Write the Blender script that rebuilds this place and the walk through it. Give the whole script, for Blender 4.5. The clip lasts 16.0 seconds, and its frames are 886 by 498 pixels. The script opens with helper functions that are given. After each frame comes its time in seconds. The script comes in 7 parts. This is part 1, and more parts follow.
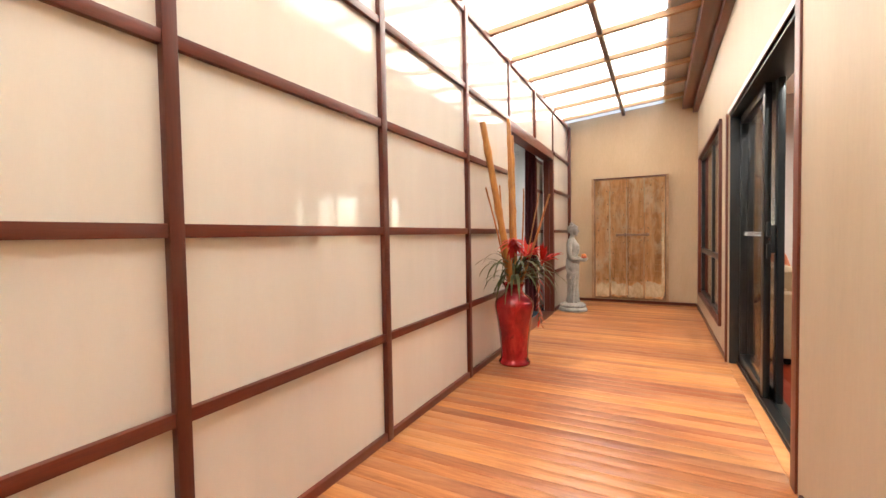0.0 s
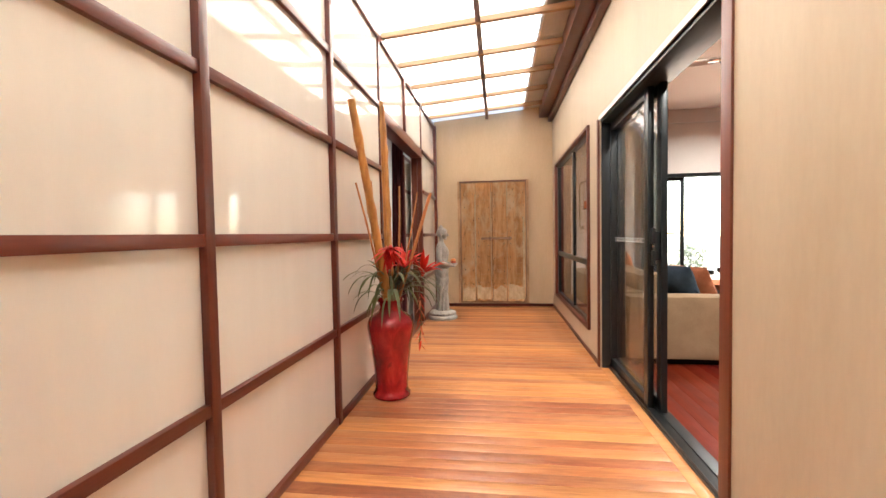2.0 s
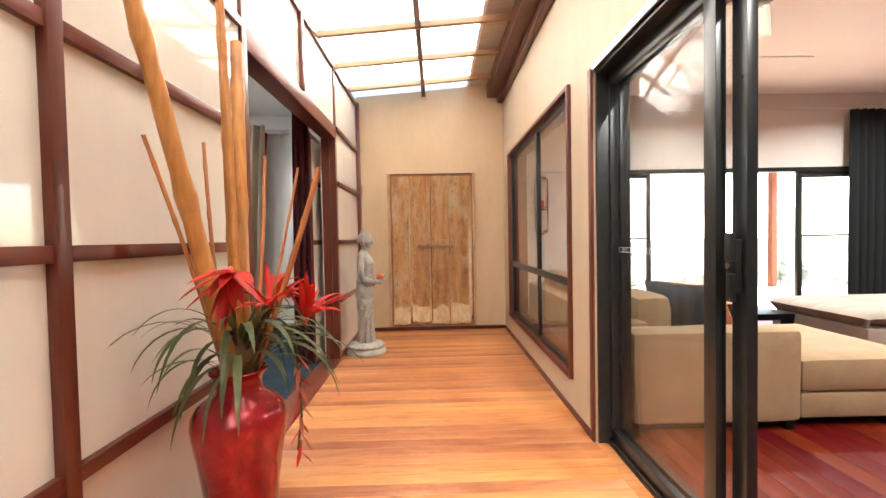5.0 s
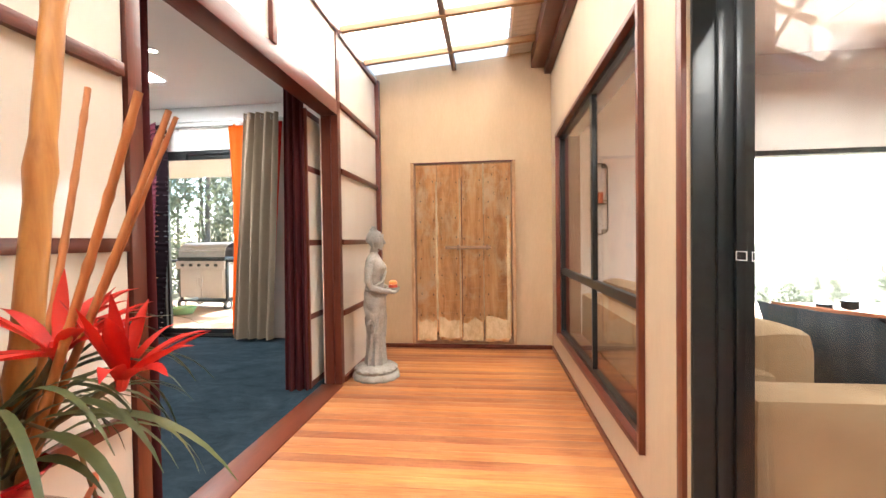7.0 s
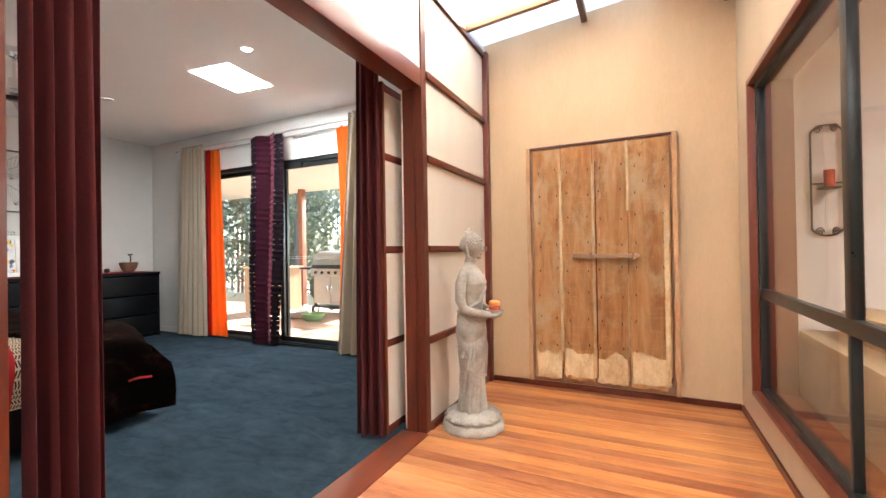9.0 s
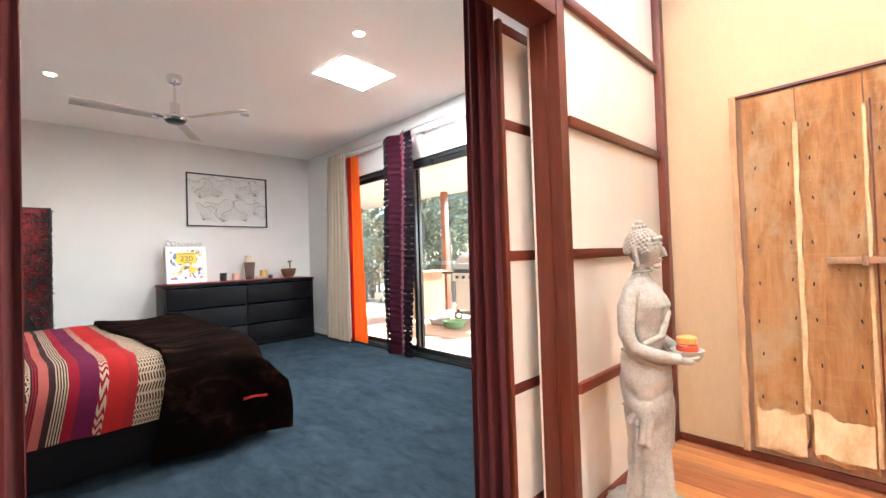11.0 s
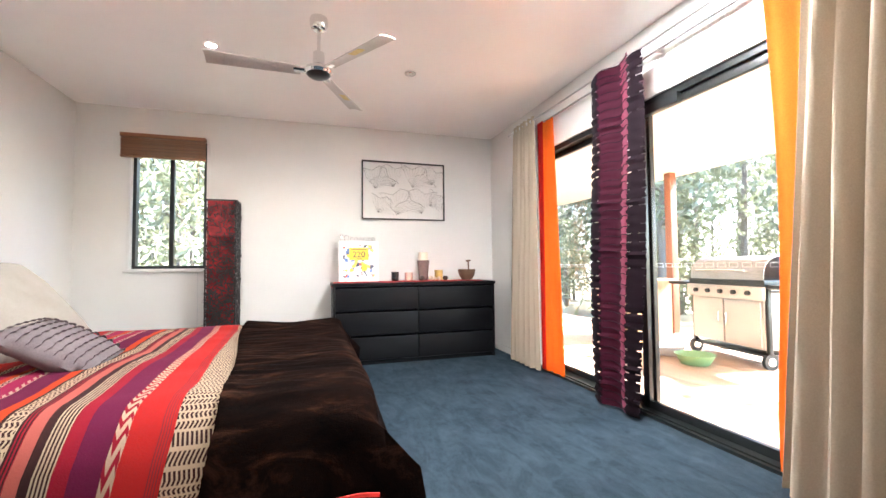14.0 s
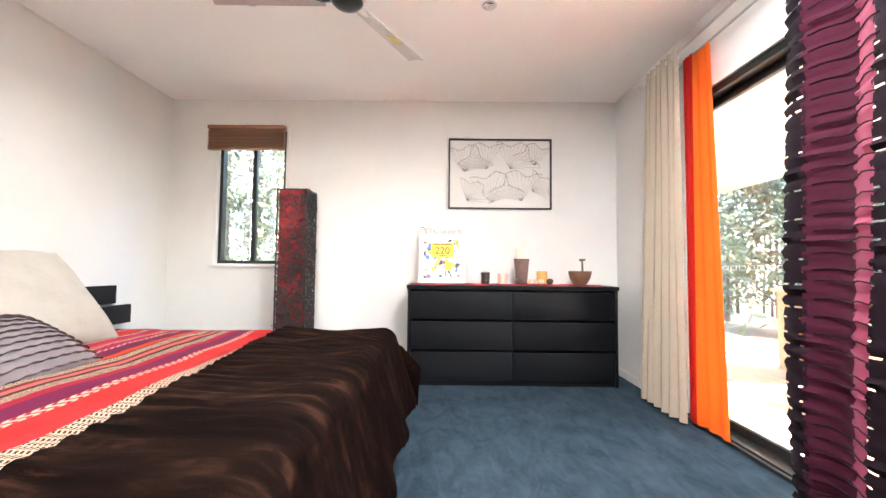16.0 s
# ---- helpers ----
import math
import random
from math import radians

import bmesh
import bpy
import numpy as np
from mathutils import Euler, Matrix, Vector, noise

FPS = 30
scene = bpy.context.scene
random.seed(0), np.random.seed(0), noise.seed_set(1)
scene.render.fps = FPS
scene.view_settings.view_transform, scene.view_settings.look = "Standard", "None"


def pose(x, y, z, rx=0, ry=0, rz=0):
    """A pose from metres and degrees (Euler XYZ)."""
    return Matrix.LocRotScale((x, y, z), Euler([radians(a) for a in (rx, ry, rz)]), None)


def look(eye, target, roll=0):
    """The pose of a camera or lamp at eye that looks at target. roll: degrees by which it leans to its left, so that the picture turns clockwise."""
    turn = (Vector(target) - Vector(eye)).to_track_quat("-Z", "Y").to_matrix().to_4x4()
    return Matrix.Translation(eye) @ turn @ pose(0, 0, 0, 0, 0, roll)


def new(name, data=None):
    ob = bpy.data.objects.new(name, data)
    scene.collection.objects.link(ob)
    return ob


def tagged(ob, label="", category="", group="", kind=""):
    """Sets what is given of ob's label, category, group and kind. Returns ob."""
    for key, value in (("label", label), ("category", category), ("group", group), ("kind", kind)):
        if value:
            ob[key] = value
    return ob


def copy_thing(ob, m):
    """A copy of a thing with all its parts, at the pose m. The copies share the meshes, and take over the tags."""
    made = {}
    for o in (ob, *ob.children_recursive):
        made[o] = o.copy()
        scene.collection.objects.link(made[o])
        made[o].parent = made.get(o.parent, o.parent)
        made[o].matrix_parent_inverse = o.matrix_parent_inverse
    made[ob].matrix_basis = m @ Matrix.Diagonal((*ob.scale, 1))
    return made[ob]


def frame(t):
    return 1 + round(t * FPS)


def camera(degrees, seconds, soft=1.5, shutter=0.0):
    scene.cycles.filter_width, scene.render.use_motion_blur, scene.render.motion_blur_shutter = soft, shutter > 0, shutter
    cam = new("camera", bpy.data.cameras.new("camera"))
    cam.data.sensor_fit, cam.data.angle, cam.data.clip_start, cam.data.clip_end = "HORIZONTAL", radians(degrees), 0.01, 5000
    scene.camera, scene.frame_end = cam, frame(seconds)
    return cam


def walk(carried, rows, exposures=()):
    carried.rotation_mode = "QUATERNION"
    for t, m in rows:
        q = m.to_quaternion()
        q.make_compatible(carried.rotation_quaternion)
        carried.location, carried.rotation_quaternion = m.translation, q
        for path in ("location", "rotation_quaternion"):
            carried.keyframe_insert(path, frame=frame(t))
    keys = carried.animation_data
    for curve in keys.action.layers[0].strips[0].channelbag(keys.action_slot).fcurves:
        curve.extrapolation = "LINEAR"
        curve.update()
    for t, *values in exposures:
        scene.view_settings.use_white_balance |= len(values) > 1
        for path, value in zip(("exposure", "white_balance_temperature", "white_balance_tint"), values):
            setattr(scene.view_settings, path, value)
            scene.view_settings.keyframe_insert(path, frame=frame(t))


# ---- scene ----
cam = camera(93.8, 16.0)
PATH = [
    (0, (-0.037, 0.603, 1.074), (-0.957, 2.378, 1.007), -1.0),
    (0.5, (-0.093, 0.717, 1.099), (-0.848, 2.569, 1.031), -1.0),
    (1, (-0.167, 0.834, 1.103), (-0.727, 2.753, 1.031), -0.9),
    (1.5, (-0.265, 0.97, 1.103), (-0.667, 2.928, 1.033), -0.9),
    (2, (-0.353, 1.135, 1.108), (-0.616, 3.117, 1.036), -1.0),
    (2.5, (-0.417, 1.339, 1.132), (-0.604, 3.329, 1.057), -1.1),
    (3, (-0.472, 1.549, 1.128), (-0.609, 3.543, 1.056), -1.1),
    (3.5, (-0.525, 1.758, 1.123), (-0.597, 3.755, 1.05), -1.1),
    (4, (-0.509, 1.965, 1.124), (-0.496, 3.963, 1.05), -1.0),
    (4.2, (-0.491, 2.059, 1.126), (-0.451, 4.058, 1.055), -1.1),
    (6.3, (-0.191, 2.949, 1.114), (-0.205, 4.948, 1.074), -0.7),
    (6.5, (-0.169, 3.026, 1.113), (-0.232, 5.025, 1.074), -0.8),
    (7, (-0.147, 3.242, 1.099), (-0.375, 5.228, 1.06), -0.8),
    (7.5, (-0.154, 3.489, 1.086), (-0.528, 5.453, 1.068), -1.0),
    (8, (-0.127, 3.723, 1.083), (-0.661, 5.651, 1.068), -1.0),
    (8.2, (-0.108, 3.813, 1.078), (-0.712, 5.719, 1.07), -0.7),
    (10.3, (-0.256, 4.592, 1.102), (-1.51, 6.15, 1.131), -2.3),
    (10.5, (-0.294, 4.665, 1.104), (-1.607, 6.173, 1.134), -2.1),
    (11, (-0.429, 4.803, 1.107), (-1.877, 6.182, 1.143), -1.9),
    (11.5, (-0.6, 4.924, 1.111), (-2.144, 6.195, 1.15), -1.7),
    (12, (-0.791, 5.091, 1.107), (-2.418, 6.253, 1.151), -1.5),
    (12.5, (-0.976, 5.24, 1.09), (-2.694, 6.263, 1.147), -1.3),
    (13, (-1.185, 5.35, 1.07), (-2.986, 6.218, 1.135), -1.1),
    (13.5, (-1.418, 5.437, 1.071), (-3.277, 6.173, 1.138), -0.8),
    (14, (-1.663, 5.563, 1.048), (-3.57, 6.162, 1.13), -0.5),
    (14.5, (-1.904, 5.721, 1.028), (-3.856, 6.15, 1.114), -0.2),
    (15, (-2.142, 5.842, 1.028), (-4.121, 6.119, 1.11), -0.0),
    (15.5, (-2.346, 5.958, 1.013), (-4.339, 6.099, 1.1), 0.2),
    (16, (-2.507, 6.097, 1.017), (-4.504, 6.082, 1.111), 0.6),
]
walk(cam, [(t, look(eye, target, roll)) for t, eye, target, roll in PATH],
     [(0, 3.1, 6000, 6), (4, 3.25, 5980, 6), (8, 3.62, 6000, 6), (8.3, 3.62, 6000, 6), (10.5, 4.08, 5820, 8), (11.5, 4.3, 5880, 9), (13, 4.5, 5980, 10), (16, 4.88, 6000, 10)])

# ---- world, sun and exposure ----
SUN_EL, SUN_AZ = radians(36.5), radians(10)      # azimuth measured from +y towards +x
world = bpy.data.worlds.new("world")
scene.world = world
world.use_nodes = True
wn = world.node_tree
sky = wn.nodes.new("ShaderNodeTexSky")
sky.sky_type, sky.sun_disc, sky.sun_elevation, sky.sun_rotation = "NISHITA", False, SUN_EL, SUN_AZ
wn.nodes["Background"].inputs["Strength"].default_value = 0.15
wn.links.new(sky.outputs["Color"], wn.nodes["Background"].inputs["Color"])
sun_data = bpy.data.lights.new("sun", "SUN")
sun_data.energy, sun_data.angle, sun_data.color = 5.0, radians(0.6), (1.0, 0.93, 0.84)
sun = new("sun", sun_data)
sun_way = Vector((math.sin(SUN_AZ) * math.cos(SUN_EL), math.cos(SUN_AZ) * math.cos(SUN_EL), math.sin(SUN_EL)))
sun.matrix_basis = look(sun_way * 40, (0, 0, 0))

# ---- materials ----


def node_mat(name):
    m = bpy.data.materials.new(name)
    m.use_nodes = True
    nt = m.node_tree
    return m, nt, nt.nodes["Principled BSDF"]


def coords(nt, stretch=(1, 1, 1), shift=True):
    tc, mp = nt.nodes.new("ShaderNodeTexCoord"), nt.nodes.new("ShaderNodeMapping")
    mp.inputs["Scale"].default_value = stretch
    if shift:
        oi, vm = nt.nodes.new("ShaderNodeObjectInfo"), nt.nodes.new("ShaderNodeVectorMath")
        vm.operation = "MULTIPLY"
        nt.links.new(oi.outputs["Random"], vm.inputs[0])
        vm.inputs[1].default_value = (37.0, 53.0, 71.0)
        nt.links.new(vm.outputs[0], mp.inputs["Location"])
    nt.links.new(tc.outputs["Object"], mp.inputs["Vector"])
    return mp.outputs["Vector"]


def noise_tex(nt, vec, scale, detail=4.0, rough=0.55, distort=0.0):
    n = nt.nodes.new("ShaderNodeTexNoise")
    n.inputs["Scale"].default_value, n.inputs["Detail"].default_value = scale, detail
    n.inputs["Roughness"].default_value, n.inputs["Distortion"].default_value = rough, distort
    nt.links.new(vec, n.inputs["Vector"])
    return n.outputs["Fac"]


def ramp(nt, fac, stops, constant=False):
    r = nt.nodes.new("ShaderNodeValToRGB")
    r.color_ramp.interpolation = "CONSTANT" if constant else "LINEAR"
    while len(r.color_ramp.elements) < len(stops):
        r.color_ramp.elements.new(0.5)
    for e, (p, c) in zip(r.color_ramp.elements, stops):
        e.position, e.color = p, (*c, 1)
    nt.links.new(fac, r.inputs["Fac"])
    return r.outputs["Color"]


def mix(nt, fac, a, b, mode="MIX"):
    m = nt.nodes.new("ShaderNodeMix")
    m.data_type, m.blend_type = "RGBA", mode
    for sock, v in ((m.inputs[0], fac), (m.inputs[6], a), (m.inputs[7], b)):
        if isinstance(v, (int, float)):
            sock.default_value = v
        elif isinstance(v, tuple):
            sock.default_value = (*v, 1)
        else:
            nt.links.new(v, sock)
    return m.outputs[2]


def math_node(nt, op, a, b=0.0):
    m = nt.nodes.new("ShaderNodeMath")
    m.operation = op
    for sock, v in ((m.inputs[0], a), (m.inputs[1], b)):
        if isinstance(v, (int, float)):
            sock.default_value = v
        else:
            nt.links.new(v, sock)
    return m.outputs[0]


def bump(nt, bsdf, height, strength, dist=0.01):
    b = nt.nodes.new("ShaderNodeBump")
    b.inputs["Strength"].default_value, b.inputs["Distance"].default_value = strength, dist
    nt.links.new(height, b.inputs["Height"])
    nt.links.new(b.outputs["Normal"], bsdf.inputs["Normal"])


def surface(name, dark, light, rough=0.5, scale=12.0, fine=90.0, stretch=(1, 1, 1), strength=0.15, metal=0.0, coat=0.0,
            vary=0.0, rough_var=0.12, spec=0.5, sheen=0.0, grit=0.25):
    """A two-scale surface: broad tone changes, fine grain, relief and uneven gloss."""
    m, nt, b = node_mat(name)
    v = coords(nt, stretch)
    broad, grain = noise_tex(nt, v, scale, 5.0, 0.6), noise_tex(nt, v, fine, 3.0, 0.6)
    col = ramp(nt, broad, [(0.3, dark), (0.7, light)])
    col = mix(nt, grit, col, ramp(nt, grain, [(0.3, tuple(c * 0.75 for c in dark)), (0.7, tuple(min(1, c * 1.15) for c in light))]))
    if vary:
        oi = nt.nodes.new("ShaderNodeObjectInfo")
        val = math_node(nt, "MULTIPLY_ADD", oi.outputs["Random"], vary)
        nt.nodes[-1].inputs[2].default_value = 1.0 - vary / 2
        hsv = nt.nodes.new("ShaderNodeHueSaturation")
        nt.links.new(val, hsv.inputs["Value"])
        nt.links.new(col, hsv.inputs["Color"])
        col = hsv.outputs["Color"]
    nt.links.new(col, b.inputs["Base Color"])
    rr = math_node(nt, "MULTIPLY_ADD", broad, rough_var)
    nt.nodes[-1].inputs[2].default_value = max(0.02, rough - rough_var / 2)
    nt.links.new(rr, b.inputs["Roughness"])
    b.inputs["Metallic"].default_value, b.inputs["Coat Weight"].default_value = metal, coat
    b.inputs["Specular IOR Level"].default_value, b.inputs["Sheen Weight"].default_value = spec, sheen
    b.inputs["Coat Roughness"].default_value = 0.08
    if strength:
        bump(nt, b, grain, strength, 0.004)
    return m


def timber(name, dark, light, axis, rough=0.4, grain=28.0, coat=0.15, vary=0.35, along=0.06, strength=0.12):
    """Grained timber, the fibres along x, y or z."""
    st = [1.0, 1.0, 1.0]
    st["xyz".index(axis)] = along
    return surface(name, dark, light, rough, grain * 0.35, grain * 4, tuple(st), strength, 0, coat, vary)


def glass(name, tint=(1, 1, 1), rough=0.0):
    m, nt, b = node_mat(name)
    b.inputs["Base Color"].default_value = (*tint, 1)
    b.inputs["Roughness"].default_value, b.inputs["Transmission Weight"].default_value, b.inputs["IOR"].default_value = rough, 1.0, 1.45
    return m


def thin_glass(name, tint=(0.97, 0.98, 0.98)):
    """A window pane: clear with a Fresnel sheen."""
    m, nt, b = node_mat(name)
    nt.nodes.remove(b)
    tr, gl, mx, lw = (nt.nodes.new("ShaderNode" + k) for k in ("BsdfTransparent", "BsdfGlossy", "MixShader", "LayerWeight"))
    tr.inputs["Color"].default_value, gl.inputs["Roughness"].default_value = (*tint, 1), 0.0
    lw.inputs["Blend"].default_value = 0.5
    sheen_ = math_node(nt, "MULTIPLY_ADD", math_node(nt, "POWER", lw.outputs["Facing"], 5.0), 0.9)
    nt.nodes[-1].inputs[2].default_value = 0.03
    nt.links.new(sheen_, mx.inputs[0])
    nt.links.new(tr.outputs[0], mx.inputs[1])
    nt.links.new(gl.outputs[0], mx.inputs[2])
    nt.links.new(mx.outputs[0], nt.nodes["Material Output"].inputs["Surface"])
    return m


def sheer(name, color, amount, gloss=0.1):
    """Cloth that lets light through."""
    m, nt, b = node_mat(name)
    v = coords(nt, (1, 1, 1))
    weave = noise_tex(nt, v, 140.0, 2.0)
    col = mix(nt, weave, tuple(c * 0.8 for c in color), tuple(min(1, c * 1.1) for c in color))
    nt.links.new(col, b.inputs["Base Color"])
    b.inputs["Roughness"].default_value, b.inputs["Sheen Weight"].default_value = 0.85, 0.02
    b.inputs["Specular IOR Level"].default_value = gloss
    tl, mx = nt.nodes.new("ShaderNodeBsdfTranslucent"), nt.nodes.new("ShaderNodeMixShader")
    nt.links.new(col, tl.inputs["Color"])
    mx.inputs[0].default_value = amount
    nt.links.new(b.outputs[0], mx.inputs[1])
    nt.links.new(tl.outputs[0], mx.inputs[2])
    nt.links.new(mx.outputs[0], nt.nodes["Material Output"].inputs["Surface"])
    bump(nt, b, weave, 0.15, 0.002)
    return m


def emitter(name, color, power):
    m, nt, b = node_mat(name)
    b.inputs["Base Color"].default_value = (*color, 1)
    b.inputs["Emission Color"].default_value, b.inputs["Emission Strength"].default_value = (*color, 1), power
    return m


M_STAIN = timber("stained_timber_upright", (0.062, 0.010, 0.005), (0.150, 0.027, 0.011), "z", 0.35, coat=0.12)
M_STAIN_Y = timber("stained_timber_rail", (0.062, 0.010, 0.005), (0.150, 0.028, 0.012), "y", 0.35, coat=0.12)
M_TRIM = timber("reddish_trim", (0.080, 0.015, 0.006), (0.160, 0.034, 0.013), "z", 0.45, coat=0.05)
M_TRIM_Y = timber("reddish_trim_flat", (0.11, 0.022, 0.009), (0.20, 0.046, 0.018), "y", 0.35, coat=0.3)
M_PINE = timber("roof_batten_pine", (0.36, 0.20, 0.10), (0.52, 0.33, 0.18), "x", 0.6, coat=0.0)
M_PANEL = surface("gloss_cream_panel", (0.66, 0.615, 0.535), (0.70, 0.66, 0.58), 0.05, 3.0, 160.0, (1, 2, 0.3), 0.0, coat=0.06, rough_var=0.03, grit=0.03, spec=0.36)
M_CREAM = surface("cream_wall_board", (0.40, 0.31, 0.205), (0.47, 0.37, 0.255), 0.55, 3.0, 60.0, (1, 1, 0.2), 0.03, grit=0.08)
M_TAN = surface("tan_end_wall", (0.50, 0.36, 0.205), (0.59, 0.435, 0.27), 0.7, 2.2, 70.0, (1, 1, 0.25), 0.05, grit=0.1)
M_WHITE = surface("white_wall_paint", (0.65, 0.635, 0.605), (0.69, 0.675, 0.645), 0.65, 2.0, 150.0, strength=0.04, grit=0.06)
M_CEIL = surface("ceiling_paint", (0.90, 0.89, 0.865), (0.93, 0.92, 0.90), 0.8, 1.5, 140.0, strength=0.03, grit=0.06)
M_LIV = surface("living_wall_paint", (0.66, 0.60, 0.55), (0.72, 0.66, 0.61), 0.7, 2.0, 140.0, strength=0.04)
M_BLACK = surface("black_powdercoat", (0.008, 0.010, 0.010), (0.016, 0.018, 0.018), 0.3, 20, 300, strength=0.03)
M_GLASS = thin_glass("window_glass")
M_CHROME = surface("chrome", (0.72, 0.72, 0.72), (0.82, 0.82, 0.81), 0.12, 8, 200, metal=1.0, strength=0.02, rough_var=0.08)
M_STEEL = surface("brushed_steel", (0.50, 0.50, 0.50), (0.62, 0.61, 0.60), 0.32, 6, 160, (1, 1, 8), metal=1.0, strength=0.05)
M_DARKWOOD = surface("black_brown_veneer", (0.004, 0.004, 0.005), (0.008, 0.008, 0.009), 0.4, 5, 60, (1, 0.1, 1), 0.05, spec=0.12)
M_DECK = timber("deck_hardwood", (0.44, 0.285, 0.19), (0.62, 0.43, 0.30), "x", 0.6, coat=0.0)
M_RUST = surface("dark_iron", (0.02, 0.018, 0.016), (0.05, 0.045, 0.04), 0.5, 20, 150, metal=0.6)


def floor_timber(name, axis, dark, mid, light, rough, coat, vary, worn=None, spec=0.5):
    """Polished floorboards: long grain, tone that changes from board to board, scuffs in the varnish."""
    m, nt, b = node_mat(name)
    st = [1.0, 1.0, 1.0]
    st["xyz".index(axis)] = 0.07
    v = coords(nt, tuple(st))
    w = coords(nt, (1, 1, 1), False)
    broad, grain = noise_tex(nt, v, 9.0, 6.0, 0.65, 0.8), noise_tex(nt, v, 85.0, 4.0, 0.6)
    col = ramp(nt, broad, [(0.25, dark), (0.5, mid), (0.78, light)])
    col = mix(nt, 0.3, col, ramp(nt, grain, [(0.35, tuple(c * 0.6 for c in dark)), (0.65, light)]))
    oi = nt.nodes.new("ShaderNodeObjectInfo")
    hsv = nt.nodes.new("ShaderNodeHueSaturation")
    val = math_node(nt, "MULTIPLY_ADD", oi.outputs["Random"], vary)
    nt.nodes[-1].inputs[2].default_value = 1 - vary / 2
    hue = math_node(nt, "MULTIPLY_ADD", oi.outputs["Random"], 0.022)
    nt.nodes[-1].inputs[2].default_value = 0.489
    nt.links.new(val, hsv.inputs["Value"])
    nt.links.new(hue, hsv.inputs["Hue"])
    nt.links.new(col, hsv.inputs["Color"])
    col = hsv.outputs["Color"]
    if worn:      # varnish worn pale along the walked line
        col = mix(nt, ramp(nt, noise_tex(nt, coords(nt, (0.55, 1.3, 1), False), 1.7, 7.0, 0.68, 0.6), [(0.44, (0, 0, 0)), (0.66, (0.62, 0.62, 0.62))]), col, worn)
    nt.links.new(col, b.inputs["Base Color"])
    b.inputs["Specular IOR Level"].default_value = spec
    scuff = noise_tex(nt, w, 3.5, 6.0, 0.7)
    rr = math_node(nt, "MULTIPLY_ADD", scuff, 0.28)
    nt.nodes[-1].inputs[2].default_value = rough - 0.14
    nt.links.new(rr, b.inputs["Roughness"])
    b.inputs["Coat Weight"].default_value, b.inputs["Coat Roughness"].default_value = coat, 0.2
    bump(nt, b, grain, 0.06, 0.003)
    return m


M_FLOOR = floor_timber("corridor_floorboards", "x", (0.24, 0.066, 0.019), (0.42, 0.138, 0.042), (0.60, 0.26, 0.09), 0.40, 0.14, 0.62, (0.62, 0.31, 0.125))
M_LFLOOR = floor_timber("living_floorboards", "y", (0.070, 0.0045, 0.0025), (0.130, 0.0085, 0.004), (0.185, 0.015, 0.007), 0.40, 0.0, 0.35, None, 0.22)


def carpet_mat():
    m, nt, b = node_mat("blue_grey_carpet")
    v = coords(nt, (1, 1, 1), False)
    foot, pile, tone = noise_tex(nt, v, 2.2, 7.0, 0.70, 1.2), noise_tex(nt, v, 260.0, 2.0, 0.7), noise_tex(nt, v, 22.0, 4.0, 0.6)
    col = ramp(nt, foot, [(0.38, (0.0040, 0.0077, 0.0103)), (0.62, (0.0423, 0.0634, 0.0798))])
    col = mix(nt, 0.35, col, ramp(nt, tone, [(0.3, (0.0066, 0.0120, 0.0176)), (0.7, (0.0277, 0.0447, 0.0632))]))
    brush = noise_tex(nt, coords(nt, (0.7, 1.8, 1), False), 6.0, 6.0, 0.72, 0.8)
    col = mix(nt, 0.45, col, ramp(nt, brush, [(0.38, (0.0049, 0.0095, 0.0130)), (0.66, (0.0472, 0.0720, 0.0947))]))
    col = mix(nt, 0.4, col, ramp(nt, pile, [(0.3, (0.0066, 0.0103, 0.0139)), (0.7, (0.0448, 0.0668, 0.0872))]))
    nt.links.new(col, b.inputs["Base Color"])
    b.inputs["Roughness"].default_value, b.inputs["Sheen Weight"].default_value = 0.95, 0.0
    b.inputs["Specular IOR Level"].default_value = 0.04
    bump(nt, b, math_node(nt, "ADD", pile, math_node(nt, "MULTIPLY", foot, 2.5)), 0.6, 0.006)
    return m


M_CARPET = carpet_mat()


def roof_mat():
    m, nt, b = node_mat("translucent_roof_sheet")
    v = coords(nt, (1, 1, 1), False)
    dirt = noise_tex(nt, v, 2.5, 5.0, 0.65)
    col = ramp(nt, dirt, [(0.3, (0.87, 0.75, 0.61)), (0.7, (0.94, 0.84, 0.71))])
    nt.links.new(col, b.inputs["Base Color"])
    b.inputs["Roughness"].default_value = 0.35
    tl, mx = nt.nodes.new("ShaderNodeBsdfTranslucent"), nt.nodes.new("ShaderNodeMixShader")
    nt.links.new(col, tl.inputs["Color"])
    mx.inputs[0].default_value = 0.85
    nt.links.new(b.outputs[0], mx.inputs[1])
    nt.links.new(tl.outputs[0], mx.inputs[2])
    nt.links.new(mx.outputs[0], nt.nodes["Material Output"].inputs["Surface"])
    return m


M_SHEET = roof_mat()

# ---- shape helpers ----


def add_box(bm, x0, x1, y0, y1, z0, z1, bev=0.0):
    r = bmesh.ops.create_cube(bm, size=1)
    for v in r["verts"]:
        v.co = Vector(((x0 + x1) / 2 + v.co.x * (x1 - x0), (y0 + y1) / 2 + v.co.y * (y1 - y0), (z0 + z1) / 2 + v.co.z * (z1 - z0)))
    if bev:
        edges = list({e for v in r["verts"] for e in v.link_edges})
        bmesh.ops.bevel(bm, geom=edges, offset=bev, segments=2, affect="EDGES", profile=0.6)
    return r["verts"]


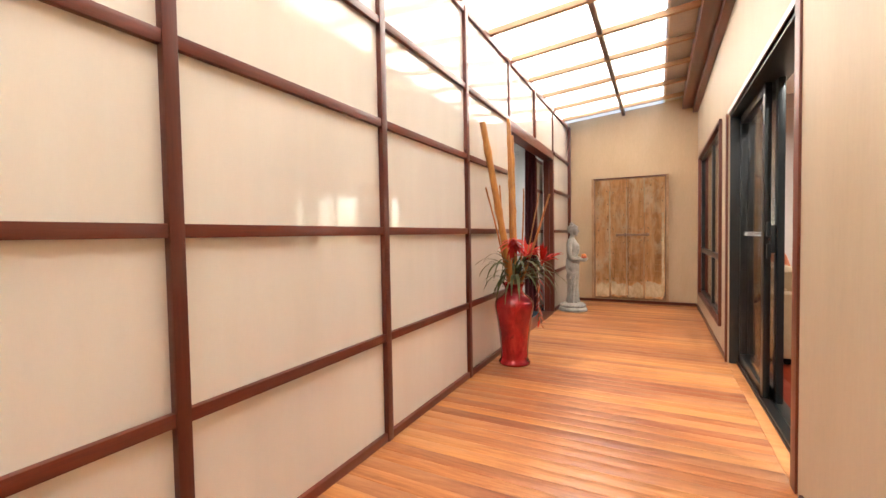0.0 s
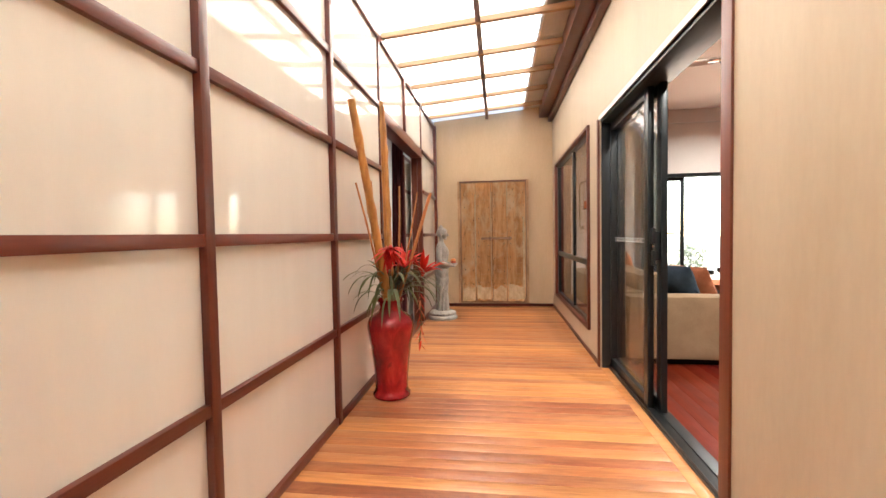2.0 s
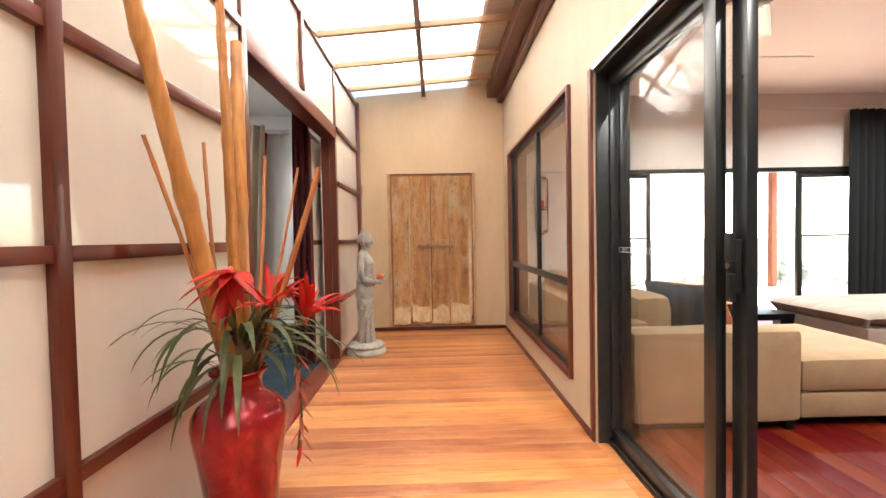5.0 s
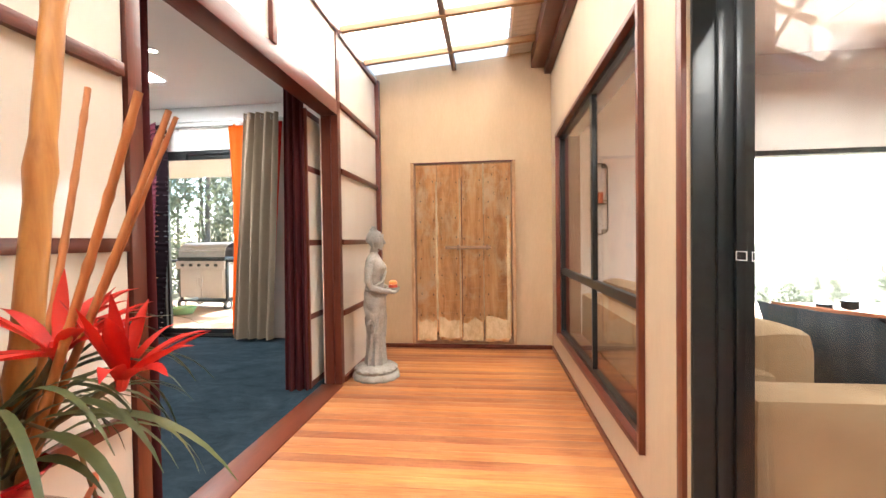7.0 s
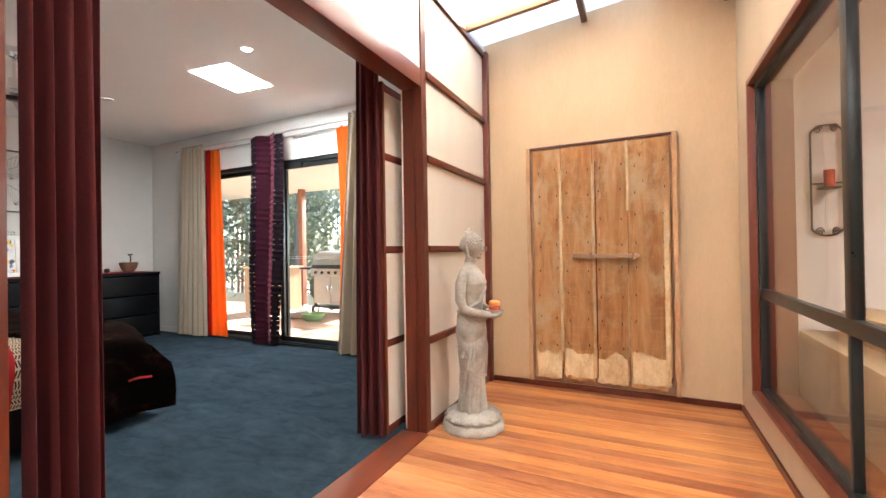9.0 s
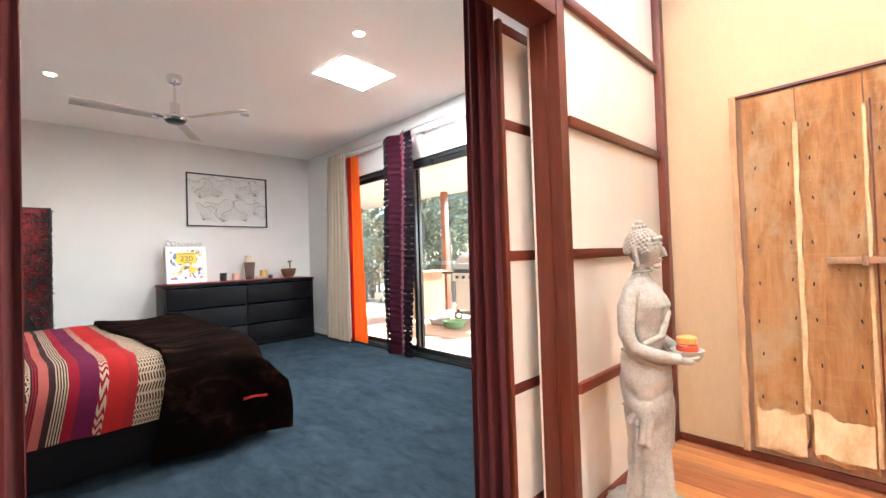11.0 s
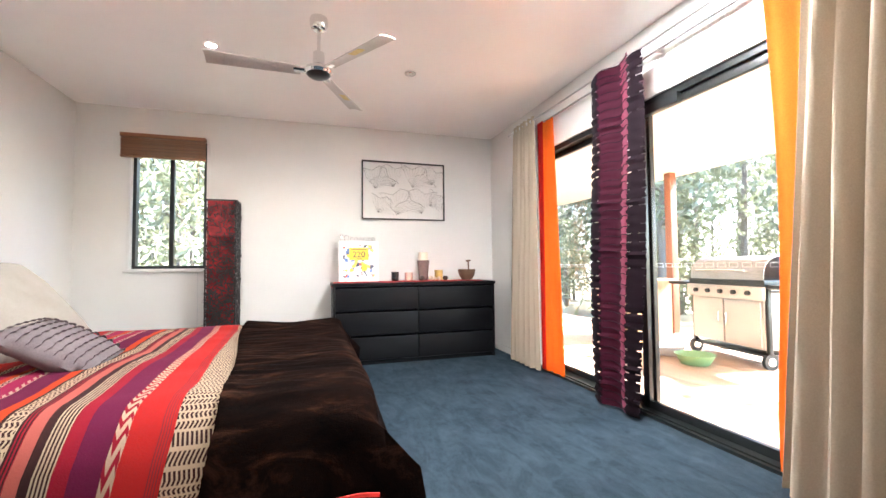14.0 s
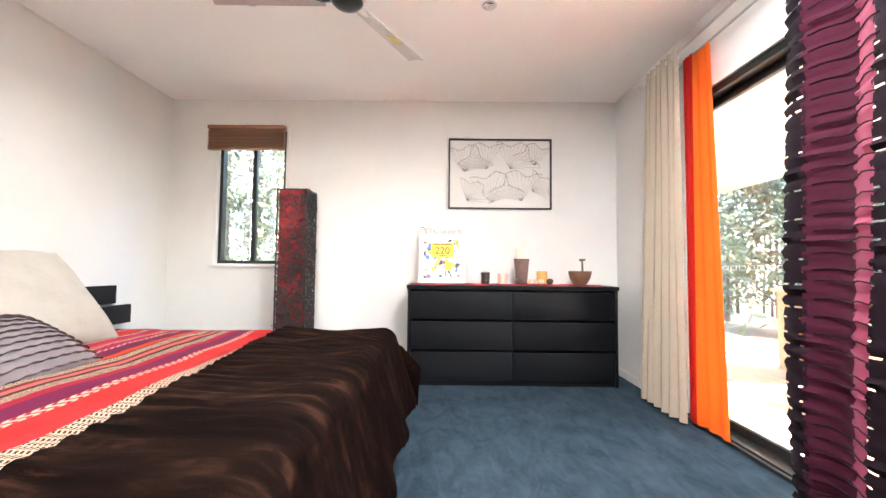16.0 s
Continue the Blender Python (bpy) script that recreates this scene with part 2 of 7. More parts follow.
def box(x0, x1, y0, y1, z0, z1, bev=0.0):
    bm = bmesh.new()
    add_box(bm, x0, x1, y0, y1, z0, z1, bev)
    return bm


def moved(bm, m):
    bmesh.ops.transform(bm, matrix=m, verts=bm.verts)
    return bm


def add_tube(bm, pts, radii, sides=8, cap=True, squash=1.0):
    """A tube along points, with a radius at each."""
    pts = [Vector(p) for p in pts]
    if not isinstance(radii, (list, tuple)):
        radii = [radii] * len(pts)
    rings, side = [], None
    for i, p in enumerate(pts):
        d = (pts[min(i + 1, len(pts) - 1)] - pts[max(i - 1, 0)]).normalized()
        ref = side if side is not None else (Vector((1, 0, 0)) if abs(d.x) < 0.8 else Vector((0, 1, 0)))
        u = (ref - d * ref.dot(d)).normalized()
        side, w = u, d.cross(u)
        rings.append([bm.verts.new(p + radii[i] * (u * math.cos(a) + w * squash * math.sin(a))) for a in (2 * math.pi * k / sides for k in range(sides))])
    for a, b in zip(rings, rings[1:]):
        for k in range(sides):
            bm.faces.new((a[k], a[(k + 1) % sides], b[(k + 1) % sides], b[k]))
    if cap:
        bm.faces.new(rings[0][::-1])
        bm.faces.new(rings[-1])
    return rings


def tube(pts, radii, sides=8, squash=1.0):
    bm = bmesh.new()
    add_tube(bm, pts, radii, sides, True, squash)
    return bm


def lathe(profile, cx, cy, sides=32, wobble=0.0):
    """A turned body: (radius, height) from the bottom up."""
    bm = bmesh.new()
    rings = []
    for r, z in profile:
        rings.append([bm.verts.new((cx + r * math.cos(2 * math.pi * k / sides) * (1 + wobble * noise.noise((k * .7, z * 9, 1))),
                                    cy + r * math.sin(2 * math.pi * k / sides), z)) for k in range(sides)])
    for a, b in zip(rings, rings[1:]):
        for k in range(sides):
            bm.faces.new((a[k], a[(k + 1) % sides], b[(k + 1) % sides], b[k]))
    bm.faces.new(rings[0][::-1])
    bm.faces.new(rings[-1])
    return bm


def sheet(fn, nu, nv, thick=0.0):
    """A grid surface fn(u, v) -> point, u and v from 0 to 1, with thickness along its normals."""
    bm = bmesh.new()
    g = [[bm.verts.new(fn(i / nu, j / nv)) for j in range(nv + 1)] for i in range(nu + 1)]
    for i in range(nu):
        for j in range(nv):
            bm.faces.new((g[i][j], g[i + 1][j], g[i + 1][j + 1], g[i][j + 1]))
    bmesh.ops.recalc_face_normals(bm, faces=bm.faces)
    bm.normal_update()
    if thick:
        bmesh.ops.solidify(bm, geom=bm.faces[:], thickness=thick)
    return bm


def mesh_of(name, bm, material, smooth=None):
    me = bpy.data.meshes.new(name)
    bmesh.ops.recalc_face_normals(bm, faces=bm.faces)
    bm.to_mesh(me)
    bm.free()
    me.materials.append(material)
    if smooth is not None:
        me.polygons.foreach_set("use_smooth", [True] * len(me.polygons))
        me.set_sharp_from_angle(angle=radians(smooth))
    return me


def part(name, bm, material, parent, label="", smooth=35):
    """One mesh under a thing or part; bm is in world places."""
    ob = new(name, mesh_of(name, bm, material, smooth))
    ob.parent = parent
    if parent.type == "EMPTY":
        ob.matrix_parent_inverse = parent.matrix_basis.inverted()
    return tagged(ob, label)


def thing(name, at, label, category, group=""):
    """An Empty at the base of a thing that parents its parts."""
    ob = new(name)
    ob.empty_display_size = 0.1
    ob.matrix_basis = Matrix.Translation(at)
    return tagged(ob, label, category, group)


def solid(name, bm, material, label, category, group="", smooth=35):
    """A thing of one mesh, its origin at the middle of its base."""
    lo = [min(v.co[k] for v in bm.verts) for k in range(3)]
    hi = [max(v.co[k] for v in bm.verts) for k in range(3)]
    at = Vector(((lo[0] + hi[0]) / 2, (lo[1] + hi[1]) / 2, lo[2]))
    ob = new(name, mesh_of(name, moved(bm, Matrix.Translation(-at)), material, smooth))
    ob.matrix_basis = Matrix.Translation(at)
    return tagged(ob, label, category, group)


def structure(name, bm, material, label, category, smooth=30):
    return tagged(new(name, mesh_of(name, bm, material, smooth)), label, category, "", "structure")


def boxes(*rows):
    bm = bmesh.new()
    for r in rows:
        add_box(bm, *r)
    return bm


def piece(name, me, parent, at, rot=0.0):
    ob = new(name, me)
    ob.parent = parent
    ob.matrix_basis = pose(*at, 0, 0, rot)
    return ob

# ---- plan ----
XL, XR, YE, YS = -1.315, 0.465, 7.465, -1.6      # corridor: panel face, east wall, end wall, wall behind
BW, BS, BN, BC = -6.645, 3.30, 7.80, 2.715       # bedroom: back wall, south wall, glass wall, ceiling
LN, LE, LC = 7.60, 6.40, 2.85                    # living room: north wall, east wall, ceiling
OP0, OP1, OPH = 4.510, 6.300, 2.065                # opening into the bedroom
SD0, SD1, SDH = 2.755, 4.62, 1.99                 # sliding door to the living room
WN0, WN1, WNB, WNT = 4.98, 7.10, 0.22, 2.05      # corridor window
GD0, GD1, GDH = -5.46, -2.76, 2.21               # bedroom glass door
BV0, BV1, BVB, BVT = 3.79, 4.47, 1.045, 2.40     # bedroom window
LD0, LD1, LDH = 1.85, 5.50, 1.93                 # living room glass doors
DECK0, DECK1, DZ = 7.96, 11.1, -0.06


def under(x):
    """Underside of the roof battens."""
    return 2.752 + 0.082 * (x - XL)


# ---- floors ----
floor_corridor = structure("floor_corridor", boxes((XL - 0.1, XR, YS, YE, -0.12, -0.022)), M_STAIN_Y, "timber subfloor under polished hardwood boards", "floor")
floor_bedroom = structure("floor_bedroom", boxes((BW, -1.455, BS, BN, -0.1, 0.0)), M_CARPET, "blue-grey plush carpet with brushed patches", "floor")
floor_living = structure("floor_living", boxes((0.66, LE, YS, LN, -0.12, -0.022)), M_STAIN_Y, "subfloor under deep red floorboards", "floor")
sill_living = structure("trim_sill", box(XR - 0.001, 0.526, SD0 + 0.001, SD1 - 0.001, -0.05, 0.0, 0.002), M_FLOOR, "hardwood sill board at the sliding door", "threshold")
threshold = structure("trim_threshold", box(-1.455, XL + 0.035, OP0, OP1, -0.05, 0.006, 0.003), M_TRIM_Y, "red-brown timber threshold between boards and carpet", "threshold")

# ---- walls ----
wall_lattice = structure("wall_lattice", boxes(
    (-1.43, XL - 0.012, YS, OP0 - 0.05, -0.05, 2.80), (-1.43, XL - 0.012, OP1 + 0.05, YE + 0.4, -0.05, 2.80),
    (-1.43, XL - 0.012, OP0 - 0.05, OP1 + 0.05, OPH + 0.1, 2.80)), M_WHITE, "corridor partition with glossy cream panels in a dark timber grid", "wall")
wall_east = structure("wall_east", boxes(
    (XR, 0.66, YS, SD0, -0.05, 3.1), (XR, 0.66, SD0, SD1, SDH, 3.1), (XR, 0.66, SD1, WN0, -0.05, 3.1),
    (XR, 0.66, WN0, WN1, -0.05, WNB), (XR, 0.66, WN0, WN1, WNT, 3.1), (XR, 0.66, WN1, LN + 0.15, -0.05, 3.1)),
    M_CREAM, "cream painted board wall with sliding door and window", "wall")
wall_end = structure("wall_end", box(-1.327, XR - 0.002, YE, YE + 0.14, -0.05, 3.1), M_TAN, "tan painted end wall of the corridor", "wall")
wall_south = structure("wall_south", box(-1.43, LE + 0.15, YS - 0.15, YS, -0.05, 3.1), M_CREAM, "plain cream wall", "wall")
wall_bed_back = structure("wall_bed_back", boxes(
    (BW - 0.15, BW, BS - 0.15, BV0, -0.1, 2.9), (BW - 0.15, BW, BV1, BN + 0.15, -0.1, 2.9),
    (BW - 0.15, BW, BV0, BV1, -0.1, BVB), (BW - 0.15, BW, BV0, BV1, BVT, 2.9)), M_WHITE, "white painted bedroom wall with a window", "wall")
wall_bed_south = structure("wall_bed_south", box(BW, -1.43, BS - 0.15, BS, -0.1, 2.9), M_WHITE, "white painted wall behind the bed head", "wall")
wall_bed_north = structure("wall_bed_north", boxes(
    (BW, GD0, BN, BN + 0.15, -0.1, 2.9), (GD1, -1.43, BN, BN + 0.15, -0.1, 2.9), (GD0, GD1, BN, BN + 0.15, GDH, 2.9)),
    M_WHITE, "white painted wall round a sliding glass door", "wall")
wall_living_north = structure("wall_living_north", boxes(
    (0.66, LD0, LN, LN + 0.15, -0.1, 3.1), (LD1, LE, LN, LN + 0.15, -0.1, 3.1), (LD0, LD1, LN, LN + 0.15, LDH, 3.1)),
    M_LIV, "pale warm-grey wall above glass doors", "wall")
wall_living_east = structure("wall_living_east", box(LE, LE + 0.15, YS, LN + 0.15, -0.1, 3.1), M_LIV, "pale warm-grey living room wall", "wall")
ceiling_bedroom = structure("ceiling_bedroom", box(BW - 0.15, -1.43, BS - 0.15, BN + 0.15, BC, BC + 0.1), M_CEIL, "flat white bedroom ceiling", "ceiling")
ceiling_living = structure("ceiling_living", box(0.66, LE + 0.15, YS, LN + 0.15, LC, LC + 0.1), M_CEIL, "flat white living room ceiling", "ceiling")

# ---- corridor roof ----
PITCH = 0.076


def corrugated(x0, x1, lift):
    rows = int((YE + 0.3 - YS) / PITCH) * 6
    return sheet(lambda u, v: (x0 + (x1 - x0) * u, YS - 0.15 + v * (YE + 0.3 - YS), under(x0 + (x1 - x0) * u) + 0.064 + lift + 0.009 * math.cos(v * rows / 6 * 2 * math.pi)), 1, rows)


roof = structure("roof_corridor", corrugated(-1.42, 0.06, 0.0), M_SHEET, "translucent white corrugated roof sheeting on pine battens", "roof", 60)
M_OPAQUE = surface("cream_metal_roofing", (0.50, 0.44, 0.36), (0.60, 0.53, 0.44), 0.5, 3, 120, strength=0.02)
part("opaque_sheet", corrugated(0.03, 0.62, 0.012), M_OPAQUE, roof, "cream metal roof sheet beside the beam", 60)
for i in range(15):
    y = 7.06 - 0.617 * i
    bm = bmesh.new()
    for x0, x1 in ((XL - 0.012, 0.30),):
        vs = add_box(bm, x0, x1, y - 0.021, y + 0.021, 0, 0.048, 0.003)
    for v in bm.verts:
        v.co.z += under(v.co.x)
    part("batten", bm, M_PINE, roof)
bm = box(-0.515, -0.470, YS, YE, 0, 0.05, 0.003)
for v in bm.verts:
    v.co.z += under(-0.49) + 0.003
M_GREYWOOD = timber("weathered_rafter", (0.16, 0.12, 0.09), (0.26, 0.20, 0.15), "y", 0.7, coat=0)
part("rafter", bm, M_GREYWOOD, roof, "grey weathered timber runner")
part("edge_beam", box(0.272, 0.40, YS, YE, 2.80, 3.02, 0.004), M_STAIN_Y, roof, "dark stained timber beam along the wall")
part("ledger", box(0.40, XR, YS, YE, 2.735, 3.05, 0.004), M_STAIN_Y, roof, "dark stained timber ledger")
part("flashing", boxes((XL - 0.012, XL + 0.012, YS, YE, 2.735, 2.752 + 0.05)), M_WHITE, roof)

# ---- timber grid with gloss panels ----
POSTS = [-1.845, -0.79, 0.267, 1.322, 2.376, 3.440]
LEVELS = [0.022, 0.545, 1.10, 1.652, 2.165, 2.722]
PW, RH = 0.022, 0.021


def rail(y0, y1, z, h=RH):
    part("rail", box(XL - 0.01, XL + 0.030, y0, y1, z - h, z + h, 0.003), M_STAIN_Y, wall_lattice)


def grid_post(y, w, x1, z0=0.0, z1=2.745):
    part("post", box(XL - 0.011, x1, y - w, y + w, z0, z1, 0.004), M_STAIN, wall_lattice)


def panel(y0, y1, z0, z1):
    bow = random.uniform(-0.0018, 0.0018)
    bm = sheet(lambda u, v: (XL + bow * math.sin(math.pi * u) * math.sin(math.pi * v), y0 + (y1 - y0) * u, z0 + (z1 - z0) * v), 6, 6)
    bmesh.ops.solidify(bm, geom=bm.faces[:], thickness=0.008)
    part("panel", bm, M_PANEL, wall_lattice)


bays = [(a + PW, b - PW) for a, b in zip(POSTS, POSTS[1:] + [4.458])] + [(6.37, 7.40)]
for y in POSTS:
    grid_post(y, PW, XL + 0.036)
for y0, y1 in bays:
    for z in LEVELS:
        rail(y0 - 0.001, y1 + 0.001, z, 0.022 if z < 0.1 or z > 2.7 else RH)
    for a, b in zip(LEVELS, LEVELS[1:]):
        panel(y0 - 0.012, y1 + 0.012, a, b)
for y0, y1 in ((4.51, 5.35), (5.40, 6.300)):
    rail(y0, y1, 2.722, 0.022)
    panel(y0 - 0.012, y1 + 0.012, 2.12, 2.722)
grid_post(5.375, 0.024, XL + 0.034, 2.175)
grid_post(7.43, 0.03, XL + 0.05)
# opening jambs and head
part("jamb", box(-1.415, XL + 0.022, 4.455, OP0, 0.0, 2.745, 0.004), M_STAIN, wall_lattice, "dark stained timber door jamb")
part("jamb", boxes((-1.425, -1.352, OP1, 6.370, 0.0, 2.745), (-1.352, XL + 0.018, OP1 + 0.012, 6.370, 0.0, 2.745)), M_TRIM, wall_lattice, "red-brown stained timber door post")
part("jamb_bead", box(-1.356, -1.350, OP1 - 0.003, OP1 + 0.010, 0.0, OPH, 0.001), M_STAIN, wall_lattice)
part("head", box(-1.425, XL + 0.022, OP0, OP1, OPH, 2.175, 0.005), M_STAIN_Y, wall_lattice, "dark stained timber opening head")

# sliding screen parked behind the corridor wall
M_CREAMEDGE = surface("cream_screen_edge", (0.74, 0.68, 0.60), (0.80, 0.74, 0.66), 0.4, 5, 100, strength=0.02)
screen = thing("sliding_screen", (-1.475, 6.5, 0.01), "sliding screen with cream panels in a dark timber frame, slid open", "screen door")
for y in (6.178, 7.24):
    part("stile", box(-1.509, -1.482, y - 0.012, y + 0.012, 0.012, 2.09, 0.004), M_TRIM, screen)
for z in (0.04, 0.545, 1.10, 1.652, 2.06):
    part("rail", box(-1.503, -1.484, 6.189, 7.229, z - 0.022, z + 0.022, 0.003), M_STAIN_Y, screen)
for a, b in ((0.062, 0.523), (0.567, 1.078), (1.122, 1.63), (1.674, 2.038)):
    part("panel", box(-1.498, -1.488, 6.188, 7.230, a, b), M_PANEL, screen)
part("edge_strip", box(-1.433, -1.4255, 6.296, 6.318, 0.012, OPH - 0.004, 0.002), M_CREAMEDGE, screen, "cream edge strip")

# skirting
baseboard_east = structure("baseboard_east", boxes((XR - 0.012, XR, YS, SD0 - 0.11, 0, 0.035), (XR - 0.012, XR, SD1 + 0.05, YE, 0, 0.035)), M_STAIN_Y, "thin dark stained skirting strip", "baseboard")
baseboard_end = structure("baseboard_end", box(XL + 0.05, XR - 0.012, YE - 0.014, YE, 0, 0.042, 0.003), M_STAIN_Y, "dark stained skirting on the end wall", "baseboard")
baseboard_bed = structure("baseboard_bedroom", boxes((BW, BW + 0.014, BS, BN, 0, 0.07), (BW + 0.014, GD0 - 0.03, BN - 0.014, BN, 0, 0.07), (GD1 + 0.03, -1.455, BN - 0.014, BN, 0, 0.07),
                                                   (BW + 0.014, -1.44, BS, BS + 0.014, 0, 0.07)), M_WHITE, "low white painted skirting", "baseboard")

# ---- corridor sliding door ----
door_living = structure("door_living", box(0.54, 0.655, SD0 + 0.035, SD1 - 0.014, -0.02, 0.022, 0.002), M_BLACK, "black aluminium sliding door, partly open, to the living room", "sliding door")
for r_ in ((SD0, SD0 + 0.035, 0, SDH - 0.022), (SD1 - 0.014, SD1, 0, SDH - 0.022), (SD0, SD1, SDH - 0.022, SDH)):
    part("door_frame", box(0.475, 0.655, *r_, 0.003), M_BLACK, door_living)


def leaf(parent, y0, y1, x, w=0.052, axis="y", z0=0.024, z1=SDH - 0.037, far=None):
    """A glazed sash: stiles and rails round a pane."""
    def bx(a0, a1, b0, b1, t):
        return box(x - t, x + t, a0, a1, b0, b1, 0.003) if axis == "y" else box(a0, a1, x - t, x + t, b0, b1, 0.003)
    st = part("sash", bx(y0, y0 + w, z0, z1, 0.018), M_BLACK, parent)
    wf = far or w
    part("sash", bx(y1 - wf, y1, z0, z1, 0.018), M_BLACK, parent)
    part("sash", bx(y0 + w, y1 - wf, z0, z0 + w, 0.017), M_BLACK, parent)
    part("sash", bx(y0 + w, y1 - wf, z1 - w, z1, 0.017), M_BLACK, parent)
    pane = part("pane", bx(y0 + w - 0.004, y1 - wf + 0.004, z0 + w - 0.004, z1 - w + 0.004, 0.003), M_GLASS, parent, "clear glass pane")
    pane.visible_shadow = False
    return st


leaf(door_living, 3.775, SD1 - 0.015, 0.560, 0.062, z1=SDH - 0.024, far=0.014)
leaf(door_living, 3.705, SD1 - 0.015, 0.612, 0.066, z1=SDH - 0.024, far=0.014)
M_DECAL = surface("frosted_decal", (0.70, 0.70, 0.68), (0.80, 0.80, 0.78), 0.5, 20, 200, strength=0)


def decals(parent, a0, count, at, z, axis="y", step=0.075):
    """Outlined oblong safety stickers on the glass."""
    for i in range(count):
        a, bm, w, h, t = a0 + i * step, bmesh.new(), 0.026, 0.011, 0.0022
        for p in ((a - w, a + w, z - h - t, z - h), (a - w, a + w, z + h, z + h + t), (a - w, a - w + t, z - h, z + h), (a + w - t, a + w, z - h, z + h)):
            add_box(bm, at - 0.0005, at + 0.0005, *p) if axis == "y" else add_box(bm, p[0], p[1], at - 0.0005, at + 0.0005, p[2], p[3])
        part("decal", bm, M_DECAL, parent, "small outlined sticker" if i == 0 else "")


decals(door_living, 3.90, 9, 0.556, 1.045)
lock = bmesh.new()
add_box(lock, 0.566, 0.594, 3.720, 3.762, 0.93, 1.10, 0.005)
add_box(lock, 0.548, 0.568, 3.716, 3.738, 0.90, 0.99, 0.004)
add_box(lock, 0.548, 0.568, 3.716, 3.745, 1.03, 1.12, 0.004)
handle = part("handle", lock, M_BLACK, door_living, "black latch handle")
part("key_barrel", tube([(0.556, 3.742, 1.015), (0.590, 3.742, 1.015)], 0.011, 12), M_CHROME, door_living)
part("white_flashing", boxes((XR - 0.006, 0.476, SD0 - 0.01, SD1 + 0.012, SDH, SDH + 0.035)), M_WHITE, door_living, "white strip over the frame")
part("trim", box(XR - 0.010, XR + 0.009, SD0 - 0.044, SD0 + 0.024, 0, SDH + 0.035, 0.003), M_TRIM, door_living, "red-brown timber architrave")
part("trim", box(XR - 0.016, XR + 0.01, SD1 + 0.002, SD1 + 0.042, 0, SDH + 0.012, 0.003), M_TRIM, door_living)
part("sill_track", boxes((0.525, 0.54, SD0, SD1, -0.01, 0.012), (0.53, 0.536, SD0, SD1, 0.02, 0.030), (0.585, 0.591, SD0, SD1, 0.02, 0.030)), M_BLACK, door_living, "black door track")
for z in (0.35, 0.75, 1.1, 1.55):
    part("screw", tube([(0.470, SD0 + 0.018, z), (0.476, SD0 + 0.018, z)], 0.006, 8), M_STEEL, door_living)

# ---- corridor window ----
window_corridor = structure("window_corridor", boxes(
    (0.478, 0.52, WN0 + 0.03, WN0 + 0.06, WNB + 0.03, WNT - 0.03), (0.478, 0.52, WN1 - 0.06, WN1 - 0.03, WNB + 0.03, WNT - 0.03),
    (0.478, 0.52, WN0 + 0.06, WN1 - 0.06, WNB + 0.03, WNB + 0.06), (0.478, 0.52, WN0 + 0.06, WN1 - 0.06, WNT - 0.06, WNT - 0.03)),
    M_BLACK, "black aluminium window in a red-brown timber surround", "window")
for r in ((WN0, WN0 + 0.03, WNB, WNT), (WN1 - 0.03, WN1, WNB, WNT), (WN0 + 0.03, WN1 - 0.03, WNT - 0.03, WNT), (WN0 + 0.03, WN1 - 0.03, WNB, WNB + 0.03)):
    part("window_frame", box(XR - 0.025, 0.655, *r, 0.004), M_TRIM, window_corridor)
YM, ZT = 5.93, 0.815
part("transom", box(0.480, 0.515, WN0 + 0.06, WN1 - 0.06, ZT - 0.026, ZT + 0.026, 0.003), M_BLACK, window_corridor)
part("mullion", box(0.482, 0.512, YM - 0.012, YM + 0.012, WNB + 0.06, ZT - 0.026, 0.003), M_BLACK, window_corridor)
part("mullion", box(0.482, 0.516, YM - 0.026, YM + 0.026, ZT + 0.026, WNT - 0.06, 0.003), M_BLACK, window_corridor)
for y0, y1, z0, z1 in ((WN0 + 0.06, YM - 0.012, WNB + 0.065, ZT - 0.026), (YM + 0.012, WN1 - 0.06, WNB + 0.065, ZT - 0.026),
                       (WN0 + 0.06, YM - 0.03, ZT + 0.026, WNT - 0.066), (YM + 0.03, WN1 - 0.06, ZT + 0.026, WNT - 0.066)):
    part("pane", box(0.497, 0.502, y0, y1, z0, z1), M_GLASS, window_corridor).visible_shadow = False

# ---- old timber door on the end wall ----


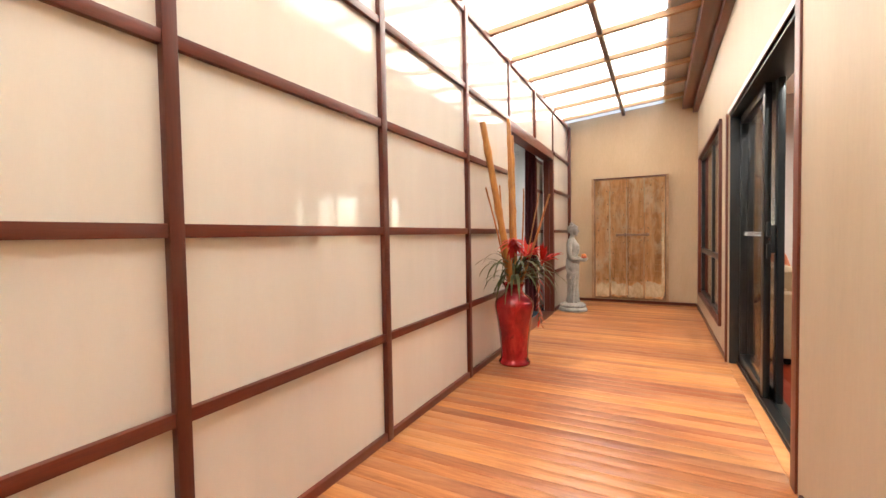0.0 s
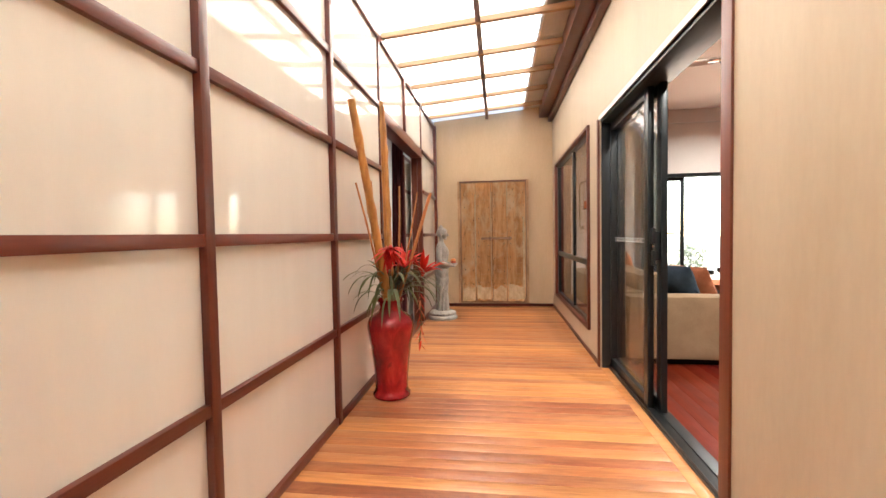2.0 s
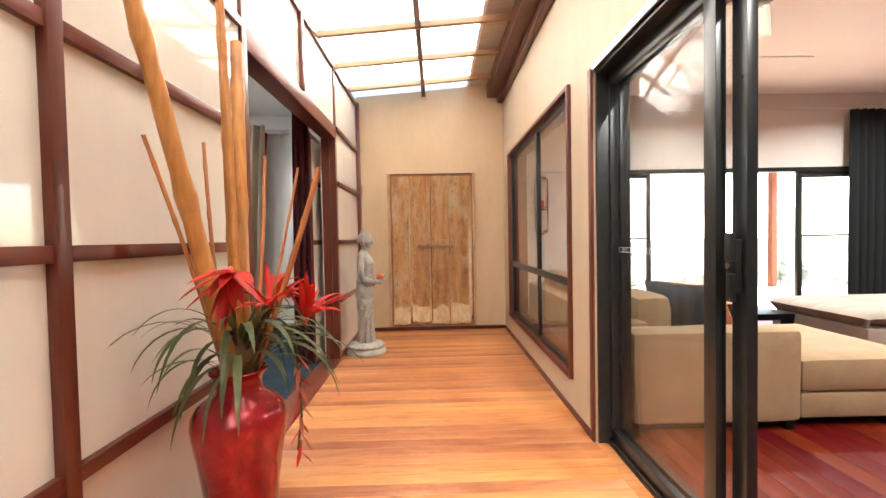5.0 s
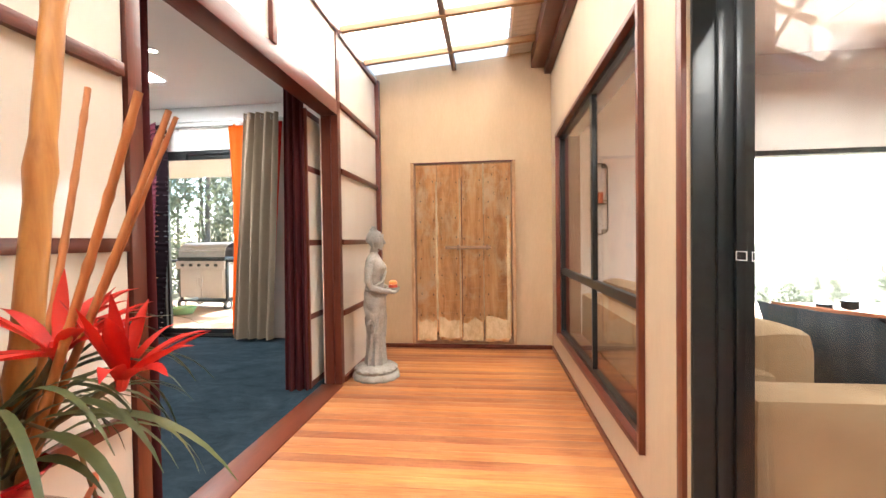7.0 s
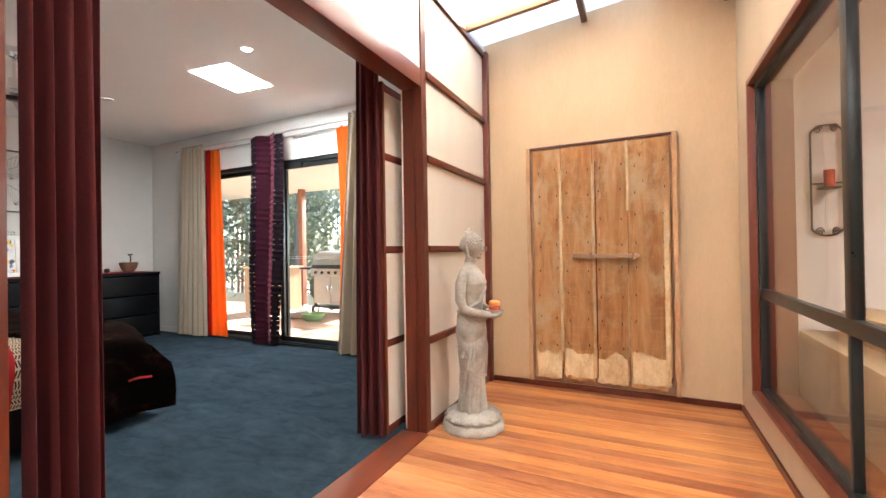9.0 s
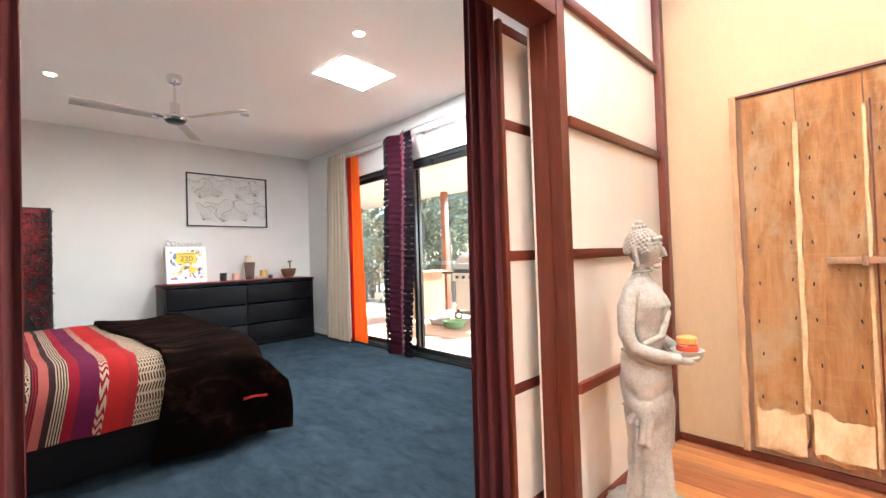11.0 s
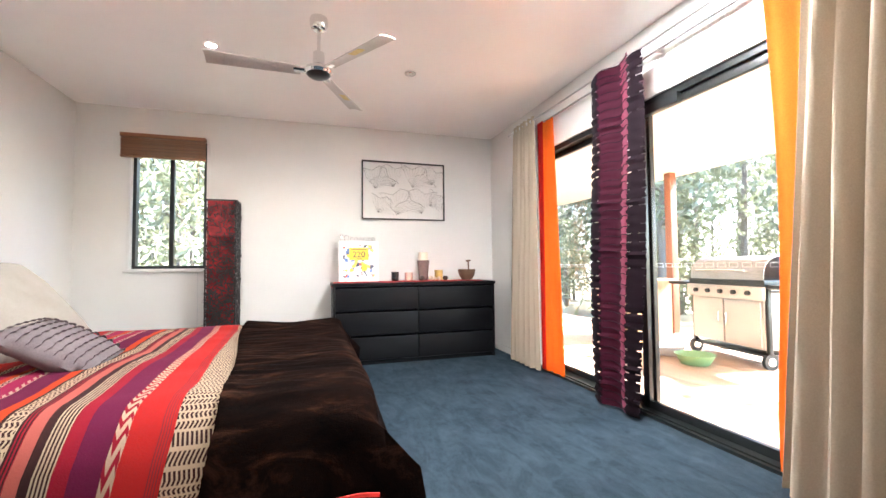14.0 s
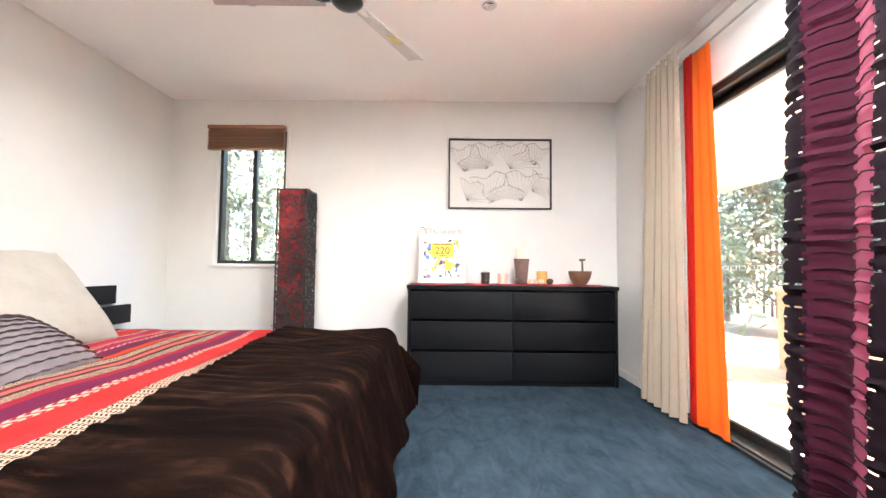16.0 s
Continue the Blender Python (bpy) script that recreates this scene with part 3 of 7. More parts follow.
def old_timber():
    m, nt, b = node_mat("weathered_paint_timber")
    v, w = coords(nt, (1, 1, 0.10)), coords(nt, (1, 1, 0.6))
    grain, patch, fine = noise_tex(nt, v, 16, 6, 0.7, 0.6), noise_tex(nt, w, 3.4, 6, 0.7, 0.4), noise_tex(nt, v, 90, 3)
    wood = ramp(nt, grain, [(0.25, (0.42, 0.165, 0.050)), (0.5, (0.71, 0.36, 0.130)), (0.75, (0.84, 0.55, 0.27))])
    stain = noise_tex(nt, coords(nt, (1, 1, 0.35)), 5.0, 6, 0.72, 0.8)
    wood = mix(nt, ramp(nt, stain, [(0.50, (0, 0, 0)), (0.70, (0.6, 0.6, 0.6))]), wood, (0.36, 0.135, 0.042))
    saw = noise_tex(nt, coords(nt, (0.25, 1, 3.0)), 18, 4, 0.7)
    wood = mix(nt, ramp(nt, saw, [(0.55, (0, 0, 0)), (0.75, (0.45, 0.45, 0.45))]), wood, (0.78, 0.55, 0.30))
    col = mix(nt, ramp(nt, patch, [(0.50, (0, 0, 0)), (0.64, (0.85, 0.85, 0.85))]), wood, (0.76, 0.57, 0.32))
    chip = noise_tex(nt, coords(nt, (1.6, 1, 0.5)), 11, 5, 0.75, 0.5)
    col = mix(nt, ramp(nt, chip, [(0.66, (0, 0, 0)), (0.70, (0.8, 0.8, 0.8))]), col, (0.12, 0.052, 0.024))
    nt.links.new(col, b.inputs["Base Color"])
    b.inputs["Roughness"].default_value = 0.75
    bump(nt, b, math_node(nt, "ADD", grain, fine), 0.45, 0.008)
    return m


M_OLD = old_timber()
M_PALE = surface("pale_filler", (0.50, 0.32, 0.145), (0.76, 0.60, 0.36), 0.8, 14, 70, (1, 1, 0.5), 0.4)
M_EDGE = surface("worn_edge_timber", (0.30, 0.145, 0.060), (0.62, 0.40, 0.21), 0.8, 7, 70, (1, 1, 0.3), 0.3)
M_GREYPAINT = surface("grey_old_timber", (0.24, 0.13, 0.07), (0.42, 0.26, 0.15), 0.8, 9, 70, (1, 1, 0.2), 0.3)
old_door = thing("antique_door", (-0.43, YE - 0.03, 0.045), "antique plank door of weathered orange-brown timber, bolted shut", "door")
DX = [-0.900, -0.683, -0.452, -0.215, 0.060]
for i in range(4):
    x0, x1 = DX[i] + 0.003, DX[i + 1] - 0.003
    bm = bmesh.new()
    nz, nx = 30, 8
    g = []
    for j in range(nz + 1):
        row = []
        for k in range(nx + 1):
            f = j / nz
            z = 0.075 + f * (1.865 - 0.075)
            x = x0 + (x1 - x0) * k / nx
            if j == 0:
                z += 0.045 * abs(noise.noise((x * 9, i * 3.1, 0))) + (0.05 if k in (0, nx) else 0.0) * ((i + k) % 3)
            x += 0.006 * noise.noise((i * 5.0 + k, z * 3, 2)) * (1 if k in (0, nx) else 0)
            row.append(bm.verts.new((x, YE - 0.042 + 0.004 * noise.noise((x * 8, z * 5, i)), z)))
        g.append(row)
    for j in range(nz):
        for k in range(nx):
            bm.faces.new((g[j][k], g[j][k + 1], g[j + 1][k + 1], g[j + 1][k]))
    bmesh.ops.solidify(bm, geom=bm.faces[:], thickness=-0.03)
    part("plank", bm, M_OLD, old_door, "worn timber plank with pale filler at its foot" if i == 0 else "")
    # pale patch at the foot of each plank
    f0 = 0.09 + 0.02 * (i % 2)
    bm = sheet(lambda u, v: (x0 + 0.012 + (x1 - x0 - 0.024) * u, YE - 0.047, f0 + 0.02 * noise.noise((u * 3, i, 4)) + v * (0.20 + 0.05 * noise.noise((u * 2.2, i * 2.2, 1)) + 0.015 * noise.noise((u * 9, i * 1.7, 3)))), 24, 3, 0.002)
    part("filler_patch", bm, M_PALE, old_door, "pale worn patch")
part("back_board", box(-0.93, 0.085, YE - 0.012, YE - 0.001, 0.05, 1.885), M_GREYPAINT, old_door)
for x in (-0.935, 0.090):
    bm = sheet(lambda u, v: (x - 0.016 + 0.030 * u + 0.007 * noise.noise((v * 13, x, u)), YE - 0.03, 0.05 + 1.84 * v), 2, 40, 0.018)
    part("side_strip", bm, M_EDGE, old_door, "worn brown edge strip")
part("top_strip", box(-0.955, 0.108, YE - 0.03, YE - 0.001, 1.885, 1.897), M_STAIN_Y, old_door, "dark strip along the door top")
for x, z0, z1, w in ((-0.686, 0.30, 1.70, 0.012), (-0.452, 0.12, 1.72, 0.008), (-0.212, 1.36, 1.87, 0.010), (-0.216, 0.30, 0.9, 0.005), (0.035, 0.30, 1.35, 0.020)):
    bm = sheet(lambda u, v: (x - w + 2 * w * u * (0.8 + 0.4 * noise.noise((x, v * 14, 2))), YE - 0.0485, z0 + (z1 - z0) * v), 1, 30, 0.004)
    part("cover_strip", bm, M_PALE, old_door, "pale worn cover strip")
part("centre_slot", box(-0.437, -0.430, YE - 0.049, YE - 0.04, 0.12, 1.74), M_STAIN, old_door)
bolt = bmesh.new()
add_box(bolt, -0.60, -0.145, YE - 0.078, YE - 0.055, 1.015, 1.045, 0.006)
part("bolt_bar", bolt, M_GREYPAINT, old_door, "wooden bolt bar")
for x in (-0.47, -0.18):
    part("bolt_staple", box(x - 0.010, x + 0.010, YE - 0.082, YE - 0.046, 1.004, 1.056, 0.004), M_GREYPAINT, old_door)
rng = random.Random(4)
nail = mesh_of("nail", box(-0.0028, 0.0028, -0.003, 0.003, -0.009, 0.009, 0.001), M_RUST)
for i in range(4):
    for z in [0.36 + 0.19 * k for k in range(8)]:
        for x in (DX[i] + 0.045, DX[i + 1] - 0.04):
            o = new("nail", nail)
            o.parent = old_door
            o.matrix_parent_inverse = old_door.matrix_basis.inverted()
            o.matrix_basis = pose(x + rng.uniform(-.008, .008), YE - 0.047, z + rng.uniform(-.02, .02), 0, rng.uniform(-15, 15), 0)

# ---- bedroom glass door and window ----
door_bedroom = structure("door_bedroom", boxes(
    (GD0, GD0 + 0.04, BN + 0.02, BN + 0.14, 0, GDH), (GD1 - 0.04, GD1, BN + 0.02, BN + 0.14, 0, GDH),
    (GD0 + 0.04, GD1 - 0.04, BN + 0.02, BN + 0.14, GDH - 0.045, GDH), (GD0, GD1, BN - 0.01, BN + 0.15, -0.04, 0.03)),
    M_BLACK, "black aluminium sliding glass door to the deck", "sliding door")
leaf(door_bedroom, GD0 + 0.04, -4.05, BN + 0.11, 0.05, "x", 0.031, GDH - 0.046)
leaf(door_bedroom, -4.12, GD1 - 0.04, BN + 0.06, 0.055, "x", 0.031, GDH - 0.046)
decals(door_bedroom, -5.2, 14, BN + 0.103, 1.04, "x")
decals(door_bedroom, -3.95, 13, BN + 0.053, 1.04, "x")
part("door_track", boxes((GD0, GD1, BN - 0.035, BN - 0.011, 0.0, 0.02)), M_BLACK, door_bedroom)
part("fly_screen_closer", box(-4.05, -3.72, BN + 0.0, BN + 0.04, GDH - 0.11, GDH - 0.045, 0.004), M_BLACK, door_bedroom)

window_bedroom = structure("window_bedroom", boxes(
    (BW - 0.11, BW - 0.03, BV0, BV0 + 0.03, BVB, BVT), (BW - 0.11, BW - 0.03, BV1 - 0.03, BV1, BVB, BVT),
    (BW - 0.11, BW - 0.03, BV0 + 0.03, BV1 - 0.03, BVB, BVB + 0.03), (BW - 0.11, BW - 0.03, BV0 + 0.03, BV1 - 0.03, BVT - 0.03, BVT)),
    M_BLACK, "small black-framed sliding window in the bedroom", "window")
part("mullion", box(BW - 0.10, BW - 0.045, 4.115, 4.155, BVB + 0.03, BVT - 0.03, 0.003), M_BLACK, window_bedroom)
for y0, y1 in ((BV0 + 0.026, 4.118), (4.152, BV1 - 0.026)):
    part("pane", box(BW - 0.075, BW - 0.07, y0, y1, BVB + 0.026, BVT - 0.026), M_GLASS, window_bedroom).visible_shadow = False
part("window_sill", box(BW - 0.028, BW + 0.025, BV0 - 0.06, BV1 + 0.06, BVB - 0.035, BVB - 0.004, 0.004), M_WHITE, window_bedroom, "white painted sill")
for y in (BV0 - 0.035, BV1 + 0.005):
    part("architrave", box(BW, BW + 0.012, y, y + 0.03, BVB - 0.004, BVT + 0.03, 0.002), M_WHITE, window_bedroom)

# ---- living room glass doors ----
door_deck = structure("door_deck", boxes(
    (LD0, LD0 + 0.05, LN + 0.01, LN + 0.13, 0, LDH), (LD1 - 0.05, LD1, LN + 0.01, LN + 0.13, 0, LDH), (LD0, LD1, LN + 0.01, LN + 0.13, LDH - 0.05, LDH), (LD0, LD1, LN, LN + 0.14, -0.04, 0.025)),
    M_BLACK, "wide black-framed sliding glass doors to the deck", "sliding door")
leaf(door_deck, LD0 + 0.05, 2.38, LN + 0.10, 0.05, "x", 0.026, LDH - 0.05)
leaf(door_deck, 4.28, LD1 - 0.05, LN + 0.10, 0.07, "x", 0.026, LDH - 0.05)
leaf(door_deck, 4.24, 5.36, LN + 0.05, 0.05, "x", 0.026, LDH - 0.05)
part("mid_rail", box(4.29, 5.31, LN + 0.034, LN + 0.066, 1.05, 1.075, 0.003), M_BLACK, door_deck)
part("mid_rail", box(1.95, 2.33, LN + 0.084, LN + 0.116, 1.05, 1.075, 0.003), M_BLACK, door_deck)

# ---- red vase with its arrangement ----


def vase_mat():
    m, nt, b = node_mat("red_lacquer")
    v = coords(nt, (1, 1, 0.5), False)
    mott, chip = noise_tex(nt, v, 9, 6, 0.7, 0.6), noise_tex(nt, v, 13, 3, 0.5, 0.3)
    col = ramp(nt, mott, [(0.3, (0.16, 0.005, 0.007)), (0.55, (0.40, 0.012, 0.016)), (0.8, (0.58, 0.045, 0.040))])
    col = mix(nt, ramp(nt, chip, [(0.66, (0, 0, 0)), (0.72, (0.8, 0.8, 0.8))]), col, (0.03, 0.004, 0.004))
    nt.links.new(col, b.inputs["Base Color"])
    b.inputs["Roughness"].default_value, b.inputs["Metallic"].default_value = 0.24, 0.35
    b.inputs["Coat Weight"].default_value, b.inputs["Coat Roughness"].default_value = 0.5, 0.1
    bump(nt, b, mott, 0.08, 0.01)
    return m


VX, VY = -1.095, 3.905
vase = solid("floor_vase", lathe([(0.118, 0.0), (0.128, 0.006), (0.130, 0.022), (0.118, 0.034), (0.112, 0.06), (0.113, 0.12), (0.124, 0.24), (0.140, 0.36), (0.154, 0.44),
                                  (0.160, 0.485), (0.156, 0.515), (0.140, 0.545), (0.110, 0.568), (0.085, 0.585), (0.076, 0.60), (0.074, 0.625), (0.080, 0.645), (0.094, 0.660),
                                  (0.098, 0.666), (0.094, 0.670), (0.084, 0.66), (0.070, 0.63), (0.068, 0.58)], VX, VY, 48),
             vase_mat(), "tall glossy red lacquered floor vase with dark flecks", "vase", smooth=60)


def bamboo_mat():
    m, nt, b = node_mat("golden_bamboo")
    v = coords(nt, (1, 1, 0.05))
    st, bl = noise_tex(nt, v, 40, 4), noise_tex(nt, coords(nt, (1, 1, 1)), 6, 4)
    col = ramp(nt, st, [(0.3, (0.36, 0.14, 0.030)), (0.7, (0.58, 0.28, 0.07))])
    col = mix(nt, ramp(nt, bl, [(0.5, (0, 0, 0)), (0.72, (0.6, 0.6, 0.6))]), col, (0.26, 0.085, 0.022))
    nt.links.new(col, b.inputs["Base Color"])
    b.inputs["Roughness"].default_value, b.inputs["Coat Weight"].default_value = 0.4, 0.2
    bump(nt, b, st, 0.1, 0.003)
    return m


M_BAMBOO = bamboo_mat()
M_CANE = surface("reddish_cane", (0.30, 0.095, 0.026), (0.52, 0.21, 0.065), 0.45, 14, 120, (1, 1, 0.1), 0.15)


def bamboo(a, b, r, nodes, material, label, squash=1.0):
    """A cane with swollen joints and a slight bend."""
    a, b = Vector(a), Vector(b)
    pts, rad = [], []
    n = nodes * 6
    bend = random.Random(int(b.x * 1000) + int(b.y * 1000)).uniform(-1, 1)
    for i in range(n + 1):
        f = i / n
        ring = 1.0 + (0.20 if i % 6 == 3 else -0.05 if i % 6 in (2, 4) else 0.0)
        p = a.lerp(b, f)
        p.x += 0.012 * math.sin(f * 3.0) * (bend if r < 0.012 else 0.2)
        pts.append(p)
        rad.append(r * ring * (1.0 - 0.18 * f))
    bm = tube(pts, rad, 12, squash)
    solid("bamboo_cane", bm, material, label, "bamboo cane", "canes in the floor vase", 50)


bamboo((VX + 0.00, VY - 0.02, 0.60), (-1.215, 3.56, 1.925), 0.030, 3, M_BAMBOO, "thick golden bamboo pole leaning in the floor vase")
bamboo((VX - 0.02, VY + 0.03, 0.60), (-1.135, 3.93, 2.02), 0.017, 4, M_BAMBOO, "split golden bamboo pole upright in the floor vase")
bamboo((VX + 0.005, VY + 0.01, 0.60), (-1.115, 3.90, 1.98), 0.013, 4, M_BAMBOO, "slim split bamboo strip upright in the floor vase")
bamboo((VX - 0.01, VY + 0.055, 0.60), (-1.19, 4.17, 1.94), 0.029, 3, M_BAMBOO, "thick golden bamboo pole upright in the floor vase")
for tip in ((-1.235, 3.66, 1.44), (-1.232, 3.98, 1.49)):
    bamboo((VX - 0.03, VY - 0.01, 0.60), tip, 0.0075, 5, M_CANE, "thin reddish cane in the floor vase")
for tip, thick in (((-0.808, 3.965, 1.39), 0.0095), ((-0.838, 4.074, 1.39), 0.0085), ((-0.845, 4.105, 1.385), 0.0065), ((-0.925, 4.085, 1.41), 0.006), ((-1.06, 4.10, 1.46), 0.008)):
    bamboo((VX + 0.035, VY + 0.02, 0.60), tip, thick, 6, M_CANE, "thin reddish cane leaning out of the floor vase")


def leaf_mat(name, a, b_, rough=0.5):
    m, nt, b = node_mat(name)
    v = coords(nt, (1, 1, 1))
    n = noise_tex(nt, v, 25, 4)
    oi = nt.nodes.new("ShaderNodeObjectInfo")
    col = mix(nt, math_node(nt, "MULTIPLY", math_node(nt, "ADD", n, oi.outputs["Random"]), 0.5), a, b_)
    nt.links.new(col, b.inputs["Base Color"])
    b.inputs["Roughness"].default_value = rough
    return m


M_GRASS = leaf_mat("long_leaf_green", (0.030, 0.050, 0.014), (0.22, 0.24, 0.085))
M_PETAL = leaf_mat("red_petal", (0.50, 0.010, 0.010), (0.80, 0.06, 0.03), 0.55)
M_STEM = leaf_mat("stem_brown_green", (0.09, 0.045, 0.02), (0.16, 0.12, 0.04))
M_PALEPETAL = leaf_mat("pale_red_bract", (0.50, 0.06, 0.035), (0.70, 0.30, 0.14))


def blade(base, way, length, width, droop, fold=0.25, steps=10):
    """A strap leaf that arches over and folds along its middle."""
    base, way = Vector(base), Vector(way).normalized()
    side = way.cross(Vector((0, 0, 1))).normalized()
    bm, rows, p, d = bmesh.new(), [], base.copy(), way.copy()
    for i in range(steps + 1):
        f = i / steps
        w = width * (0.55 + 0.9 * f if f < 0.5 else 1.0) * (1 - max(0, (f - 0.45) / 0.55) ** 1.6) + 0.0006
        up = side.cross(d).normalized()
        rows.append([bm.verts.new(p + side * w), bm.verts.new(p - up * w * fold), bm.verts.new(p - side * w)])
        d = (d + Vector((0, 0, -droop / steps * (0.6 + 1.6 * f)))).normalized()
        p = p + d * (length / steps)
    for a, b in zip(rows, rows[1:]):
        bm.faces.new((a[0], a[1], b[1], b[0]))
        bm.faces.new((a[1], a[2], b[2], b[1]))
    bmesh.ops.solidify(bm, geom=bm.faces[:], thickness=0.0012)
    return bm


def inside(way, length):
    """Keep leaves off the panel wall."""
    x = VX + way[0] * length * 0.8
    return x > XL + 0.06


rng = random.Random(11)
spray = thing("leaf_spray", (VX, VY, 0.62), "spray of long arching green artificial leaves in the red vase", "artificial plant")
made = 0
while made < 64:
    a = rng.uniform(0, 2 * math.pi)
    up = rng.uniform(0.35, 1.5)
    length = rng.uniform(0.26, 0.50)
    way = Vector((math.cos(a), math.sin(a), up)).normalized()
    if not inside(way, length):
        continue
    part("leaf", blade((VX + 0.04 * math.cos(a), VY + 0.04 * math.sin(a), rng.uniform(0.66, 0.80)), way, length, rng.uniform(0.006, 0.014), rng.uniform(1.2, 2.5)), M_GRASS, spray, smooth=60)
    made += 1
part("stalk", tube([(VX, VY, 0.60), (VX + 0.005, VY - 0.01, 0.72), (VX, VY - 0.015, 0.82)], [0.045, 0.05, 0.03], 10), M_STEM, spray)


def starflower(name, centre, way, petals, size, label, seed, open_=(0.5, 1.5)):
    """A tufted flower: stem, throat and narrow pointed petals, some reflexed."""
    r = random.Random(seed)
    c, way = Vector(centre), Vector(way).normalized()
    t = thing(name, (VX, VY, 0.62), label, "artificial flower", "flowers in the floor vase")
    part("stem", tube([(VX + 0.01, VY, 0.62), Vector((VX, VY, 0.62)).lerp(c, 0.5) + Vector((0, 0, 0.03)), c], [0.006, 0.006, 0.008], 8), M_STEM, t)
    ref = Vector((0, 0, 1)) if abs(way.z) < 0.8 else Vector((1, 0, 0))
    u = way.cross(ref).normalized()
    w = way.cross(u)
    for i in range(petals):
        a = 2 * math.pi * i / petals + r.uniform(-0.2, 0.2)
        spread = r.uniform(*open_)
        d = (way + (u * math.cos(a) + w * math.sin(a)) * spread).normalized()
        part("petal", blade(c, d, size * r.uniform(0.8, 1.25), r.uniform(0.011, 0.021), r.uniform(0.1, 0.9), 0.5, 7), M_PETAL, t, smooth=60)
    part("throat", tube([c - way * 0.02, c + way * 0.015, c + way * 0.03], [0.010, 0.014, 0.006], 8), M_PETAL, t)
    return t


starflower("red_flower", (-1.045, 3.76, 1.025), (0.15, -0.6, -0.35), 15, 0.15, "large drooping red artificial flower in the vase", 1)
starflower("red_flower", (-0.880, 3.985, 0.830), (0.30, -0.10, 1.0), 12, 0.185, "spiky upright red artificial flower in the vase", 2, (0.2, 0.8))
starflower("red_flower", (-1.00, 3.965, 0.885), (0.0, -0.2, 0.9), 12, 0.15, "red artificial flower among bamboo canes", 3)
starflower("red_flower", (-1.02, 4.03, 0.93), (0.5, 0.55, 0.3), 10, 0.11, "red artificial flower at the back of the vase", 5)
hang = thing("hanging_flower", (VX, VY, 0.62), "hanging string of pale red pointed bracts beside the vase", "artificial flower", "flowers in the floor vase")
drop = [(VX + 0.03, VY, 0.64), (-1.00, 3.90, 0.78), (-0.915, 3.92, 0.74), (-0.885, 3.93, 0.62), (-0.885, 3.93, 0.48), (-0.90, 3.925, 0.36)]
part("stem", tube(drop, 0.004, 6), M_STEM, hang)
for i in range(17):
    f = i / 16
    z = 0.70 - 0.35 * f
    a = i * 2.4
    part("bract", blade((-0.888, 3.928, z), (math.cos(a) * 0.6, math.sin(a) * 0.6, -0.7), 0.075, 0.0075, 0.3, 0.5, 6), M_PALEPETAL if i % 3 else M_PETAL, hang, smooth=60)

# ---- stone statue ----


def stone_mat():
    m, nt, b = node_mat("weathered_grey_stone")
    v = coords(nt, (1, 1, 1), False)
    broad, fine = noise_tex(nt, v, 9, 6, 0.7), noise_tex(nt, v, 110, 4, 0.7)
    col = ramp(nt, broad, [(0.3, (0.20, 0.178, 0.145)), (0.5, (0.34, 0.312, 0.265)), (0.72, (0.46, 0.43, 0.375))])
    col = mix(nt, 0.25, col, ramp(nt, fine, [(0.3, (0.20, 0.18, 0.155)), (0.7, (0.60, 0.57, 0.52))]))
    nt.links.new(col, b.inputs["Base Color"])
    b.inputs["Roughness"].default_value = 0.85
    bump(nt, b, math_node(nt, "ADD", math_node(nt, "MULTIPLY", fine, 0.4), broad), 0.4, 0.006)
    return m


def add_ball(bm, c, r, seg=14):
    made_ = bmesh.ops.create_uvsphere(bm, u_segments=seg, v_segments=max(6, seg // 2 + 2), radius=1)
    for v in made_["verts"]:
        v.co = Vector((c[0] + v.co.x * r[0], c[1] + v.co.y * r[1], c[2] + v.co.z * r[2]))
    return made_["verts"]


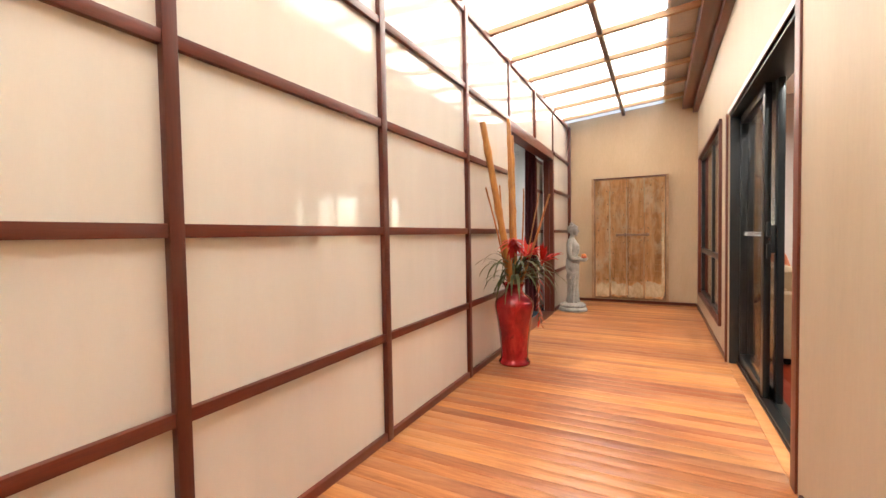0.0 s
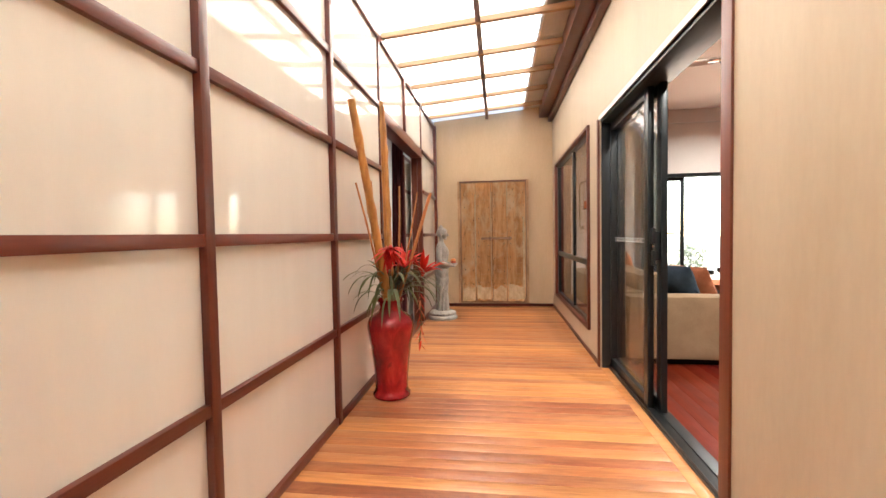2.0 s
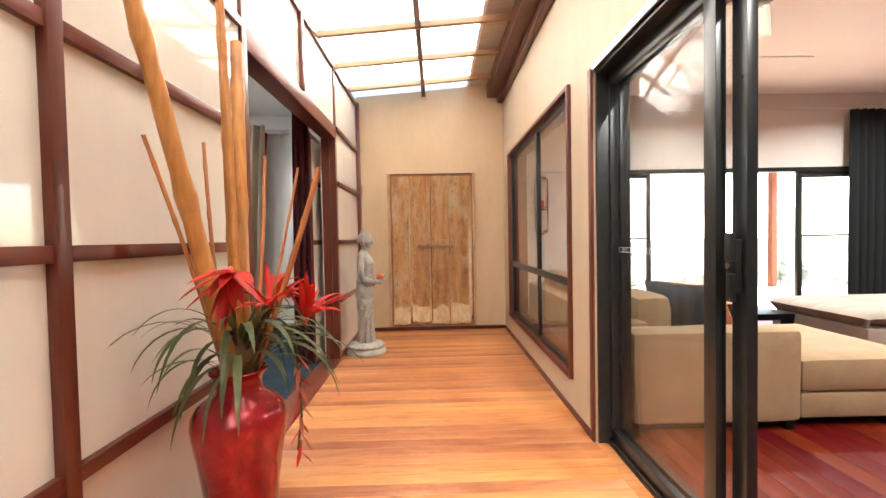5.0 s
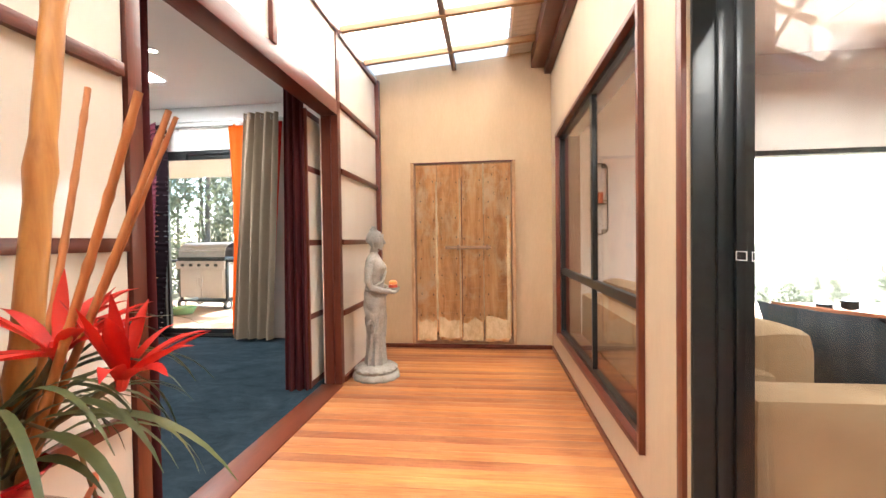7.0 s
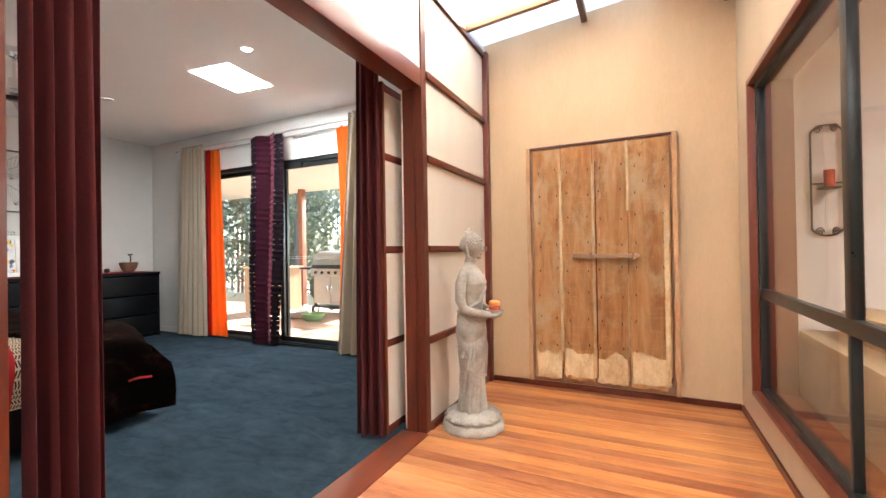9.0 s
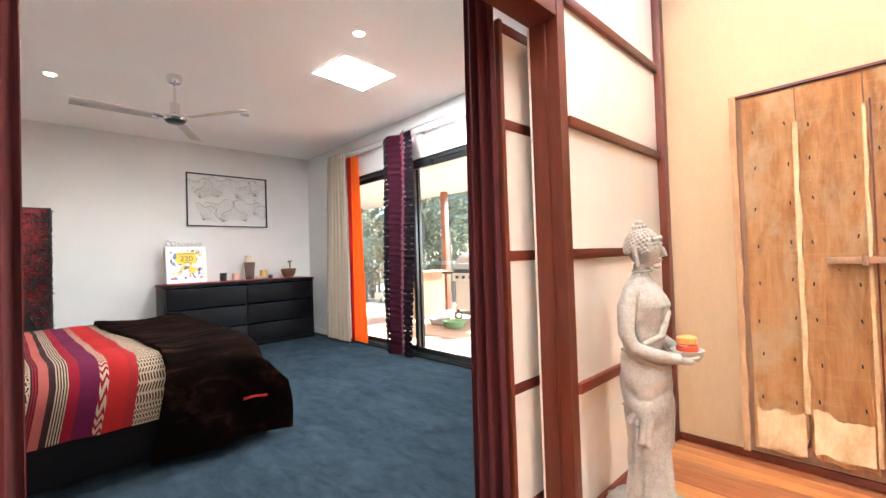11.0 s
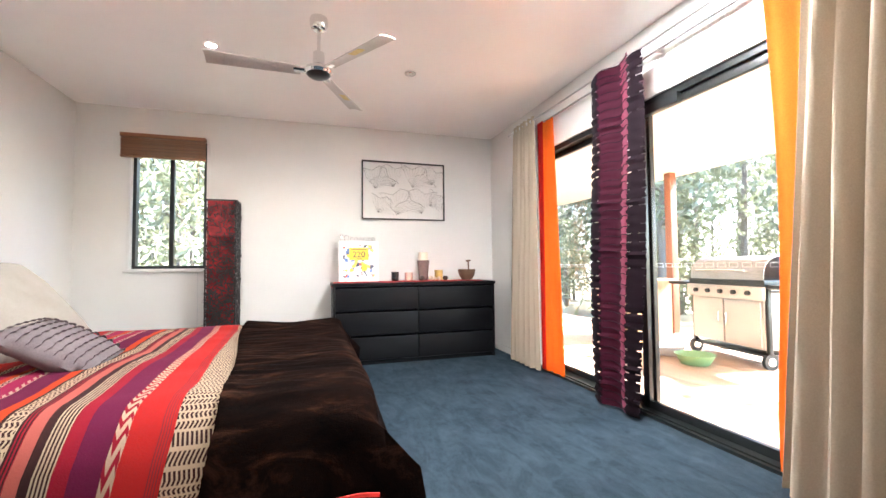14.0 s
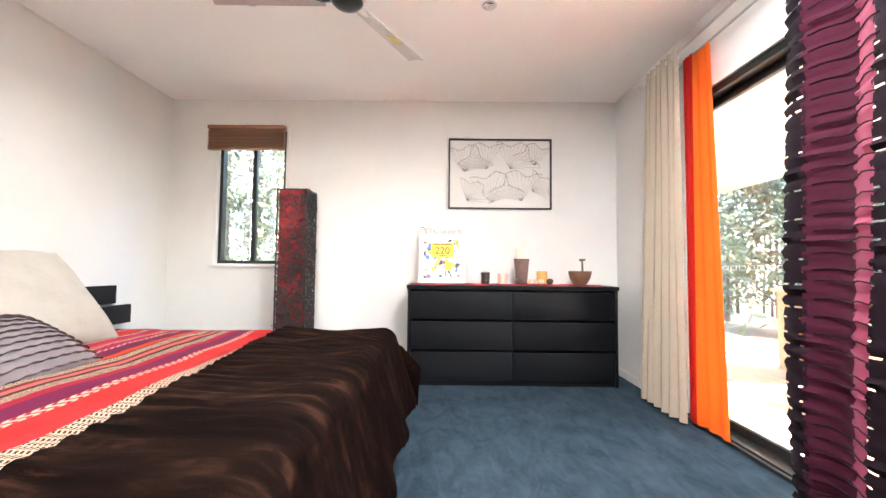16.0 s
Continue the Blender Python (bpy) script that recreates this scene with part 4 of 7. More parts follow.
def statue(sx, sy):
    """A standing robed figure that faces +x, with joined forearms and a bowl, on a lotus base."""
    bm = bmesh.new()
    # base: two tiers with petals
    for prof in ([(0.185, 0.0), (0.19, 0.012), (0.182, 0.04), (0.16, 0.055)], [(0.165, 0.05), (0.172, 0.07), (0.150, 0.098), (0.12, 0.11)]):
        b2 = lathe(prof, sx, sy, 36)
        for v in b2.verts:
            a = math.atan2(v.co.y - sy, v.co.x - sx)
            k = 1 + 0.035 * math.cos(a * 13)
            v.co.x, v.co.y = sx + (v.co.x - sx) * k, sy + (v.co.y - sy) * k
        me_ = bpy.data.meshes.new("tmp")
        b2.to_mesh(me_)
        b2.free()
        bm.from_mesh(me_)
        bpy.data.meshes.remove(me_)
    for i in range(14):
        a = 2 * math.pi * i / 14
        add_ball(bm, (sx + 0.152 * math.cos(a), sy + 0.152 * math.sin(a), 0.073), (0.028, 0.028, 0.018), 8)
    # robe and torso: rings (height, half depth in x, half width in y, forward shift)
    rings_in = [(0.10, 0.085, 0.105, 0.0), (0.13, 0.082, 0.100, 0.0), (0.20, 0.074, 0.090, 0.0), (0.30, 0.070, 0.088, 0.0), (0.40, 0.072, 0.092, 0.0), (0.50, 0.076, 0.100, 0.0),
                (0.58, 0.078, 0.104, -0.002), (0.64, 0.074, 0.098, -0.004), (0.70, 0.070, 0.092, -0.004), (0.76, 0.072, 0.098, -0.002), (0.82, 0.077, 0.108, 0.002),
                (0.86, 0.080, 0.112, 0.004), (0.895, 0.074, 0.112, 0.0), (0.925, 0.062, 0.100, -0.006), (0.950, 0.048, 0.076, -0.009), (0.970, 0.036, 0.048, -0.008), (0.985, 0.031, 0.034, -0.004), (1.02, 0.030, 0.032, 0.0)]
    sides, rr = 64, []
    sub = []
    for (z0, *a), (z1, *b) in zip(rings_in, rings_in[1:]):
        for k in range(9):
            f = k / 9
            sub.append((z0 + (z1 - z0) * f, *[p + (q - p) * f for p, q in zip(a, b)]))
    sub.append(rings_in[-1])
    for z, dx, dy, sh in sub:
        row = []
        for k in range(sides):
            a = 2 * math.pi * k / sides
            fold = 0.0
            if z < 0.74:
                hip = max(0.0, min(1.0, (z - 0.34) * 8)) * max(0.0, min(1.0, (0.75 - z) * 12))
                skirt = max(0.0, min(1.0, (0.42 - z) * 8))
                ph = 52 * z + 4.2 * math.cos(a + 1.0) + 1.2 * noise.noise((math.cos(a) * 2, math.sin(a) * 2, z * 5))
                fold = hip * (0.17 * abs(math.sin(ph * 0.5)) ** 0.7 + 0.04 * math.cos(a * 2 + 30 * z)) + skirt * (0.11 * math.sin(a * 9 + 1.5 * math.sin(z * 12)) + 0.03 * math.sin(a * 17))
            if z >= 0.72 and z < 0.93:
                sash = math.sin(34 * (z - 0.30 * math.sin(a) * 0.5)) * (1 if math.sin(a) > 0.15 else 0.0)
                fold = 0.03 * sash
            chest = 0.012 * math.exp(-((z - 0.865) / 0.03) ** 2) * max(0, math.cos(a)) * abs(math.sin(a * 2))
            row.append(bm.verts.new((sx + sh + (dx * (1 + fold) + chest) * math.cos(a), sy + dy * (1 + fold) * math.sin(a), z)))
        rr.append(row)
    for a, b in zip(rr, rr[1:]):
        for k in range(sides):
            bm.faces.new((a[k], a[(k + 1) % sides], b[(k + 1) % sides], b[k]))
    # hanging robe ends, in zigzag pleats
    for side_, zt, ln, x in ((-1, 0.56, 0.20, 0.035), (1, 0.60, 0.30, 0.05), (1, 0.52, 0.22, 0.0)):
        for j in range(5):
            y = sy + side_ * (0.082 + 0.008 * (j % 2))
            add_tube(bm, [(sx + x - 0.018 * j, y - side_ * 0.01, zt + 0.02 * j), (sx + x - 0.018 * j + 0.01, y + side_ * 0.012, zt - ln * 0.45), (sx + x - 0.020 * j - 0.004, y + side_ * 0.014, zt - ln + 0.035 * j - 0.03 * (j % 2))],
                     [0.006, 0.013, 0.015], 8)
    # rolled edge of the robe round the waist
    add_tube(bm, [(sx - 0.055, sy - 0.085, 0.70), (sx + 0.02, sy - 0.100, 0.668), (sx + 0.074, sy - 0.055, 0.648), (sx + 0.086, sy + 0.01, 0.650), (sx + 0.060, sy + 0.075, 0.675), (sx - 0.01, sy + 0.104, 0.70)], [0.009, 0.013, 0.014, 0.014, 0.012, 0.008], 10)
    # shoulder band of the robe
    add_tube(bm, [(sx - 0.045, sy + 0.085, 0.94), (sx + 0.03, sy + 0.085, 0.91), (sx + 0.078, sy + 0.03, 0.83), (sx + 0.078, sy - 0.045, 0.755), (sx + 0.03, sy - 0.095, 0.725)], [0.014, 0.016, 0.014, 0.013, 0.010], 8)
    # arms
    for s in (-1, 1):
        add_tube(bm, [(sx - 0.006, sy + s * 0.090, 0.925), (sx - 0.016, sy + s * 0.124, 0.86), (sx - 0.016, sy + s * 0.137, 0.77), (sx + 0.004, sy + s * 0.130, 0.715),
                      (sx + 0.070, sy + s * 0.095, 0.690), (sx + 0.140, sy + s * 0.050, 0.680)], [0.030, 0.034, 0.030, 0.030, 0.025, 0.019], 12)
        add_ball(bm, (sx - 0.006, sy + s * 0.098, 0.908), (0.032, 0.033, 0.032), 12)
        add_ball(bm, (sx + 0.155, sy + s * 0.032, 0.675), (0.034, 0.026, 0.018), 12)
        for j in range(4):
            add_tube(bm, [(sx + 0.165, sy + s * (0.044 - 0.013 * j), 0.680), (sx + 0.196, sy + s * (0.030 - 0.010 * j), 0.690)], [0.0085, 0.006], 8)
    # bowl
    b2 = lathe([(0.020, 0.672), (0.045, 0.680), (0.056, 0.700), (0.058, 0.708), (0.053, 0.708), (0.046, 0.697)], sx + 0.150, sy, 24)
    me_ = bpy.data.meshes.new("tmp")
    b2.to_mesh(me_)
    b2.free()
    bm.from_mesh(me_)
    bpy.data.meshes.remove(me_)
    # head: skull, face, nose, lips, brow, ears
    for v in add_ball(bm, (sx + 0.010, sy, 1.075), (0.066, 0.056, 0.074), 28):
        h = v.co.z - 1.075
        if h < -0.02:
            v.co.y = sy + (v.co.y - sy) * (1 + h * 3.2)
            if v.co.x < sx:
                v.co.x = sx + (v.co.x - sx) * (1 + h * 5)
    add_tube(bm, [(sx + 0.070, sy, 1.088), (sx + 0.083, sy, 1.066), (sx + 0.087, sy, 1.055), (sx + 0.070, sy, 1.049)], [0.006, 0.009, 0.011, 0.008], 10)
    add_ball(bm, (sx + 0.069, sy, 1.034), (0.009, 0.017, 0.0045), 10)
    add_ball(bm, (sx + 0.066, sy, 1.026), (0.009, 0.013, 0.0045), 10)
    add_ball(bm, (sx + 0.056, sy, 1.010), (0.016, 0.018, 0.011), 10)
    for s in (-1, 1):
        add_tube(bm, [(sx + 0.072, sy + s * 0.008, 1.090), (sx + 0.068, sy + s * 0.024, 1.097), (sx + 0.052, sy + s * 0.041, 1.090)], 0.0045, 8)
        add_ball(bm, (sx + 0.063, sy + s * 0.024, 1.079), (0.008, 0.012, 0.005), 10)
        add_tube(bm, [(sx + 0.006, sy + s * 0.056, 1.100), (sx - 0.004, sy + s * 0.062, 1.075), (sx + 0.004, sy + s * 0.060, 1.040), (sx + 0.006, sy + s * 0.055, 1.012)], [0.007, 0.011, 0.009, 0.010], 8)
    # hair: curls in rows, and the topknot
    for k in range(190):
            th = math.acos(1 - 1.25 * (k + 0.5) / 190)
            a = k * 2.39996
            x, y, z = sx + 0.004 + 0.064 * math.sin(th) * math.cos(a), sy + 0.056 * math.sin(th) * math.sin(a), 1.078 + 0.074 * math.cos(th)
            if x > sx + 0.040 and z < 1.118:
                continue
            if z < 1.04 and x > sx - 0.01:
                continue
            add_ball(bm, (x, y, z), (0.0098, 0.0098, 0.0085), 7)
    add_tube(bm, [(sx + 0.058, sy - 0.040, 1.108), (sx + 0.074, sy, 1.118), (sx + 0.058, sy + 0.040, 1.108)], 0.007, 8)
    add_ball(bm, (sx - 0.006, sy, 1.153), (0.028, 0.027, 0.020), 14)
    for k in range(11):
        a = 2 * math.pi * k / 11
        add_ball(bm, (sx - 0.006 + 0.024 * math.cos(a), sy + 0.023 * math.sin(a), 1.162), (0.008, 0.008, 0.008), 7)
    add_ball(bm, (sx - 0.006, sy, 1.176), (0.018, 0.017, 0.012), 10)
    add_tube(bm, [(sx + 0.0 + 0.036 * math.cos(a), sy + 0.037 * math.sin(a), 0.992) for a in (k * math.pi / 8 for k in range(17))], 0.004, 6)
    for v in bm.verts:
        v.co.z *= 1.032
    return bm


SX, SY = -1.085, 6.525
buddha = solid("stone_statue", statue(SX, SY), stone_mat(), "weathered grey stone statue in a robe holding a bowl", "statue", smooth=50)
M_WAXRED = surface("red_wax", (0.42, 0.035, 0.012), (0.55, 0.075, 0.02), 0.35, 20, 90, strength=0.02, coat=0.3)
M_WAXORANGE = surface("orange_wax", (0.75, 0.22, 0.05), (0.85, 0.32, 0.09), 0.4, 20, 90, strength=0.02)
candle = thing("jar_candle", (SX + 0.150, SY, 0.722), "red jar candle with an orange lid in the statue's bowl", "candle")
part("jar", lathe([(0.030, 0.722), (0.036, 0.726), (0.037, 0.745), (0.034, 0.750)], SX + 0.150, SY, 24), M_WAXRED, candle)
part("band", lathe([(0.0345, 0.750), (0.0345, 0.754)], SX + 0.150, SY, 24), M_CHROME, candle)
part("lid", lathe([(0.033, 0.754), (0.034, 0.768), (0.033, 0.775), (0.022, 0.783), (0.006, 0.786)], SX + 0.150, SY, 24), M_WAXORANGE, candle, "domed orange lid")

# ---- curtains ----


def hung(p0, p1, out, ztop, zbot, folds, depth, seed, gather=0.0, nu=None, flare=0.0, lean=0.0):
    """Cloth hung in folds from p0 to p1 in plan; out: the way the folds stand out."""
    p0, p1, out = Vector((*p0, 0)), Vector((*p1, 0)), Vector((*out, 0))
    nu = nu or folds * 10

    def fn(u, v):
        f = u
        ph = folds * 2 * math.pi * f + 0.7 * noise.noise((f * 3, v * 1.2, seed))
        amp = depth * (0.75 + 0.5 * v) * (0.8 + 0.5 * noise.noise((f * 4 + seed, v * 1.5, 0)))
        mid = 1.0 - gather * math.sin(math.pi * min(1, v * 1.15)) + flare * v
        p = p0.lerp(p1, 0.5 + (f - 0.5) * mid) + out * (amp * math.sin(ph))
        z = ztop + (zbot - ztop) * v + 0.012 * noise.noise((f * 5, seed, 3)) * v
        return (p.x + lean * v, p.y, z)
    return sheet(fn, nu, 26, 0.0025)


M_BEIGE = sheer("beige_curtain_cloth", (0.43, 0.355, 0.27), 0.22)
M_ORANGE = sheer("orange_sheer", (0.92, 0.235, 0.03), 0.64)
M_REDSHEER = sheer("red_sheer", (0.60, 0.03, 0.02), 0.55)
M_MAROON = sheer("maroon_curtain_cloth", (0.085, 0.020, 0.022), 0.06)
M_GREYSHEER = sheer("grey_sheer", (0.36, 0.38, 0.36), 0.4)
M_CHARCOAL = sheer("charcoal_curtain_cloth", (0.022, 0.025, 0.026), 0.03)


def curtain(label, material, group="", eyelets=0, **k):
    t = thing("curtain", (k["p0"][0], k["p0"][1], k["zbot"]), label, "curtain", group)
    part("cloth", hung(**k), material, t, smooth=70)
    p0, p1 = Vector((*k["p0"], 0)), Vector((*k["p1"], 0))
    for i in range(eyelets):
        p = p0.lerp(p1, (i + 0.5) / eyelets)
        b = bmesh.new()
        add_tube(b, [(p.x + 0.006, p.y + 0.026 * math.cos(a), k["ztop"] - 0.05 + 0.026 * math.sin(a)) for a in (j * math.pi / 6 for j in range(13))], 0.004, 6)
        part("eyelet", b, M_STEEL, t)
    return t


GRP = "curtains at the bedroom glass door"
ROD = 2.500
curtain("beige eyelet curtain drawn back at the glass door", M_BEIGE, GRP, 6, p0=(-5.72, 7.655), p1=(-5.28, 7.665), out=(0.15, 1), ztop=ROD + 0.035, zbot=0.03, folds=6, depth=0.038, seed=1, flare=0.38, lean=-0.05)
curtain("bright orange sheer curtain beside the beige one", M_ORANGE, GRP, 0, p0=(-5.31, 7.742), p1=(-5.07, 7.745), out=(0, 1), ztop=ROD - 0.03, zbot=0.035, folds=3, depth=0.013, seed=2, flare=0.55, lean=0.05)
curtain("red sheer curtain beside the orange one", M_REDSHEER, GRP, 0, p0=(-5.32, 7.722), p1=(-5.22, 7.724), out=(0, 1), ztop=ROD - 0.03, zbot=0.035, folds=2, depth=0.006, seed=12, flare=-0.3)
curtain("bright orange sheer curtain gathered at the glass door", M_ORANGE, GRP, 0, p0=(-3.14, 7.742), p1=(-2.80, 7.745), out=(0, 1), ztop=ROD - 0.02, zbot=0.035, folds=3, depth=0.013, seed=3, gather=0.22)
curtain("beige eyelet curtain drawn back with deep folds", M_BEIGE, GRP, 7, p0=(-2.86, 7.60), p1=(-2.46, 7.62), out=(0.15, 1), ztop=ROD + 0.05, zbot=0.03, folds=4, depth=0.060, seed=4, flare=0.15, lean=-0.15)
curtain("red sheer curtain behind the beige folds", M_REDSHEER, GRP, 0, p0=(-2.78, 7.715), p1=(-2.47, 7.72), lean=-0.14, flare=-0.3, out=(0, 1), ztop=ROD - 0.02, zbot=0.04, folds=4, depth=0.014, seed=5)
for y, z, x0, x1 in ((7.66, ROD, -5.83, -2.18), (7.742, ROD - 0.03, -5.41, -2.22)):
    rod = thing("curtain_rod", (x0, y, z), "slim brushed steel curtain rod with ball ends", "curtain rod", "curtain rods over the glass door")
    part("rod", tube([(x0, y, z), (x1, y, z)], 0.009, 12), M_STEEL, rod)
    for x in (x0, x1):
        b = bmesh.new()
        add_ball(b, (x, y, z), (0.02, 0.016, 0.016), 12)
        part("finial", b, M_STEEL, rod)
    for x in (x0 + 0.10, (x0 + x1) / 2, x1 - 0.1):
        part("bracket", boxes((x - 0.006, x + 0.006, y + 0.009, BN, z - 0.012, z - 0.002), (x - 0.014, x + 0.014, BN - 0.008, BN, z - 0.04, z + 0.03)), M_STEEL, rod)

# slotted purple curtain hung at the meeting stile
M_PLUM = sheer("plum_satin", (0.19, 0.028, 0.062), 0.25, 0.6)
M_INK = sheer("black_purple_cloth", (0.006, 0.002, 0.004), 0.05)
M_INK2 = sheer("dark_plum_cloth", (0.034, 0.0045, 0.012), 0.12)
swag = thing("slotted_curtain", (-4.10, 7.62, 0.03), "narrow ruched curtain in plum satin and black with ragged slots", "curtain", GRP)
SW0, SW1, SY0 = -4.36, -3.82, 7.62
sr = random.Random(8)


def swag_point(x, z):
    u = (x - SW0) / (SW1 - SW0)
    low = max(0.0, (1.0 - z) / 1.0)
    cx = x - 0.10 * low * u - 0.02 * math.sin(z * 2.2)
    return Vector((cx, SY0 - 0.034 * math.sin(u * math.pi * 3.0 + 0.5 * math.sin(z * 1.7)) * (0.6 + 0.4 * math.sin(math.pi * u)) + 0.006 * math.sin(z * 90 + 6 * u), z))


def band(x0, x1, slots, material, name, label, nseg, edges):
    """Ruched cloth in one piece, with short ragged slots cut in from its edges."""
    bm, zs, z = bmesh.new(), [], 0.03
    while z < ROD - 0.03:
        h = sr.uniform(0.045, 0.070)
        zs += [(z, 0), (z + h * 0.45, 1), (z + h - 0.008, 0)]
        z += h
    cols = []
    for k in range(nseg + 1):
        x = x0 + (x1 - x0) * k / nseg
        col = []
        for zz, puff in zs:
            p = swag_point(x + (sr.uniform(-0.002, 0.002) if k in (0, nseg) else 0), zz)
            p.y -= 0.007 * puff
            col.append(bm.verts.new(p))
        cols.append(col)
    for j in range(len(zs) - 1):
        cut = slots and j % 3 == 2
        depth = sr.choice((0, 1, 1, 2, 2, 3))
        for k in range(nseg):
            if cut and ((0 in edges and k < depth) or (1 in edges and k >= nseg - depth)):
                continue
            a, b = cols[k], cols[k + 1]
            bm.faces.new((a[j], b[j], b[j + 1], a[j + 1]))
    return part(name, bm, material, swag, label, 60)


band(SW0, SW0 + 0.125, True, M_INK, "slotted_band", "black band with ragged slots", 8, (0, 1))
band(SW0 + 0.11, SW0 + 0.305, False, M_INK2, "ruched_band", "dark plum ruched band", 5, ())
band(SW0 + 0.29, SW0 + 0.41, False, M_PLUM, "satin_band", "shiny plum satin band", 8, ())
band(SW0 + 0.40, SW1, True, M_INK, "slotted_band", "black band with ragged slots", 9, (0, 1))
# fine black cords across the satin
z = 0.07
while z < ROD:
    pts = [swag_point(SW0 + 0.15 + 0.28 * k / 8, z + 0.006 * math.sin(k * 1.3)) + Vector((0, -0.013, 0)) for k in range(9)]
    part("cord", tube(pts, 0.003, 5), M_INK, swag)
    z += sr.uniform(0.045, 0.075)

# maroon curtains at the opening
MG = "maroon curtains at the opening"
curtain("maroon curtain drawn back at the corridor opening", M_MAROON, MG, 0, p0=(-1.505, 4.60), p1=(-1.495, 4.77), out=(1, 0.1), ztop=2.24, zbot=0.02, folds=4, depth=0.032, seed=7)
curtain("maroon curtain gathered beside the sliding screen", M_MAROON, MG, 0, p0=(-1.620, 6.105), p1=(-1.488, 6.138), out=(-0.35, 1), ztop=2.24, zbot=0.02, folds=3, depth=0.030, seed=9, flare=0.22, lean=-0.015)
mrod = thing("curtain_rod", (-1.53, 5.4, 2.26), "dark timber curtain rail over the bedroom side of the opening", "curtain rod")
part("rod", tube([(-1.53, 4.40, 2.255), (-1.53, 6.55, 2.255)], 0.012, 12), M_STAIN_Y, mrod)
for y in (4.45, 6.5):
    part("bracket", box(-1.535, -1.43, y - 0.01, y + 0.01, 2.235, 2.25, 0.002), M_STAIN_Y, mrod)

# ---- dresser ----
D0, D1, DF, DH = 5.765, 7.60, -6.155, 0.872
dresser = thing("chest_of_drawers", (-6.4, 6.68, 0.0), "low black-brown chest with six plain drawers against the wall", "chest of drawers")
part("top", box(-6.63, DF + 0.015, D0 - 0.01, D1 + 0.01, DH - 0.035, DH, 0.003), M_DARKWOOD, dresser)
for y in (D0, D1 - 0.025):
    part("side", box(-6.63, DF + 0.006, y, y + 0.025, 0.0, DH - 0.035, 0.002), M_DARKWOOD, dresser)
part("back", box(-6.63, -6.60, D0 + 0.025, D1 - 0.025, 0.03, DH - 0.035), M_DARKWOOD, dresser)
part("divider", box(-6.60, DF - 0.012, 6.672, 6.692, 0.04, DH - 0.035), M_DARKWOOD, dresser)
part("plinth", box(-6.60, DF - 0.02, D0 + 0.025, D1 - 0.025, 0.0, 0.045), M_DARKWOOD, dresser)
for y0, y1 in ((D0 + 0.028, 6.674), (6.69, D1 - 0.028)):
    for k in range(3):
        z0 = 0.05 + k * 0.263
        part("drawer", box(-6.58, DF, y0, y1, z0, z0 + 0.242, 0.004), M_DARKWOOD, dresser)
M_RUNNER = surface("red_runner_cloth", (0.38, 0.012, 0.016), (0.52, 0.03, 0.03), 0.8, 14, 220, strength=0.2)
solid("table_runner", sheet(lambda u, v: (-6.20 - 0.36 * u + 0.012 * math.sin(v * 40), 5.755 + 1.72 * v, DH + 0.004 + 0.003 * math.sin(v * 31 + u * 5) - (0.05 * max(0, (0.006 - v) / 0.006))), 8, 60, 0.002),
      M_RUNNER, "crumpled red cloth runner on the chest of drawers", "table runner", smooth=60)
TZ = DH + 0.009

# framed collage
M_WFRAME = surface("white_frame_paint", (0.78, 0.77, 0.75), (0.84, 0.83, 0.81), 0.4, 10, 100, strength=0.02)


def collage_mat():
    m, nt, b = node_mat("collage_print")
    v = coords(nt, (1, 1, 1), False)
    vo = nt.nodes.new("ShaderNodeTexVoronoi")
    vo.inputs["Scale"].default_value = 26
    nt.links.new(v, vo.inputs["Vector"])
    sep = nt.nodes.new("ShaderNodeSeparateColor")
    nt.links.new(vo.outputs["Color"], sep.inputs["Color"])
    col = ramp(nt, sep.outputs[0], [(0.0, (0.75, 0.75, 0.74)), (0.45, (0.12, 0.20, 0.45)), (0.58, (0.70, 0.68, 0.62)), (0.75, (0.50, 0.10, 0.08)), (0.85, (0.75, 0.55, 0.10)), (0.93, (0.06, 0.07, 0.10))], True)
    nt.links.new(col, b.inputs["Base Color"])
    b.inputs["Roughness"].default_value = 0.35
    return m


PFX, PF0, PF1, PFB, PFT = -6.40, 5.84, 6.28, TZ, TZ + 0.46
pf = thing("photo_frame", (PFX, 6.06, TZ), "white photo frame with a collage and a yellow number sheet", "photo frame")
LEAN = Matrix.Translation((PFX, 0, PFB)) @ Matrix.Rotation(radians(-7), 4, "Y") @ Matrix.Translation((-PFX, 0, -PFB))
for a in ((PF0, PF1, PFB, PFB + 0.045), (PF0, PF1, PFT - 0.045, PFT), (PF0, PF0 + 0.045, PFB + 0.045, PFT - 0.045), (PF1 - 0.045, PF1, PFB + 0.045, PFT - 0.045)):
    part("moulding", moved(box(PFX - 0.02, PFX + 0.008, *a, 0.003), LEAN), M_WFRAME, pf)
part("collage", moved(box(PFX - 0.018, PFX - 0.004, PF0 + 0.04, PF1 - 0.04, PFB + 0.04, PFT - 0.04), LEAN), collage_mat(), pf, "collage of small pictures")
M_YELLOW = surface("yellow_paper", (0.78, 0.52, 0.03), (0.82, 0.58, 0.06), 0.6, 10, 120, strength=0.02)
sign = part("number_sheet", moved(box(PFX - 0.004, PFX - 0.001, 5.955, 6.17, PFB + 0.245, PFB + 0.385), LEAN), M_YELLOW, pf, "yellow sheet with a number")
M_INKTXT = surface("printed_ink", (0.03, 0.05, 0.05), (0.05, 0.07, 0.06), 0.6, 10, 90, strength=0)
